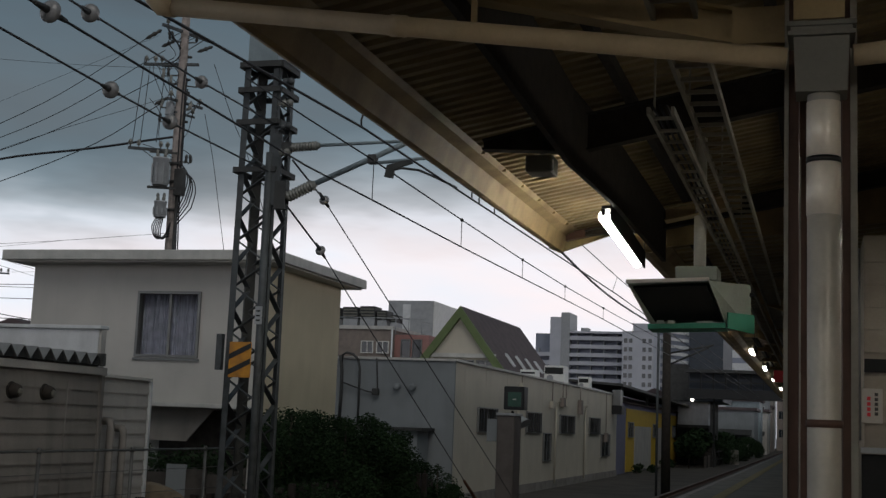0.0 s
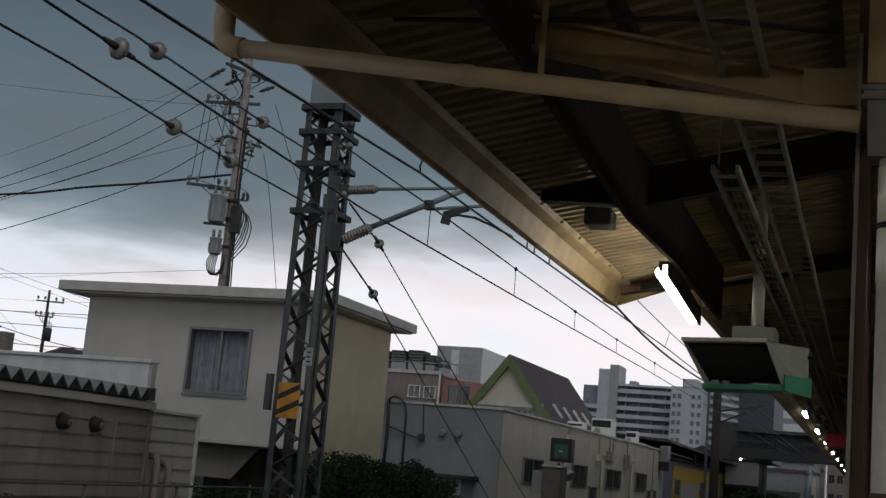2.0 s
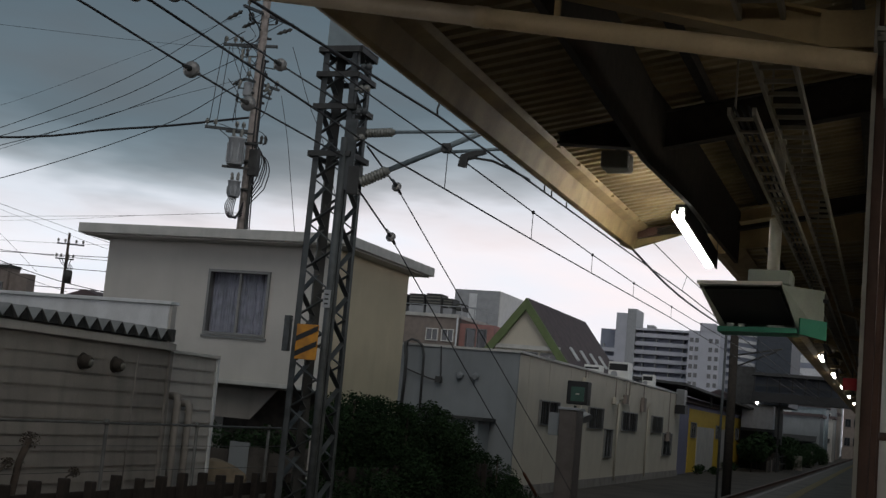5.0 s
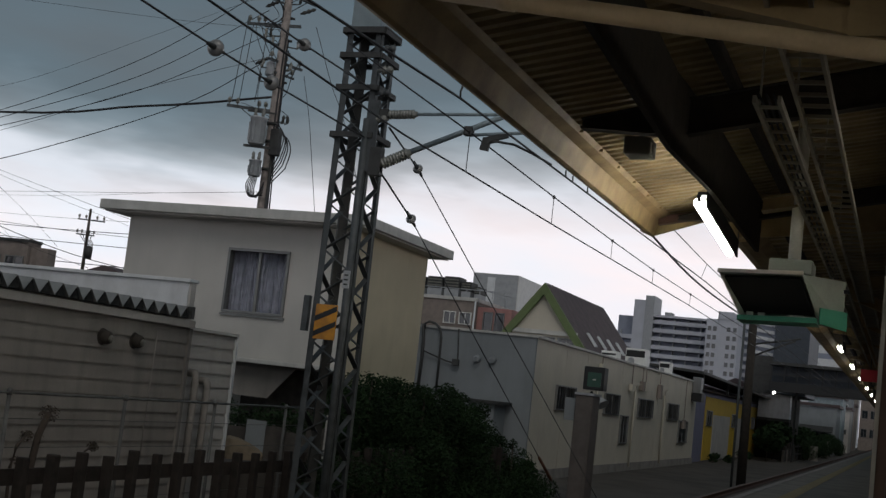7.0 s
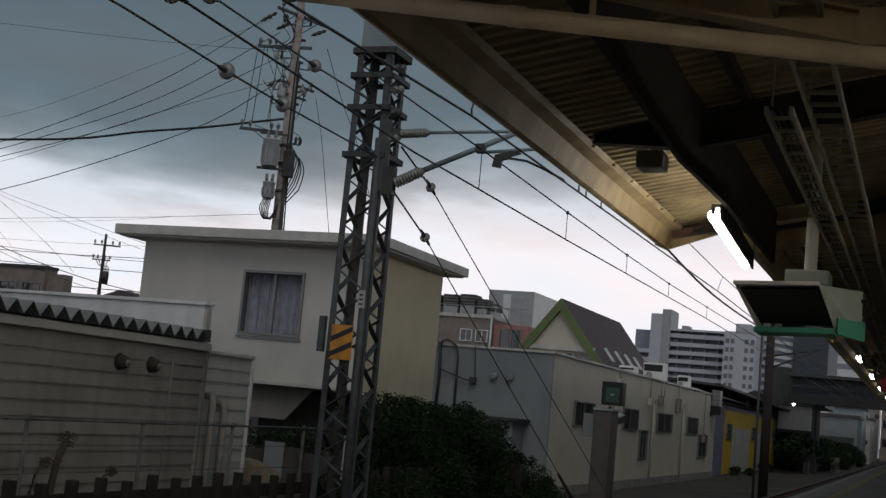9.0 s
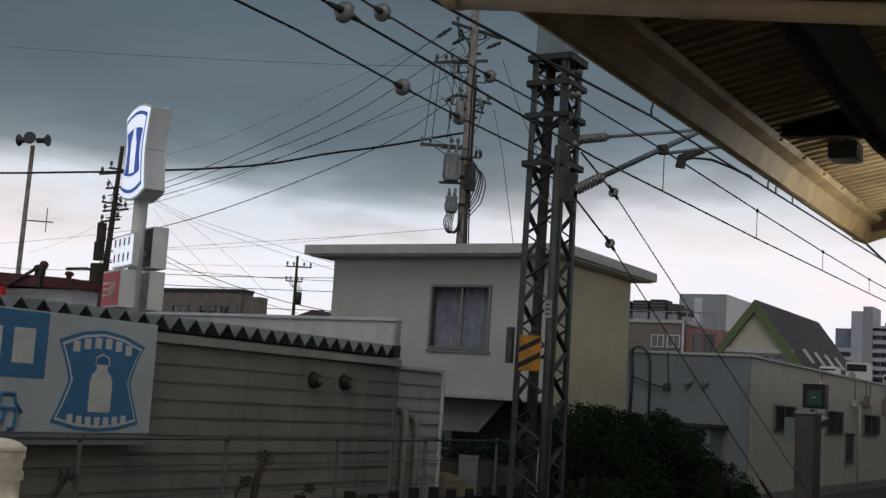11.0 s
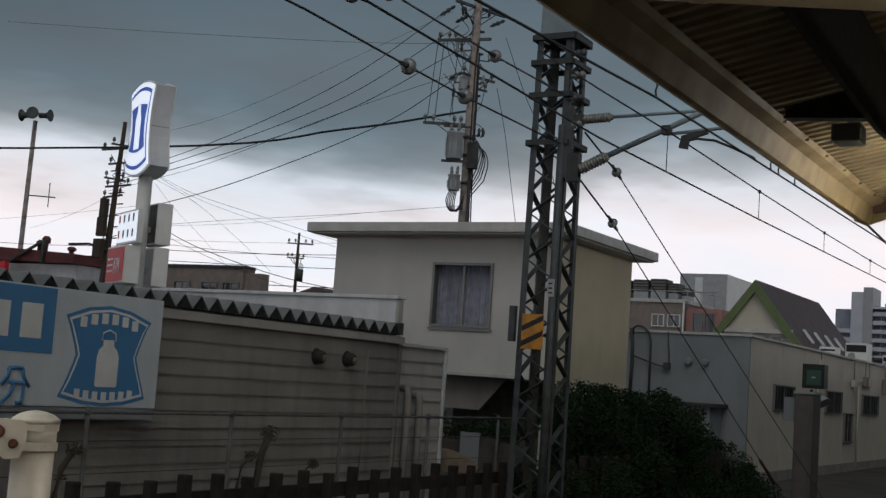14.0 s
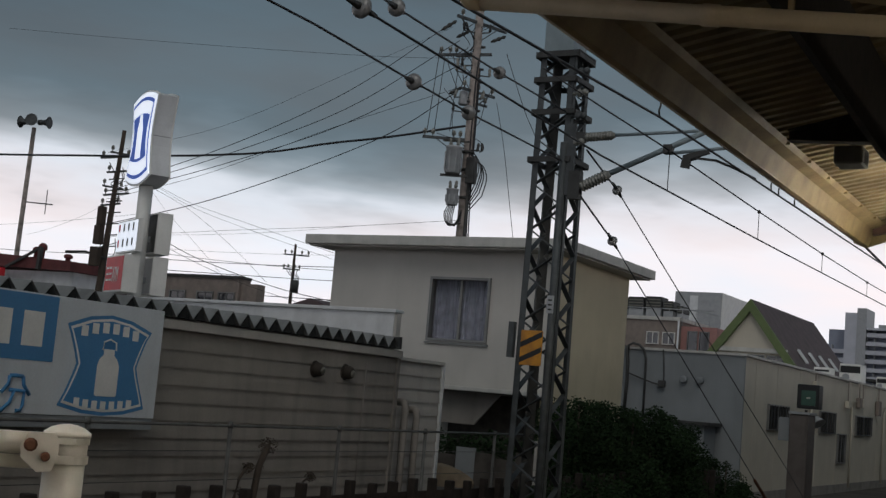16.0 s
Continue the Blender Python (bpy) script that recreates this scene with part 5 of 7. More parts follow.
wf = thing("wire_fence", (-8.6, 12, GZ), "thin galvanised post-and-rail wire fence", "fence")
for k in range(FENCE_N):
    y = FENCE_Y0 + 2.1 * k
    post = part("post", rod(bm_new(), (-8.6, y, GZ), (-8.6, y, 1.07), 0.022, n=10), GALV, wf)
    part("post_cap", turned(bm_new(), (-8.6, y, 1.04), (-8.6, y, 1.11), ((0, 0.03), (0.7, 0.03), (1, 0.015)), 10), GALV, post)
part("rail", rod(bm_new(), (-8.6, 4.5, 1.06), (-8.6, 18.3, 1.07), 0.015, n=8), GALV, wf)
for z in (0.8, 0.5, 0.2, -0.1, -0.4):
    part("strand", rod(bm_new(), (-8.6, 4.5, z), (-8.6, 18.3, z), 0.004, n=5), STEEL_DARK, wf)


def leaf_clump(bm, c, r, n, size, squash=0.8):
    for _ in range(n):
        v = Vector((random.gauss(0, 1), random.gauss(0, 1), random.gauss(0, 1)))
        v.normalize()
        v *= r * random.random() ** 0.4
        p = Vector(c) + Vector((v.x, v.y, v.z * squash))
        s = size * random.uniform(0.6, 1.3)
        a = Vector((random.gauss(0, 1), random.gauss(0, 1), random.gauss(0, 0.6))).normalized()
        b = a.orthogonal().normalized()
        b.rotate(Matrix.Rotation(random.uniform(0, 6.28), 3, a))
        q = [bm.verts.new(p + a * s * i + b * s * 0.45 * j) for i, j in ((-1, 0), (0, -1), (1, 0), (0, 1))]
        bm.faces.new(q)


def bush(name, blobs, label, density=1.0, size=0.07):
    c = blobs[0][0]
    t = thing(name, (c[0], c[1], GZ), label, "bush")
    crown = bm_new()
    for (x, y, z), r in blobs:
        leaf_clump(crown, (x, y, z), r, int(620 * density * r * r / 0.5), size)
    part("crown", crown, LEAF, t)
    for (x, y, z), r in blobs[::3]:
        part("branch", rod(bm_new(), (x, y, GZ), (x, y, z), 0.04, 0.015, 6), BARK_AND_BACKLIT, t)
    return t


random.seed(12)
blobs = []
for k in range(34):
    s = k / 33
    y = 20.0 + 9.8 * s
    top = 1.38 + 0.12 * math.sin(9 * s) + 0.08 * math.sin(27 * s) - max(0, s - 0.42) * 3.0
    blobs.append(((-8.6 + random.uniform(-0.5, 0.5), y, top - 0.45 + random.uniform(-0.12, 0.12)), 0.62 + random.uniform(-0.1, 0.12)))
    blobs.append(((-8.7 + random.uniform(-0.4, 0.7), y, top - 1.15), 0.75))
    blobs.append(((-8.5 + random.uniform(-0.5, 0.5), y + random.uniform(-0.2, 0.2), top + random.uniform(0.0, 0.16)), random.uniform(0.12, 0.24)))
    if top > 0.2:
        blobs.append(((-8.4 + random.uniform(-0.4, 0.5), y + 0.2, -0.6), 0.75))
bush("bush", blobs, "large dense dark green bush beside the mast", 5.0, 0.033)
bush("bush", [((-11.9 + 0.4 * k, 29.5 + random.uniform(-0.3, 0.3), 0.95 + random.uniform(-0.15, 0.3)), 0.45) for k in range(3)], "clipped dark shrub against the house's side wall", 2.0, 0.05)
bush("bush", [((-13.8 + 0.45 * k, 23.8, 0.55 + random.uniform(-0.1, 0.1)), 0.42) for k in range(8)], "low dark hedge below the house", 1.6, 0.05)
bush("bush", [((-7.6 + random.uniform(-0.5, 0.3), 16.6 + 0.45 * k, 0.1 + random.uniform(-0.15, 0.25)), 0.38) for k in range(8)], "dark scrub between the mast and the house", 2.6, 0.035)
vine = thing("dead_weed", (-8.62, 11.2, GZ), "dry weed climbing the wire fence", "plant")
for y, h, r in ((11.38, 0.86, 0.04), (11.05, 0.62, 0.018), (8.45, 0.72, 0.03), (12.25, 0.5, 0.012)):
    part("stem", hose(bm_new(), [(-8.62, y, GZ), (-8.64, y + 0.03, -0.3), (-8.6, y - 0.05, 0.3), (-8.61, y + 0.02, 0.5 * h + 0.2), (-8.62, y + 0.16, h)], r, 6), BARK_AND_BACKLIT, vine)
    lf = bm_new()
    leaf_clump(lf, (-8.62, y + 0.17, h), 0.05 + 1.6 * r, 200, 0.016)
    leaf_clump(lf, (-8.62, y + 0.03, h - 0.25), 0.06, 50, 0.016)
    part("leaves", lf, DRY_LEAF, vine)
scrap = thing("sheet_fence", (-11.4, 19.5, GZ), "grey weathered sheet fence below the house", "fence")
for k in range(7):
    x = -11.6 + 0.38 * k
    part("sheet", boxm(x, x + 0.37, 19.4 + 0.02 * (k % 2), 19.43 + 0.02 * (k % 2), GZ, 0.72 - 0.07 * (k % 3)), (CONCRETE, SCRAP, SCRAP, PANEL_GREY, SCRAP, SCRAP, SCRAP)[k], scrap)
part("post", boxm(-8.96, -8.9, 19.35, 19.41, GZ, 0.95), SIDING_PALE, scrap)
rock = bm_new()
bmesh.ops.create_icosphere(rock, subdivisions=3, radius=0.5, matrix=Matrix.Translation((-10.3, 18.6, 0.1)) @ Matrix.Diagonal((1.3, 0.7, 0.6, 1)))
for v in rock.verts:
    v.co += Vector((0, 0, 1)) * 0.12 * noise.noise(v.co * 2.3) + (v.co - Vector((-10.3, 18.6, 0.1))) * 0.3 * noise.noise(v.co * 3.1)
solid("tarpaulin", rock, TARP, "crumpled tan tarpaulin over a heap of scrap", "tarpaulin")
solid("scrap_bank", prism(bm_new(), [(-12, 17.5, GZ), (-8.2, 17.5, GZ), (-8.2, 17.5, 0.0), (-9.5, 17.5, 0.12), (-12, 17.5, 0.05)], (0, 1.7, 0)), GROUND, "dark earth bank with scrap on it", "bank", kind="structure")

# ---- on and round the low building ----
gb = thing("equipment_cabinet", (-8.2, 34.3, GZ), "tall grey trackside equipment cabinet", "cabinet")
part("body", boxm(-8.22, -7.74, 33.3, 34.1, GZ, 1.85, 0.02), CABINET, gb)
part("cap", boxm(-8.25, -7.71, 33.26, 34.14, 1.852, 1.92, 0.01), GREY_PAINT, gb)
part("door", boxm(-8.17, -7.79, 33.275, 33.298, GZ + 0.2, 1.7), CABINET, gb)
part("side_box", boxm(-8.52, -8.23, 33.4, 33.7, 1.15, 1.75, 0.01), PANEL_GREY, gb)
sg = thing("signal_box_lamp", (-8.3, 34.8, GZ), "black box indicator with a dim green panel on a post", "indicator")
part("post", rod(bm_new(), (-8.2, 35.0, GZ), (-8.2, 35.0, 2.0), 0.04), STEEL_DARK, sg)
ib = part("housing", boxm(-8.42, -7.84, 34.8, 35.3, 2.03, 2.68, 0.02), BLACK, sg)
part("panel", boxm(-8.3, -7.92, 34.785, 34.798, 2.12, 2.52), DIM_GREEN, ib)
part("lamp_bar", boxm(-8.16, -8.06, 34.775, 34.784, 2.3, 2.34), PALE_GREEN, ib)
part("bell", turned(bm_new(), (-8.0, 34.9, 1.9), (-7.8, 34.8, 1.65), ((0, 0.05), (0.5, 0.1), (1, 0.2)), 12), GREY_PAINT, sg)


def ac_unit(x, y, z, w=0.9, h=0.75, d=0.4):
    t = thing("air_conditioner", (x, y, z), "white outdoor air-conditioning unit on a flat roof", "air conditioner", group="roof air conditioners")
    part("body", boxm(x - d / 2, x + d / 2, y - w / 2, y + w / 2, z + 0.06, z + h, 0.02), WHITE, t)
    part("grille", boxm(x - d / 2 + 0.04, x + d / 2 - 0.04, y - w / 2 - 0.012, y - w / 2 - 0.002, z + h * 0.55, z + h - 0.1), BLACK, t)
    part("fan_ring", turned(bm_new(), (x - d * 0.2, y - w / 2 - 0.03, z + h * 0.33), (x - d * 0.2, y - w / 2 - 0.014, z + h * 0.33), ((0, h * 0.18), (1, h * 0.18)), 18), GREY_PAINT, t)
    for s in (-1, 1):
        part("foot", boxm(x + s * d * 0.3 - 0.03, x + s * d * 0.3 + 0.03, y - w / 2, y + w / 2, z, z + 0.058), STEEL_DARK, t)
    return t


for x, y, w, h, d in ((-12.6, 63.0, 1.2, 0.95, 1.0), (-12.3, 69.5, 0.9, 0.7, 0.6), (-12.4, 56.0, 0.9, 0.4, 0.7)):
    ac_unit(x, y, 3.7, w, h, d)
duct = thing("wall_duct", (-11.4, 74.5, 2.6), "steel exhaust duct with a dark fan box on a wall", "duct")
part("duct", boxm(-11.48, -11.0, 74.0, 74.9, 3.0, 3.9, 0.03), ALU, duct)
part("fan_box", boxm(-11.48, -10.9, 73.9, 75.0, 2.5, 3.0), BLACK, duct)
for y in (49.6, 57.2, 64.8):
    pp = thing("wall_pipe", (-11.42, y, GZ), "slim cream pipe running up a panel wall", "pipe", group="wall pipes")
    part("tube", hose(bm_new(), [(-11.4, y, -0.9), (-11.4, y, 2.5), (-11.4, y + 0.3, 2.75), (-11.4, y + 0.8, 2.8)], 0.05, 6), PANEL, pp)
for pts, r in (
    ([(-15.46, 40.36, 3.4), (-15.42, 40.36, 3.74), (-15.28, 40.36, 3.82), (-15.05, 40.36, 3.77), (-14.86, 40.36, 3.6), (-14.79, 40.36, 3.3), (-14.78, 40.36, 2.7), (-14.77, 40.36, 1.4)], 0.042),
    ([(-15.5, 40.36, 3.72), (-15.43, 40.36, 3.2), (-15.41, 40.36, 2.6), (-15.44, 40.36, 1.4)], 0.06),
    ([(-15.4, 40.36, 2.82), (-14.9, 40.36, 2.66), (-14.5, 40.36, 2.54), (-14.24, 40.36, 2.5), (-14.13, 40.36, 2.58), (-14.13, 40.36, 2.8), (-14.2, 40.36, 3.66)], 0.026),
):
    solid("wall_cable", hose(bm_new(), pts, r, 7), STEEL_DARK, "dark cable looped over a grey wall", "cable", group="wall cables")
solid("wall_cable_box", boxm(-14.3, -14.08, 40.28, 40.45, 2.42, 2.64, 0.02), STEEL_DARK, "small dark junction box on a grey wall", "junction box")
for x in (-13.47, -12.92):
    solid("wall_vent", turned(bm_new(), (x, 40.49, 2.74), (x, 40.3, 2.71), ((0, 0.12), (0.6, 0.12), (1, 0.08)), 12), PANEL_GREY, "small round vent hood on a grey wall", "vent", group="wall vents")
for y, z, h in ((58.7, 2.55, 0.42), (59.5, 2.6, 0.36), (63.3, 2.3, 0.7), (56.3, 2.45, 0.3), (71.5, 0.9, 0.5), (50.1, 3.0, 0.3)):
    mb = thing("meter_box", (-11.4, y, z), "small weathered meter box with a conduit on a panel wall", "meter box", group="meter boxes")
    part("box", boxm(-11.47, -11.3, y - 0.3, y + 0.3, z, z + h, 0.02), BROWN_WALL if h > 0.4 else PANEL, mb)
    part("conduit", rod(bm_new(), (-11.4, y, z + h), (-11.4, y, 3.6), 0.025, n=6), BROWN_WALL, mb)
lean = thing("lean_to", (-13.6, 39.8, GZ), "small grey lean-to shed against a panel wall", "shed")
part("body", boxm(-14.8, -12.3, 39.2, 40.42, GZ, 1.3), PANEL_GREY, lean)
part("roof", boxm(-15.0, -12.1, 39.0, 40.46, 1.3, 1.4), STEEL_DARK, lean)

# ---- things on the platform ----
PY = 6.0
dp = thing("drainpipe", (0.06, PY, 0), "cream canopy drainpipe with hopper and metal-wrapped downpipe", "drainpipe")
px0, pz0, px1, pz1 = -3.42, 3.80, -0.1, 3.355
part("cross_pipe", turned(bm_new(), (px0, PY, pz0), (px1, PY, pz1), ((0, 0.052), (0.3995, 0.052), (0.4, 0.058), (0.425, 0.058), (0.4255, 0.052), (1, 0.052)), 16), PIPE, dp, "long sloping cream pipe")
part("elbow", hose(bm_new(), [(px0 + 0.06, PY, pz0 - 0.006), (px0 - 0.02, PY, pz0 + 0.008), (px0 - 0.06, PY, pz0 + 0.05), (px0 - 0.07, PY, pz0 + 0.12), (px0 - 0.07, PY, pz0 + 0.26)], 0.062, 16), PIPE, dp)
part("cross_pipe", rod(bm_new(), (0.2, PY, 3.36), (3.6, PY, 3.62), 0.052, n=16), PIPE, dp)
part("hanger_strap", boxm(-1.66, -1.63, PY - 0.012, PY + 0.012, 3.6, 4.5), CANOPY_PAINT, dp)
for nm, a, za, b, zb in (("hopper", 0.115, 3.17, 0.125, 3.43), ("hopper_rim", 0.15, 3.432, 0.15, 3.455), ("hopper_neck", 0.135, 3.457, 0.14, 3.475), ("hopper_rim", 0.155, 3.477, 0.155, 3.5)):
    hop = bm_new()
    vs = [hop.verts.new((0.056 + s * r, PY + t * r * 0.8, z)) for r, z in ((a, za), (b, zb)) for s, t in ((-1, -1), (1, -1), (1, 1), (-1, 1))]
    for q in ((3, 2, 1, 0), (4, 5, 6, 7), (0, 1, 5, 4), (1, 2, 6, 5), (2, 3, 7, 6), (3, 0, 4, 7)):
        hop.faces.new([vs[i] for i in q])
    part(nm, hop, HOPPER, dp, "grey rainwater hopper box" if nm == "hopper" else "")
part("downpipe", rod(bm_new(), (0.07, PY, 0), (0.066, PY, 3.17), 0.074, n=24), PIPE_METAL, dp, "dull grey metal downpipe")
for z0, z1 in ((2.875, 3.135), (2.60, 2.845)):
    part("metal_wrap", turned(bm_new(), (0.066, PY, z0), (0.066, PY, z1), ((0, 0.0775), (1, 0.0775)), 24), FOIL, dp, "shiny metal sheet wrap")
part("dark_band", turned(bm_new(), (0.066, PY, 2.847), (0.066, PY, 2.873), ((0, 0.079), (1, 0.079)), 24), BLACK, dp)
part("pipe_clip", turned(bm_new(), (0.07, PY, 1.63), (0.07, PY, 1.665), ((0, 0.082), (1, 0.082)), 24), STEEL_BROWN, dp)
part("upper_box", boxm(-0.07, 0.16, PY - 0.08, PY + 0.1, 3.52, 4.8), CANOPY_PAINT, dp)


def strip_lamp(p0, p1, tube, group, shade=1, r=0.06, top=4.4, tall=0.2, low=0.05, cover=0.0):
    """A tube between two points, thickened to its glare's width, with a sheet shade along one side of it and two
    hangers.
    """
    p0, p1 = Vector(p0), Vector(p1)
    d = (p1 - p0).normalized() * 0.05
    t = thing("fluorescent_lamp", (p0 + p1) / 2, "lit white fluorescent strip lamp under the canopy", "lamp", group=group)
    o = Vector((shade * (r + 0.025), 0, 0))
    part("shade", bar(bm_new(), p0 - d + o + Vector((0, 0, tall / 2 - low)), p1 + d + o + Vector((0, 0, tall / 2 - low)), 0.02, tall), STEEL_DARK, t)
    part("housing", bar(bm_new(), p0 - d + o * 0.4 + Vector((0, 0, r + 0.02)), p1 + d + o * 0.4 + Vector((0, 0, r + 0.02)), r * 1.6, 0.03), STEEL_DARK, t)
    # Sheet added over the unseen lamps to keep their light off the ceiling.
    if cover:
        top_ = Vector((0, 0, r + 0.055))
        part("reflector", bar(bm_new(), p0 - d + top_, p1 + d + top_, cover, 0.02), STEEL_DARK, t, "broad sheet baffle added over an unseen lamp")
    # The radius is widened so that the tube's shape carries its glare.
    part("tube", turned(bm_new(), p0, p1, ((0, 0.02), (0.008, r * 0.8), (0.016, r), (0.984, r), (0.992, r * 0.8), (1, 0.02)), 16), tube, t, "glowing tube")
    for p in (p0 - d * 0.3, p1 + d * 0.3):
        part("socket", boxm(p.x - 0.02, p.x + 0.02, p.y - 0.012, p.y + 0.012, p.z, p.z + 0.07), STEEL_DARK, t)
        part("hanger", rod(bm_new(), p + o + Vector((0, 0, 0.06)), (p.x + o.x, p.y, top), 0.006, n=6), STEEL_DARK, t)
    return t


strip_lamp((-2.03, 12.46, 3.705), (-2.15, 15.87, 3.67), TUBE, "canopy lamps", top=4.3)
# Unseen lamps on the seen row's line, placed to light column and post.
for y0, y1 in ((-1.6, 1.65), (-9.4, -6.15)):
    strip_lamp((-2.09, y0, 3.635), (-2.09, y1, 3.635), TUBE, "canopy lamps", -1, tall=0.12, low=0.0, cover=0.5)
# Second row, unseen and added to brighten the column and downpipe.
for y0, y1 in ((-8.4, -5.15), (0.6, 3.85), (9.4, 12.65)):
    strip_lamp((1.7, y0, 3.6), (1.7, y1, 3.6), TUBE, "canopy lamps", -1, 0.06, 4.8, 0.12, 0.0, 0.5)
for k, y in enumerate((29.6, 36.9, 44.4, 52.8, 61, 70, 80)):
    strip_lamp((-1.44, y, 3.50), (-1.44, y + 1.2, 3.50), TUBE_FAR, "canopy lamps", r=0.05, top=4.1)
spk = thing("canopy_speaker", (-2.5, 11.7, 3.98), "small dark box loudspeaker under the canopy", "loudspeaker")
part("body", boxm(-2.64, -2.38, 11.55, 11.85, 3.98, 4.15, 0.02), HOPPER, spk)
part("edge", boxm(-2.378, -2.365, 11.54, 11.56, 3.99, 4.09), WHITE, spk)
part("knob", turned(bm_new(), (-2.44, 11.54, 4.19), (-2.44, 11.5, 4.19), ((0, 0.02), (0.6, 0.02), (1, 0.01)), 10), WHITE, spk)
part("hanger", rod(bm_new(), (-2.5, 11.7, 4.15), (-2.5, 11.7, 4.33), 0.03, n=8), STEEL_DARK, spk)

mon = thing("monitor_box", (-1.2, 12.9, 2.62), "hanging green and cream platform monitor box with a dark hooded front", "monitor")
A, B, C, D = (-1.79, 12.55, 3.035), (-0.99, 12.55, 3.07), (-0.62, 13.2, 3.10), (-1.4, 13.4, 3.06)
E_, F_, G_, H_ = (-1.60, 12.9, 2.655), (-0.855, 12.9, 2.685), (-0.62, 13.2, 2.64), (-1.4, 13.4, 2.62)
bmx = bm_new()
vs = [bmx.verts.new(p) for p in (A, B, C, D, E_, F_, G_, H_)]
for q in ((0, 1, 2, 3), (1, 5, 6, 2), (2, 6, 7, 3), (3, 7, 4, 0), (4, 7, 6, 5)):
    bmx.faces.new([vs[i] for i in q])
shell = part("housing", bmx, PALE_GREEN, mon, "pale green sheet housing")
sol = shell.modifiers.new("thick", "SOLIDIFY")
sol.thickness = 0.012
bk = bm_new()
bk.faces.new([bk.verts.new(p) for p in ((-1.75, 12.63, 3.0), (-1.02, 12.63, 3.03), (-0.89, 12.97, 2.72), (-1.57, 12.97, 2.69))])
scr = part("screen", bk, BLACK, mon, "dark unlit screen")
sol = scr.modifiers.new("thick", "SOLIDIFY")
sol.thickness = 0.02
part("top_lip", prism(bm_new(), [(-1.80, 12.52, 3.035), (-0.99, 12.52, 3.065), (-0.99, 12.52, 3.10), (-1.80, 12.52, 3.07)], (0, 0.08, 0)), CREAM_POST, mon, "cream upper lip")
part("green_sill", prism(bm_new(), [(-1.62, 12.86, 2.61), (-0.85, 12.86, 2.635), (-0.85, 12.86, 2.685), (-1.62, 12.86, 2.66)], (0, 0.5, 0)), GREEN_PAINT, mon, "green lower sill")
part("green_side", prism(bm_new(), [(-0.834, 12.874, 2.63), (-0.594, 13.178, 2.60), (-0.594, 13.178, 2.79), (-0.834, 12.874, 2.79)], (0.012, -0.009, 0)), GREEN_PAINT, mon, "green painted side")
for x in (-1.53, -1.42, -1.13, -1.05):
    part("label_plate", boxm(x, x + 0.07, 12.87, 12.88, 2.665, 2.70), PALE_GREEN, mon)
part("side_knob", boxm(-0.63, -0.58, 13.1, 13.16, 2.98, 3.01), BLACK, mon)
part("top_box", boxm(-1.34, -0.92, 12.75, 13.2, 3.09, 3.24, 0.02), PALE_GREEN, mon)
part("drop_pole", rod(bm_new(), (-1.12, 13.0, 3.24), (-1.12, 13.0, 4.6), 0.062, n=16), PIPE_GREY, mon)
br_ = part("cross_bracket", prism(bm_new(), [(-1.47, 12.96, 3.73), (-0.72, 12.96, 3.885), (-0.72, 12.96, 4.01), (-1.47, 12.96, 3.85)], (0, 0.02, 0)), CANOPY_PAINT, mon, "cream steel channel bracket")
for z in (0.0, 0.13):
    part("bracket_flange", prism(bm_new(), [(-1.47, 12.86, 3.72 + z), (-0.72, 12.86, 3.875 + z), (-0.72, 12.86, 3.887 + z), (-1.47, 12.86, 3.732 + z)], (0, 0.22, 0)), CANOPY_PAINT, br_)

lad = thing("cable_ladder", (-0.73, 20, 3.75), "grey steel cable ladder running along under the canopy", "cable ladder")
for x in (-0.79, -0.57):
    part("side_rail", boxm(x - 0.012, x + 0.012, -6, 60, 3.72, 3.78), LADDER, lad)
for k in range(150):
    y = -5.8 + 0.3 * k
    part("rung", boxm(-0.777, -0.583, y - 0.015, y + 0.015, 3.735, 3.76), LADDER, lad)
for k in range(8):
    part("hanger", rod(bm_new(), (-0.8, 2.5 + 3 * k, 3.75), (-0.8, 2.5 + 3 * k, 4.6), 0.008, n=6), LADDER, lad)
lad2 = thing("cable_ladder", (-0.93, 14, 3.62), "grey steel cable ladder carrying dark cables under the canopy", "cable ladder")
for x in (-1.04, -0.88):
    part("side_rail", boxm(x - 0.012, x + 0.012, 8.2, 40, 3.66, 3.71), LADDER, lad2)
for k in range(60):
    y = 8.4 + 0.36 * k
    part("rung", boxm(-1.028, -0.892, y - 0.015, y + 0.015, 3.67, 3.69), LADDER, lad2)
for k in range(3):
    x = -1.01 + 0.045 * k
    part("cable", hose(bm_new(), [(x, 8.2 + 0.2 * i, 3.71 + 0.012 * math.sin(0.7 * i + k)) for i in range(100)], 0.009, 5), WIRE, lad2)
for k in range(6):
    part("hanger", rod(bm_new(), (-1.05, 8.6 + 3 * k, 3.68), (-1.05, 8.6 + 3 * k, 4.6), 0.008, n=6), LADDER, lad2)
solid("ceiling_cable", hose(bm_new(), [(-2.6, 6.3, 4.05), (-1.9, 6.3, 4.02), (-0.9, 6.3, 4.0), (-0.2, 6.3, 3.9)], 0.014, 6), WIRE, "dark cable slung between canopy beams", "cable")

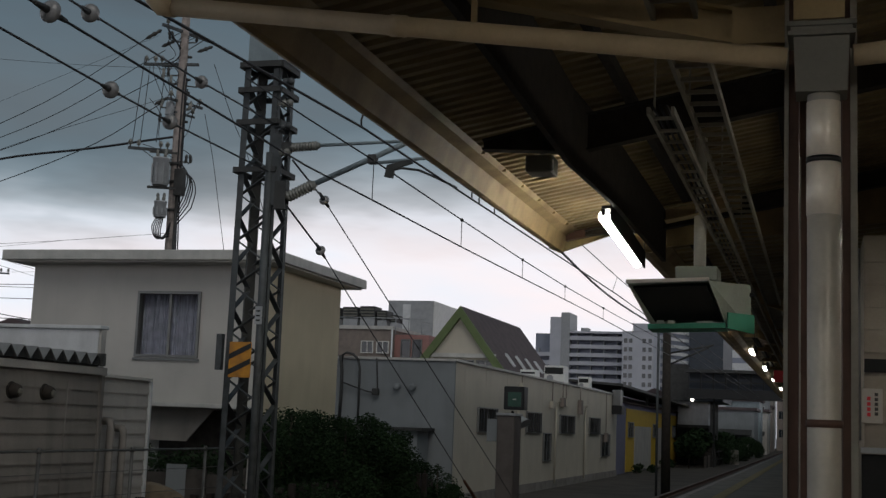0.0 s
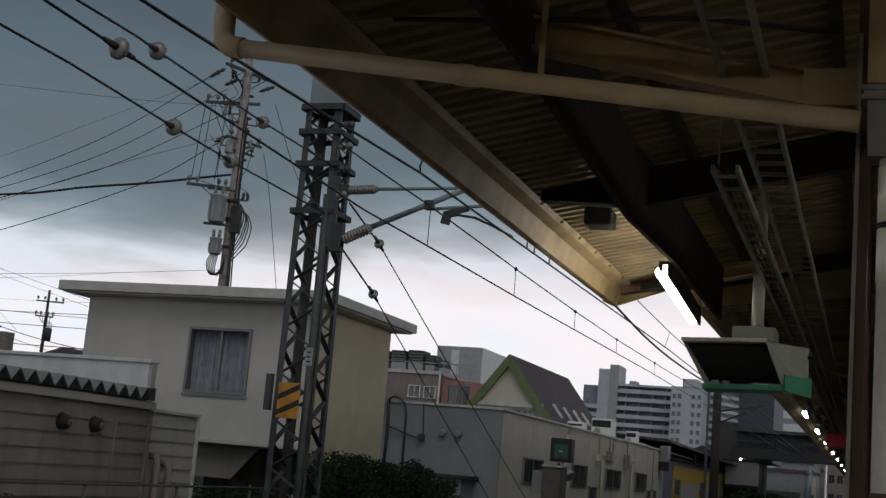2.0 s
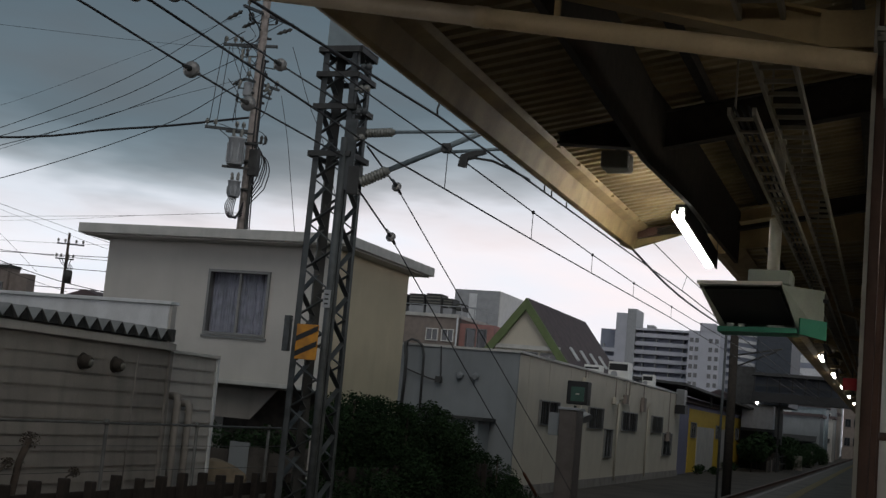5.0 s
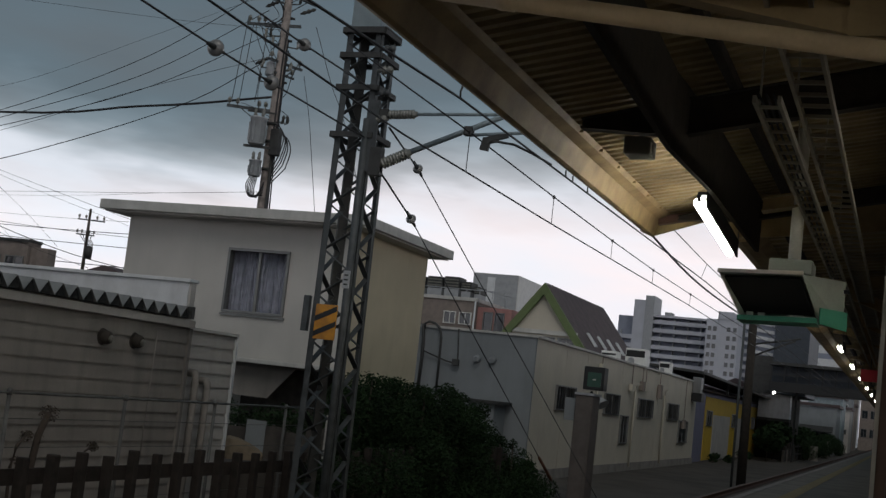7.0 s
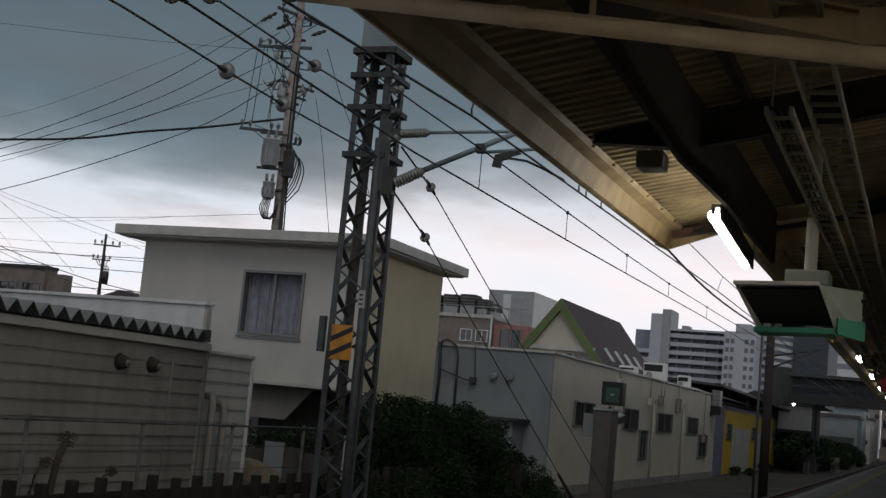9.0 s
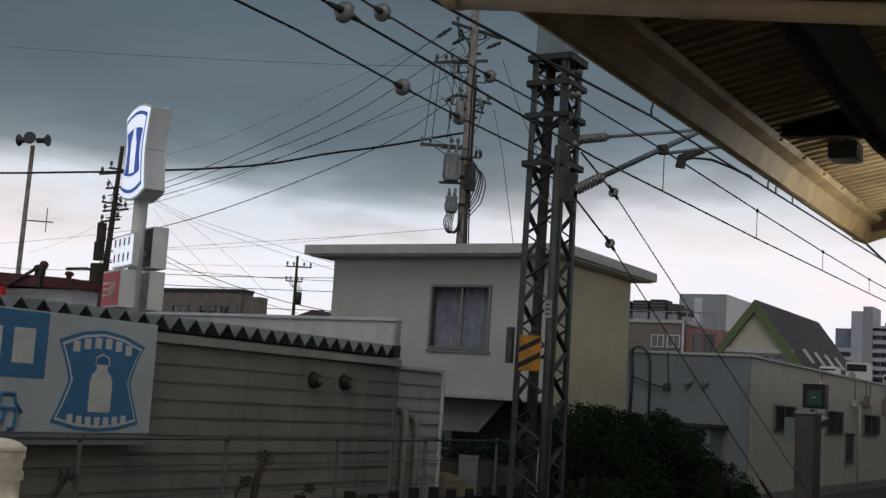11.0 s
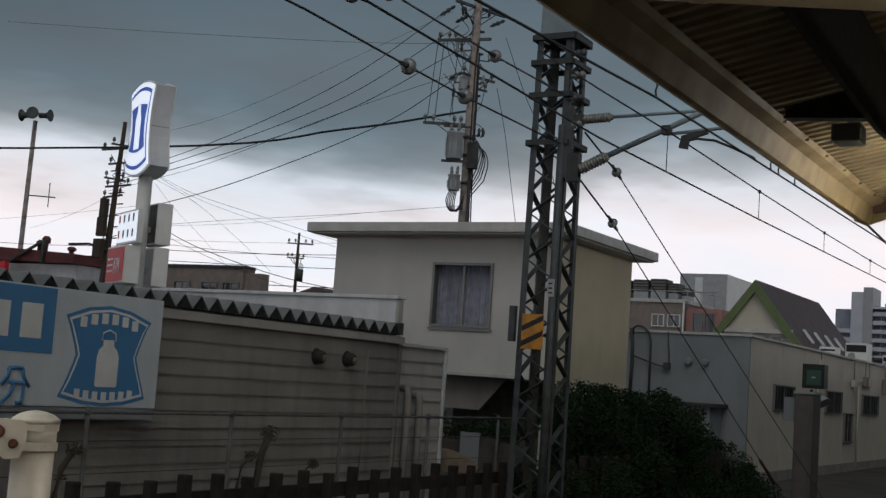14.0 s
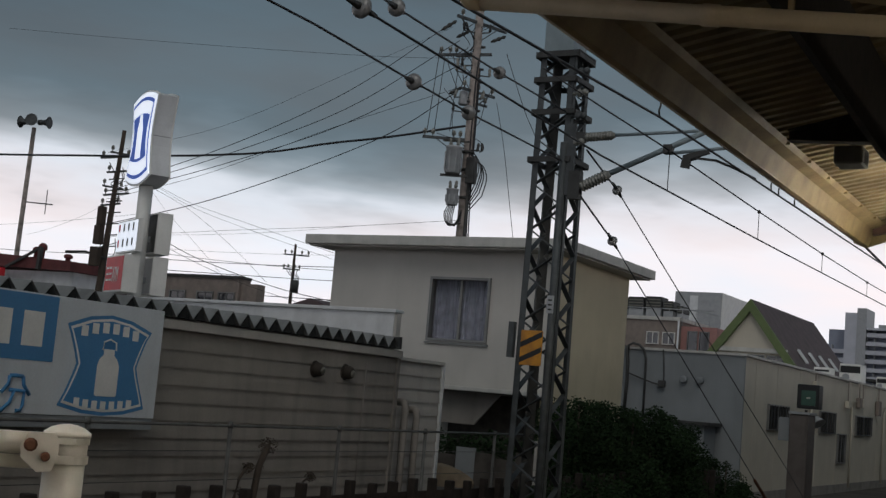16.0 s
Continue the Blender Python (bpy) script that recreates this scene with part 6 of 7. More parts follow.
post = thing("barrier_post", (-1.98, 1.86, 0), "cream enamelled round barrier post with bolted rail clamp", "barrier post")
bx, by = -1.98, 1.86
part("tube", turned(bm_new(), (bx, by, 0), (bx + 0.005, by, 1.405), ((0, 0.041), (1, 0.041)), 28), CREAM_POST, post)
part("cap", turned(bm_new(), (bx + 0.005, by, 1.455), (bx + 0.005, by, 1.480), ((0, 0.047), (0.35, 0.047), (0.4, 0.044), (0.7, 0.034), (0.92, 0.018), (1, 0.004)), 28), CREAM_POST, post)
for z, bh in ((1.441, 0.013), (1.402, 0.016)):
    part("band", turned(bm_new(), (bx + 0.005, by, z), (bx + 0.005, by, z + bh), ((0, 0.046), (1, 0.046)), 28, False), CREAM_POST, post)
    part("strap", prism(bm_new(), [Vector((bx, by, z)) + Vector((0.73, -0.68, 0)) * 0.040 + Vector((-0.68, -0.73, 0)) * a + Vector((0, 0, b)) for a, b in ((-0.02, 0), (0.03, 0), (0.03, bh), (-0.02, bh))], Vector((0.73, -0.68, 0)) * 0.01), CREAM_POST, post)
part("neck", rod(bm_new(), (bx + 0.005, by, 1.40), (bx + 0.005, by, 1.456), 0.0425, n=28), CREAM_POST, post)
rt_ = Vector((-0.68, -0.73, 0))
fw_ = Vector((0.73, -0.68, 0))
pb = Vector((bx, by, 1.432)) + fw_ * 0.04
outline = ((0.012, -0.015), (0.022, -0.044), (0.05, -0.047), (0.082, -0.02), (0.084, 0.0), (0.072, 0.030), (0.022, 0.031), (0.012, 0.018))
clamp = part("clamp", prism(bm_new(), [pb + rt_ * a + Vector((0, 0, b)) for a, b in outline], fw_ * 0.022), CREAM_POST, post, "cream bolted clamp plate")
for s_, z, r in ((0.066, 0.006, 0.0135), (0.036, -0.016, 0.0095)):
    c = pb + rt_ * s_ + fw_ * 0.023 + Vector((0, 0, z))
    part("bolt", turned(bm_new(), c, c + fw_ * 0.014, ((0, r), (0.6, r), (1, r * 0.6)), 10), RUST, clamp, "rusty bolt head")
for dz, rr in ((0.006, 0.0225), (-0.031, 0.0135)):
    part("rail", rod(bm_new(), pb + rt_ * 0.05 - fw_ * 0.02 + Vector((0, 0, dz)), pb + rt_ * 1.3 - fw_ * 0.02 + Vector((0, 0, dz)), rr, n=16), CREAM_POST, post)

kiosk = thing("platform_shelter", (2.0, 15.5, 0), "cream clapboard platform shelter with a dark window band", "shelter")
part("core_wall", boxm(0.5, 3.4, 14.1, 17.5, 0, 3.75), SHELTER_WALL, kiosk)
z = 1.54
while z < 3.5:
    if not 2.24 < z < 2.4:
        part("clapboard", prism(bm_new(), [(0.5, 14.098, z), (0.5, 14.05, z), (0.5, 14.07, z + 0.235), (0.5, 14.098, z + 0.235)], (2.9, 0, 0)), SHELTER_WALL, kiosk)
    z += 0.24
part("corner_trim", rod(bm_new(), (0.455, 14.02, 1.58), (0.452, 14.02, 3.6), 0.012, n=8), ALU, kiosk, "thin shiny metal corner conduit")
part("window_band", boxm(0.5, 3.3, 14.03, 14.05, 2.29, 2.43), DARK, kiosk)
part("lower_panel", boxm(0.47, 3.3, 14.04, 14.094, 0.0, 1.44), DARK, kiosk)
part("ledge", boxm(0.46, 0.72, 13.98, 14.04, 1.45, 1.51), GREY_PAINT, kiosk)
nb = part("notice", boxm(0.47, 0.68, 14.015, 14.03, 1.76, 2.12), NOTICE, kiosk, "off-white notice with red and black writing")
for k in range(4):
    part("writing_bar", boxm(0.525, 0.56, 14.009, 14.014, 1.83 + 0.055 * k, 1.87 + 0.055 * k), RED, nb)
for k in range(5):
    part("writing_bar", boxm(0.60, 0.635, 14.009, 14.014, 1.84 + 0.05 * k, 1.875 + 0.05 * k), STEEL_DARK, nb)
rs = thing("hanging_sign", (-1.1, 40, 3.2), "small red hanging sign under the far canopy", "sign")
part("board", boxm(-1.28, -0.7, 40, 40.08, 3.22, 3.58, 0.01), RED, rs)
part("rod", rod(bm_new(), (-1.0, 40.04, 3.58), (-1.0, 40.04, 4.2), 0.015, n=6), STEEL_DARK, rs)

# ---- the town beyond ----
shop = thing("yellow_shop", (-14, 98, GZ), "low shop with yellow and slate-blue painted walls", "shop")
part("wall", boxm(-18, -11.82, 78, 116, GZ, 3.3), SHOP_BLUE, shop)
part("yellow_front", boxm(-11.818, -11.79, 82, 112.5, -1.05, 3.0), SHOP_YELLOW, shop)
for y0, y1 in ((85.8, 94.5), (98.5, 105.5)):
    part("shutter", boxm(-11.788, -11.76, y0, y1, -1.04, 1.9), SIDING_PALE, shop, "pale roller shutter")
part("roof", prism(bm_new(), [(-18.5, 77.6, 3.3), (-11.4, 77.6, 3.3), (-15, 77.6, 4.3)], (0, 38.8, 0)), ROOF_DARK, shop)
for y in (82.8, 95.6, 108.5):
    window(shop, "window", y, y + 2.2, 1.2, 2.1, -11.79, normal="x", side=1)

cr = thing("sloping_canopy", (-12.5, 84, GZ), "dark sloping canopy roof beside the low building", "canopy")
part("roof", prism(bm_new(), [(-14.5, 76.3, 4.55), (-11.2, 76.3, 4.35), (-11.2, 76.3, 4.2), (-14.5, 76.3, 4.4)], (0.6, 36, -0.4)), STEEL_DARK, cr)
for y in (78, 90, 104):
    part("post", boxm(-11.6, -11.45, y, y + 0.15, 3.3, 4.2), STEEL_DARK, cr)

gh = thing("gabled_house", (-16.3, 64, GZ), "steep-roofed house with moss-green gable trim and skylights", "house")
part("wall", prism(bm_new(), [(-18.6, 58, GZ), (-14.0, 58, GZ), (-14.0, 58, 3.85), (-16.37, 58, 6.9), (-18.6, 58, 3.85)], (0, 12, 0)), PANEL, gh)
for s in (-1, 1):
    e = [(-16.37, 57.7, 7.18), (-16.37 + s * 2.75, 57.7, 3.55), (-16.37 + s * 2.62, 57.7, 3.15), (-16.37, 57.7, 6.62)]
    part("barge_board", prism(bm_new(), e, (0, 0.25, 0)), GREEN_TRIM, gh, "moss-green barge board")
    r = [(-16.37, 57.95, 7.2), (-16.37 + s * 2.8, 57.95, 3.5), (-16.37 + s * 2.8, 57.95, 3.36), (-16.37, 57.95, 7.02)]
    rf = part("roof", prism(bm_new(), r, (0, 12.4, 0)), ROOF_DARK, gh)
for k in range(4):
    y = 60.2 + 2.2 * k
    sl = [(-14.74, y, 5.10), (-14.74, y + 0.4, 5.10), (-14.28, y + 0.4, 4.49), (-14.28, y, 4.49)]
    part("skylight", prism(bm_new(), sl, (0.06, 0, 0.05)), PARAPET, gh, "pale skylight in the roof")
part("collar_beam", boxm(-18.0, -14.6, 57.8, 57.99, 4.75, 4.95), FASCIA, gh)
for x in (-17.6, -16.5, -15.5):
    window(gh, "window", x, x + 0.8, 3.6, 4.6, 58.0)

gh.location += Vector((0.1, 0, -0.07))

pink = thing("pink_building", (-24.5, 74, GZ), "three-storey brown and pink building with rooftop tanks", "building")
part("wall", boxm(-28.5, -23.8, 70, 80, GZ, 6.85), BROWN_WALL, pink)
part("wall", boxm(-23.8, -21.7, 70.6, 80, GZ, 6.6), PINK, pink, "dusty pink wall")
part("cornice", boxm(-28.6, -23.7, 69.9, 80, 6.85, 7.05), FASCIA, pink)
for x in (-25.6, -24.64):
    window(pink, "window", x, x + 0.66, 5.5, 6.12, 70.0, rails=1, frame_mat=WHITE)
for x in (-23.35, -22.65):
    window(pink, "window", x, x + 0.5, 4.6, 6.3, 70.6, rails=0)
part("downpipe", rod(bm_new(), (-23.76, 69.95, GZ), (-23.76, 69.95, 6.85), 0.06, n=8), PARAPET, pink, "white downpipe")
rl = part("roof_rail", rod(bm_new(), (-23.8, 70.1, 7.6), (-21.7, 70.7, 7.3), 0.03, n=6), GREY_PAINT, pink)
for k in range(9):
    x = -28.4 + 0.8 * k
    part("rail_post", rod(bm_new(), (x, 70.05, 7.0 if x < -23.7 else 6.6), (x, 70.05, 7.55), 0.025, n=6), GREY_PAINT, pink)
part("roof_rail", rod(bm_new(), (-28.5, 70.05, 7.55), (-21.8, 70.05, 7.5), 0.03, n=6), GREY_PAINT, pink)
for x0, x1, z1 in ((-28.6, -27.5, 8.2), (-27.3, -26.33, 8.24), (-26.22, -25.25, 8.3), (-25.13, -24.5, 8.06), (-24.3, -23.9, 7.8)):
    tk = thing("roof_cooling_unit", ((x0 + x1) / 2, 71.6, 7.05), "square grey cooling unit with a dark top on a roof", "cooling unit", group="roof cooling units")
    zm = 7.05 + (z1 - 7.05) * 0.42
    part("base", boxm(x0 + 0.03, x1 - 0.03, 71.05, 72.2, 7.056, zm, 0.02), GREY_PAINT, tk)
    part("louvred_top", boxm(x0, x1, 71.0, 72.25, zm, z1, 0.04), STEEL_DARK, tk, "dark louvred top")
    for k in range(3):
        part("slat", boxm(x0 + 0.06, x1 - 0.06, 70.97, 70.998, zm + (z1 - zm) * (0.2 + 0.25 * k), zm + (z1 - zm) * (0.3 + 0.25 * k)), HOPPER, tk)
wb = thing("white_building", (-24, 84, GZ), "pale grey-white box building behind the roofs", "building")
part("wall", boxm(-28.2, -25.0, 82, 92, GZ, 9.75), GREY_PAINT, wb)
part("side_wall", boxm(-24.99, -24.93, 82.05, 92, GZ, 9.74), WHITE, wb)
part("pale_panel", boxm(-27.15, -26.6, 81.95, 81.99, 7.6, 9.5), PARAPET, wb)
for p, q in (((86.4, 8.0), (87.6, 8.75)), ((88.8, 8.0), (87.6, 8.75)), ((87.6, 8.7), (87.6, 9.25)), ((86.5, 9.0), (88.7, 9.0))):
    part("painted_stroke", bar(bm_new(), (-24.92, p[0], p[1]), (-24.92, q[0], q[1]), 0.16, 0.16), BLACK, wb, "black painted mark")

# apartment blocks, far off
ap = thing("apartment_block", (-78, 445, GZ), "pale multi-storey apartment block with long balconies", "apartment building")
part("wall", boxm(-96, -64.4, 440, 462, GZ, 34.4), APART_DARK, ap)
part("stair_tower", boxm(-90.2, -85.5, 436.5, 450, GZ, 40.0), APART, ap)
part("stair_tower", boxm(-86.3, -83.2, 436.2, 450, GZ, 41.6), GREY_PAINT, ap)
part("end_wall", boxm(-64.38, -62.4, 436, 462, GZ, 35.2), APART, ap)
for k in range(12):
    z = 0.2 + 2.9 * k
    x0 = -96.3 if z < 29 else -83.1
    b = part("balcony", boxm(x0, -64.4, 436.6, 439.98, z, z + 1.35), APART, ap)
    for i in range(7):
        x = -94.5 + 4.6 * i
        if x > x0:
            part("divider", boxm(x, x + 0.25, 437.2, 439.98, z + 1.36, z + 2.88), GREY_PAINT, b)
part("roof_edge", boxm(-83.1, -64.2, 436.2, 462, 34.45, 35.2), APART, ap)
part("roof_box", boxm(-80, -77.6, 440, 446, 35.2, 36.6), GREY_PAINT, ap)
ap2 = thing("apartment_tower", (-58, 430, GZ), "pale grey apartment tower with small windows", "apartment building")
part("wall", boxm(-63.2, -52.8, 425, 445, GZ, 34.6), APART, ap2)
part("roof_box", boxm(-59.5, -54.5, 424.6, 445, 34.62, 37.2), APART, ap2)
for i in range(4):
    for k in range(9):
        x = (-62.6, -60.9, -56.4, -54.4)[i]
        window(ap2, "window", x, x + 1.1, 7.5 + 2.9 * k, 8.9 + 2.9 * k, 425.0, rails=0)
ap3 = thing("apartment_block", (-47, 470, GZ), "distant banded apartment block", "apartment building")
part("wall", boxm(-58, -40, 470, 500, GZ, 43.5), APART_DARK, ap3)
for k in range(15):
    part("balcony", boxm(-58.2, -39.8, 467, 469.98, 0.5 + 2.9 * k, 1.9 + 2.9 * k), APART, ap3)
# dark clad block, bridge and pale block over the line
dk = thing("dark_building", (-9.2, 115, GZ), "tall dark blue-grey clad building by the line", "building")
part("wall", boxm(-10.57, -7.75, 110, 122, 4.3, 11.6), BLUE_GREY, dk)
part("lower_wall", boxm(-12.4, -9.0, 113, 122, GZ, 4.3), SCRAP, dk)
part("side_block", boxm(-12.55, -10.59, 110.2, 121, 4.3, 7.4), STEEL_DARK, dk, "lower dark side block")
for k in range(7):
    part("panel_band", boxm(-10.54, -7.78, 109.96, 109.99, 4.35 + 1.04 * k, 5.34 + 1.04 * k), BLUE_GREY, dk)
for k in range(5):
    part("louvre", prism(bm_new(), [(-12.4, 110.6, 7.6 + 0.62 * k), (-10.7, 110.6, 7.42 + 0.62 * k), (-10.7, 110.6, 7.68 + 0.62 * k), (-12.4, 110.6, 7.86 + 0.62 * k)], (0, 0.1, 0)), PARAPET, dk, "pale stair balustrade")
part("stair_wall", boxm(-12.4, -10.6, 110.8, 121, 7.4, 10.6), APART_DARK, dk)
lmp = solid("wall_lamp", turned(bm_new(), (-10.28, 109.9, 4.28), (-10.28, 109.9, 4.5), ((0, 0.04), (0.3, 0.11), (0.8, 0.11), (1, 0.04)), 12), TUBE_FAR, "small lit white lamp under a dark building", "lamp")
pale = thing("pale_building", (-16, 305, GZ), "tall pale blue-white building far beyond the line", "building")
part("wall", boxm(-24, -9.6, 300, 312, GZ, 24.5), PARAPET, pale)
part("roof_edge", boxm(-24.2, -9.4, 299.8, 312, 24.5, 25.1), GREY_PAINT, pale)
for k in range(7):
    part("window_band", boxm(-23, -10.6, 299.9, 299.99, 3.0 + 3.0 * k, 4.2 + 3.0 * k), APART_DARK, pale)
br = thing("footbridge", (-5, 107, GZ), "dark covered footbridge crossing the railway", "footbridge")
part("deck", boxm(-10.4, -2.2, 106.2, 108.2, 4.45, 5.2), BLACK, br)
part("roof", boxm(-10.5, -2.1, 106, 108.4, 6.55, 6.8), STEEL_DARK, br)
part("back_panel", boxm(-10.4, -2.2, 108.0, 108.1, 5.2, 6.55), BLUE_GREY, br)
for k in range(9):
    x = -10.3 + 1.0 * k
    part("post", boxm(x, x + 0.1, 106.25, 106.37, 5.2, 6.55), BLACK, br)
part("hand_rail", boxm(-10.4, -2.2, 106.27, 106.33, 5.75, 5.85), STEEL_DARK, br)
part("leg", boxm(-8.3, -8.15, 106.9, 107.1, GZ, 4.45), DARK, br)
wh = thing("line_side_house", (-10.7, 112, GZ), "low pale building with a dark opening under the bridge", "house")
part("wall", boxm(-11.6, -9.0, 111.0, 112.8, 2.3, 4.28), PARAPET, wh)
# Solid near-black block in place of the shade inside the carport.
part("opening", boxm(-11.6, -9.0, 111.4, 112.8, GZ, 2.3), DARK, wh, "dark block for a shaded carport opening")
part("beam", boxm(-11.65, -8.95, 110.95, 111.35, 2.05, 2.3), STEEL_DARK, wh)
fp = thing("catenary_pole", (-6.14, 54.6, GZ), "dark slim steel catenary pole with brackets", "catenary pole")
part("shaft", rod(bm_new(), (-6.14, 54.6, GZ), (-6.18, 54.6, 6.0), 0.2, 0.17, 12), RUST_AND_SHADE, fp)
part("arm", rod(bm_new(), (-6.14, 54.6, 4.9), (-4.2, 54.6, 5.3), 0.04), STEEL_DARK, fp)
part("arm", rod(bm_new(), (-6.14, 54.6, 4.4), (-4.4, 54.6, 5.2), 0.04), STEEL_DARK, fp)
fp2 = thing("catenary_pole", (-6.22, 52, GZ), "thin galvanised signal conduit pole", "pole")
part("shaft", rod(bm_new(), (-6.22, 52, GZ), (-6.22, 52, 5.6), 0.05), STEEL, fp2)
# line-side clutter towards the vanishing point
random.seed(7)
for k in range(12):
    y = 119 + 11 * k
    x = -11.6 - random.uniform(0, 1.5) + 0.012 * (y - 119) * random.uniform(0.5, 1.5)
    h = random.uniform(2.6, 5.2)
    d = random.uniform(7, 10)
    m = random.choice((PANEL_GREY, BROWN_WALL, BROWN_WALL, APART_DARK, BLUE_GREY, STEEL_BLUE))
    t = thing("line_side_house", (x - 2, y + d / 2, GZ), "small house beside the distant line", "house", group="line-side houses")
    part("wall", boxm(x - 5, x, y, y + d, GZ, h), m, t)
    part("roof", prism(bm_new(), [(x - 5.4, y - 0.3, h), (x + 0.4, y - 0.3, h), (x - 2.5, y - 0.3, h + 1.3)], (0, d + 0.6, 0)), random.choice((ROOF_DARK, ROOF_METAL, STEEL_DARK)), t)
    for i in range(2):
        window(t, "window", y + 1 + 3.5 * i, y + 2.6 + 3.5 * i, 0.6, 1.8, x, normal="x", side=1, frame_mat=WHITE)
lf = thing("line_side_fence", (-8.3, 110, GZ), "dark steel line-side fence", "fence")
for k in range(22):
    y = 110 + 4 * k
    part("post", boxm(-8.38, -8.24, y, y + 0.14, GZ, 0.35), STEEL_DARK, lf)
part("rail", boxm(-8.34, -8.28, 110, 196, 0.05, 0.2), STEEL_DARK, lf)
part("rail", boxm(-8.34, -8.28, 110, 196, -0.6, -0.45), STEEL_DARK, lf)
bush("bush", [((-9.8 + random.uniform(-0.7, 0.7), 100 + 2.6 * k, 0.3 + random.uniform(-0.3, 0.8)), 1.2) for k in range(16)], "dark shrubs beside the distant line", 0.35, 0.2)

for k, (y, x, r) in enumerate(((82, -10.9, 0.35), (95, -10.8, 0.4), (118, -8.6, 1.1), (126, -8.4, 1.2), (136, -8.3, 1.3), (148, -8.2, 1.4), (160, -8.0, 1.5))):
    bush("bush", [((x + random.uniform(-0.5, 0.5), y + 1.5 * i, GZ + r * random.uniform(0.5, 1.1)), r) for i in range(4)], "rough dark weeds and shrubs beside the track", 0.9, 0.09)
tf = thing("timber_screen", (-8.7, 118, GZ), "row of rough dark timber boards beside the track", "fence")
for k in range(26):
    y = 104 + 1.3 * k
    part("board", boxm(-8.8 + random.uniform(-0.15, 0.15), -8.6, y, y + 1.22, GZ, 0.2 + random.uniform(-0.5, 0.3)), (SCRAP, RUST_AND_SHADE, BROWN_WALL)[k % 3], tf)
lw = thing("line_side_wall", (-10.2, 100, GZ), "low weathered concrete wall beside the track", "wall")
for k in range(20):
    y = 112 + 3.0 * k
    part("panel", boxm(-10.3, -10.2, y + 0.02, y + 2.98, GZ, GZ + 0.9), CONCRETE, lw)
for k, (y, h) in enumerate(((121, 1.3), (139, 1.8))):
    eb = thing("relay_box", (-7.4, y, GZ), "grey steel relay box on a plinth beside the track", "relay box", group="relay boxes")
    part("body", boxm(-7.8, -7.1, y, y + 0.8, GZ + 0.2, GZ + h, 0.02), HOPPER, eb)
    part("plinth", boxm(-7.85, -7.05, y - 0.05, y + 0.85, GZ, GZ + 0.2), CONCRETE, eb)
    part("door", boxm(-7.75, -7.15, y - 0.02, y - 0.002, GZ + 0.3, GZ + h - 0.1), HOPPER, eb)
# Block added to hide bright sky gaps beyond the platform.
fs = thing("far_closing_block", (0, 262, GZ), "dark windowed block added to close the platform's far end", "building")
part("wall", boxm(-8, 8, 262, 270, GZ, 13.5), BROWN_WALL, fs)
part("roof_edge", boxm(-8.3, 8.3, 261.6, 270, 13.5, 13.9), STEEL_DARK, fs)
for k in range(5):
    for i in range(3):
        window(fs, "window", -7.6 + 1.6 * k, -6.6 + 1.6 * k, 1.5 + 3.6 * i, 3.0 + 3.6 * i, 262.0)
for k, (y, x, h, m) in enumerate(((160, -7.5, 4.6, PANEL_GREY), (178, -7.7, 6.2, STEEL_BLUE), (196, -7.4, 5.2, SIDING_PALE), (214, -7.9, 7.6, PANEL_GREY), (232, -8.0, 6.6, BROWN_WALL), (246, -8.2, 8.8, SIDING))):
    t = thing("line_side_house", (x - 2.2, y + 5, GZ), "narrow pale house close beside the distant line", "house", group="narrow line-side houses")
    part("wall", boxm(x - 4.4, x, y, y + 10, GZ, h), m, t)
    part("roof", boxm(x - 4.7, x + 0.3, y - 0.3, y + 10.3, h, h + 0.35), ROOF_DARK, t)
    part("awning", prism(bm_new(), [(x - 4.2, y - 1.2, 1.6), (x - 0.3, y - 1.2, 1.6), (x - 0.3, y, 2.2), (x - 4.2, y, 2.2)], (0, 0, 0.08)), STEEL_DARK, t)
    for i in range(2):
        for q in range(int((h - 0.4) / 2.4)):
            window(t, "window", x - 3.8 + 2.0 * i, x - 2.6 + 2.0 * i, 0.0 + 2.5 * q, 1.3 + 2.5 * q, y, frame_mat=WHITE)
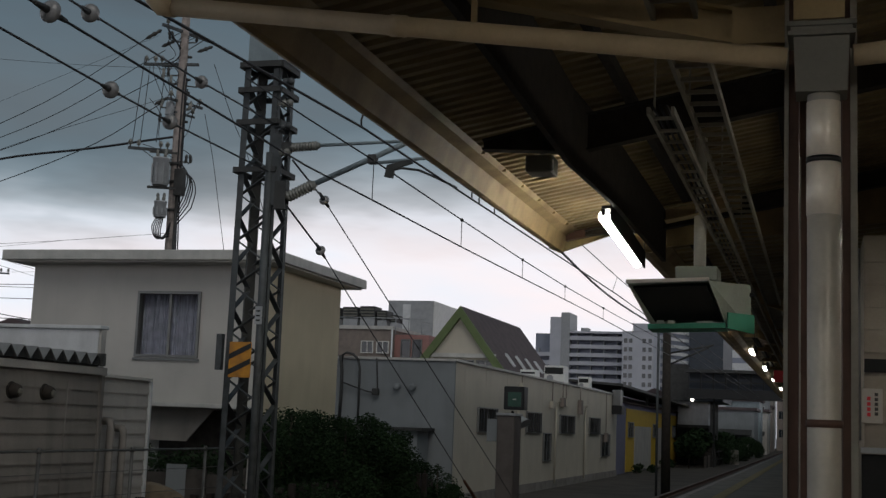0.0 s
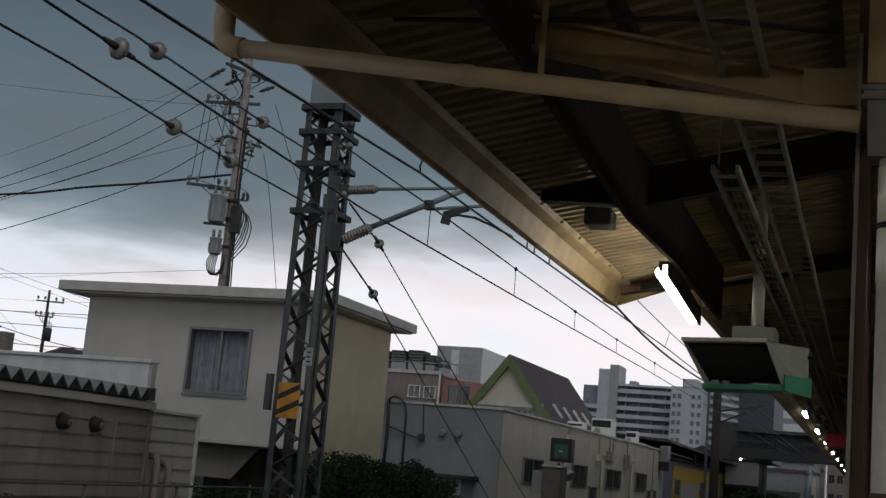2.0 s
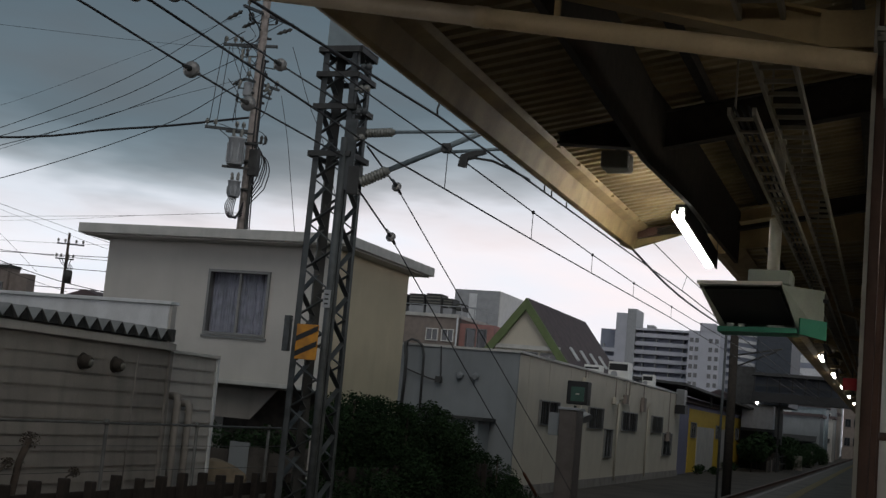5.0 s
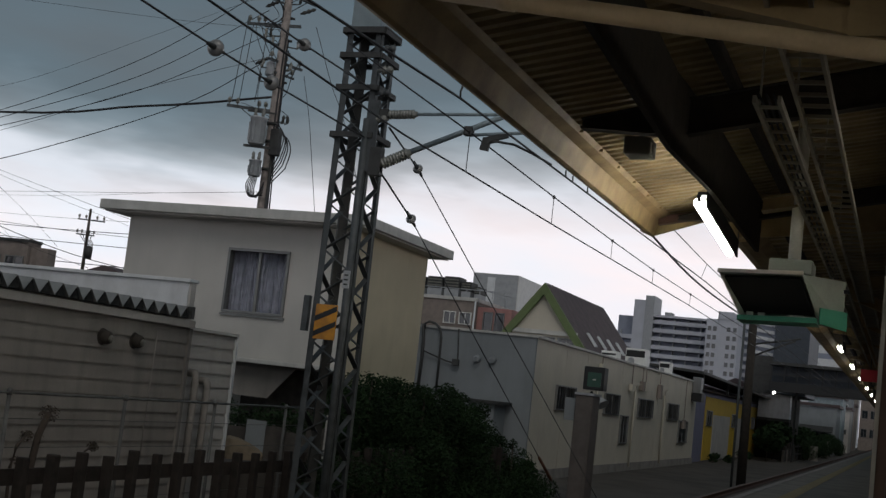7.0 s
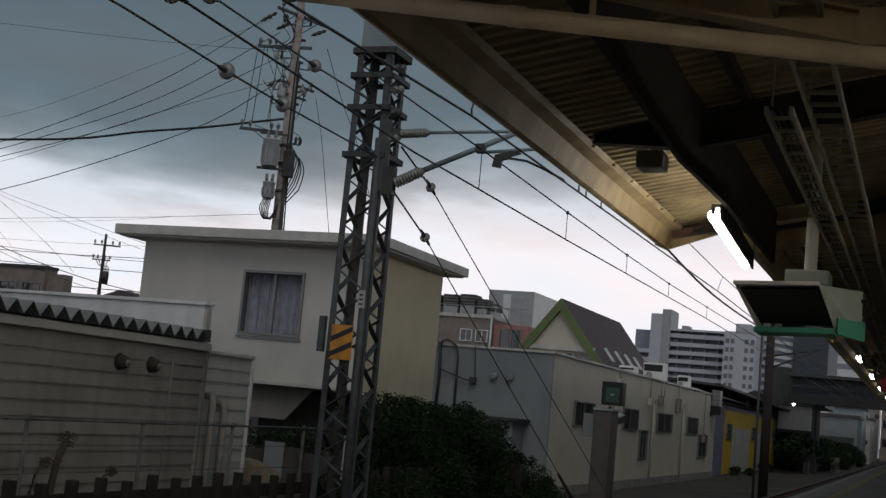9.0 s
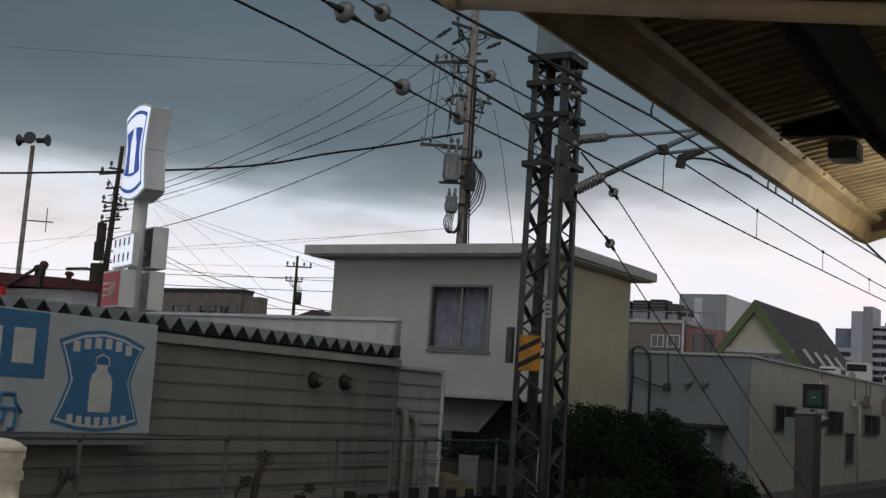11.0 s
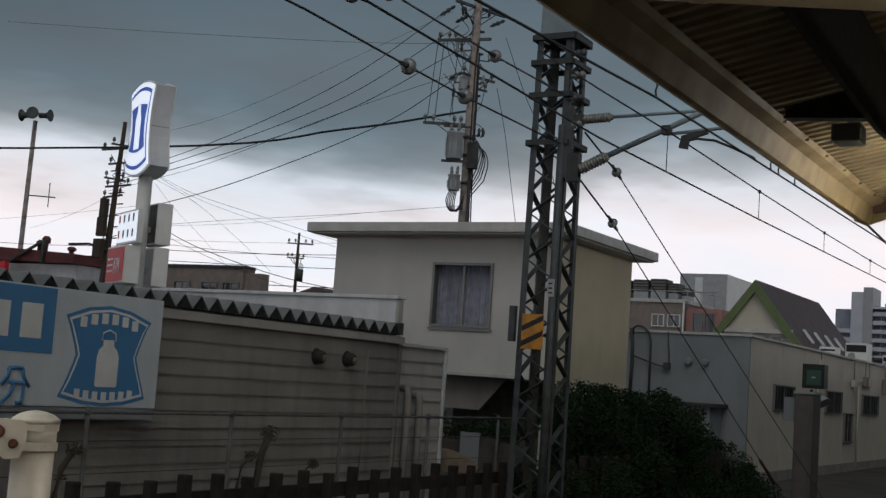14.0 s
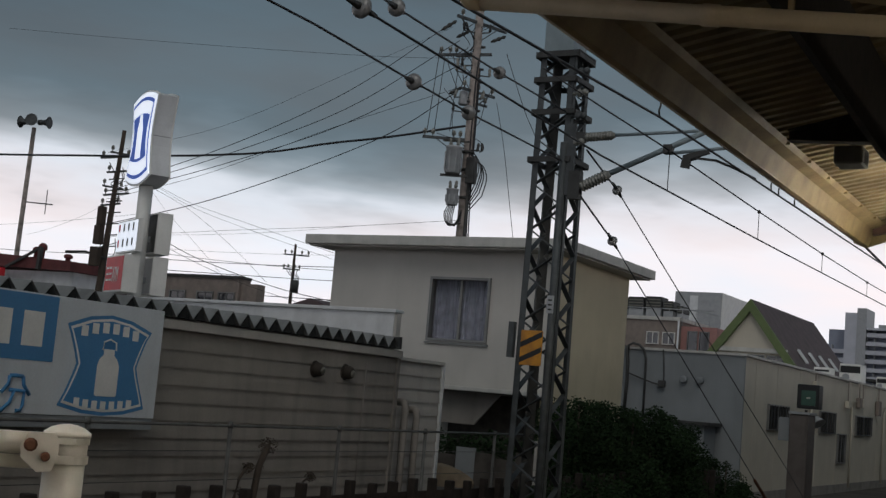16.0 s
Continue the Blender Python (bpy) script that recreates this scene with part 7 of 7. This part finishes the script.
# left-hand town
rb = thing("red_roofed_shop", (-40, 38, GZ), "low shop with a dark red roof edge", "shop")
part("wall", boxm(-50, -35.6, 34.8, 36.6, GZ, 4.9), PARAPET, rb)
part("roof_edge", prism(bm_new(), [(-50.3, 34.4, 5.3), (-35.4, 34.4, 4.9), (-35.4, 34.4, 5.27), (-50.3, 34.4, 6.1)], (0, 2.4, 0)), ROOF_RED, rb)
part("red_sign", boxm(-46, -37.9, 33.4, 33.6, 4.2, 4.85), RED, rb, "red shop sign board")
part("sign_leg", boxm(-44, -43.8, 33.6, 33.8, GZ, 4.2), STEEL_DARK, rb)
part("stay", bar(bm_new(), (-38.7, 34.3, 4.95), (-36.9, 34.3, 5.75), 0.09, 0.09), STEEL_DARK, rb)
part("stay_post", bar(bm_new(), (-36.95, 34.3, 4.9), (-36.9, 34.3, 5.75), 0.14, 0.14), STEEL_DARK, rb)
for x, h in ((-37.9, 0.75), (-37.6, 0.9), (-36.2, 0.5)):
    part("roof_vent", turned(bm_new(), (x, 35.0, 5.0), (x + 0.05, 35.0, 5.1 + h), ((0, 0.1), (0.7, 0.1), (0.75, 0.17), (0.9, 0.17), (1, 0.08)), 10), ROOF_RED, rb)
bw = thing("brown_building", (-38, 50, GZ), "flat-roofed brown-grey building in the town", "building")
part("wall", boxm(-43.5, -37.8, 47.5, 48.4, GZ, 6.1), BROWN_WALL, bw)
part("roof_edge", boxm(-43.6, -37.75, 47.4, 48.4, 6.1, 6.24), STEEL_DARK, bw)
part("step", boxm(-37.8, -36.85, 47.7, 48.3, GZ, 5.9), BROWN_WALL, bw)
for x in (-41.9, -40.2, -38.9):
    window(bw, "window", x, x + 0.9, 4.6, 5.4, 47.5)
for x, y, h, w_ in ((-55, 60, 6.2, 8), (-48, 72, 6.5, 9), (-46.5, 66, 6.5, 5), (-38, 80, 6.6, 8)):
    fb = thing("far_house", (x, y, GZ), "distant low town house", "house", group="far houses")
    part("wall", boxm(x - w_ / 2, x + w_ / 2, y, y + 6, GZ, h - 0.6), BROWN_WALL, fb)
    part("roof", prism(bm_new(), [(x - w_ / 2 - 0.4, y - 0.3, h - 0.6), (x + w_ / 2 + 0.4, y - 0.3, h - 0.6), (x, y - 0.3, h + 0.3)], (0, 6.6, 0)), ROOF_DARK, fb)
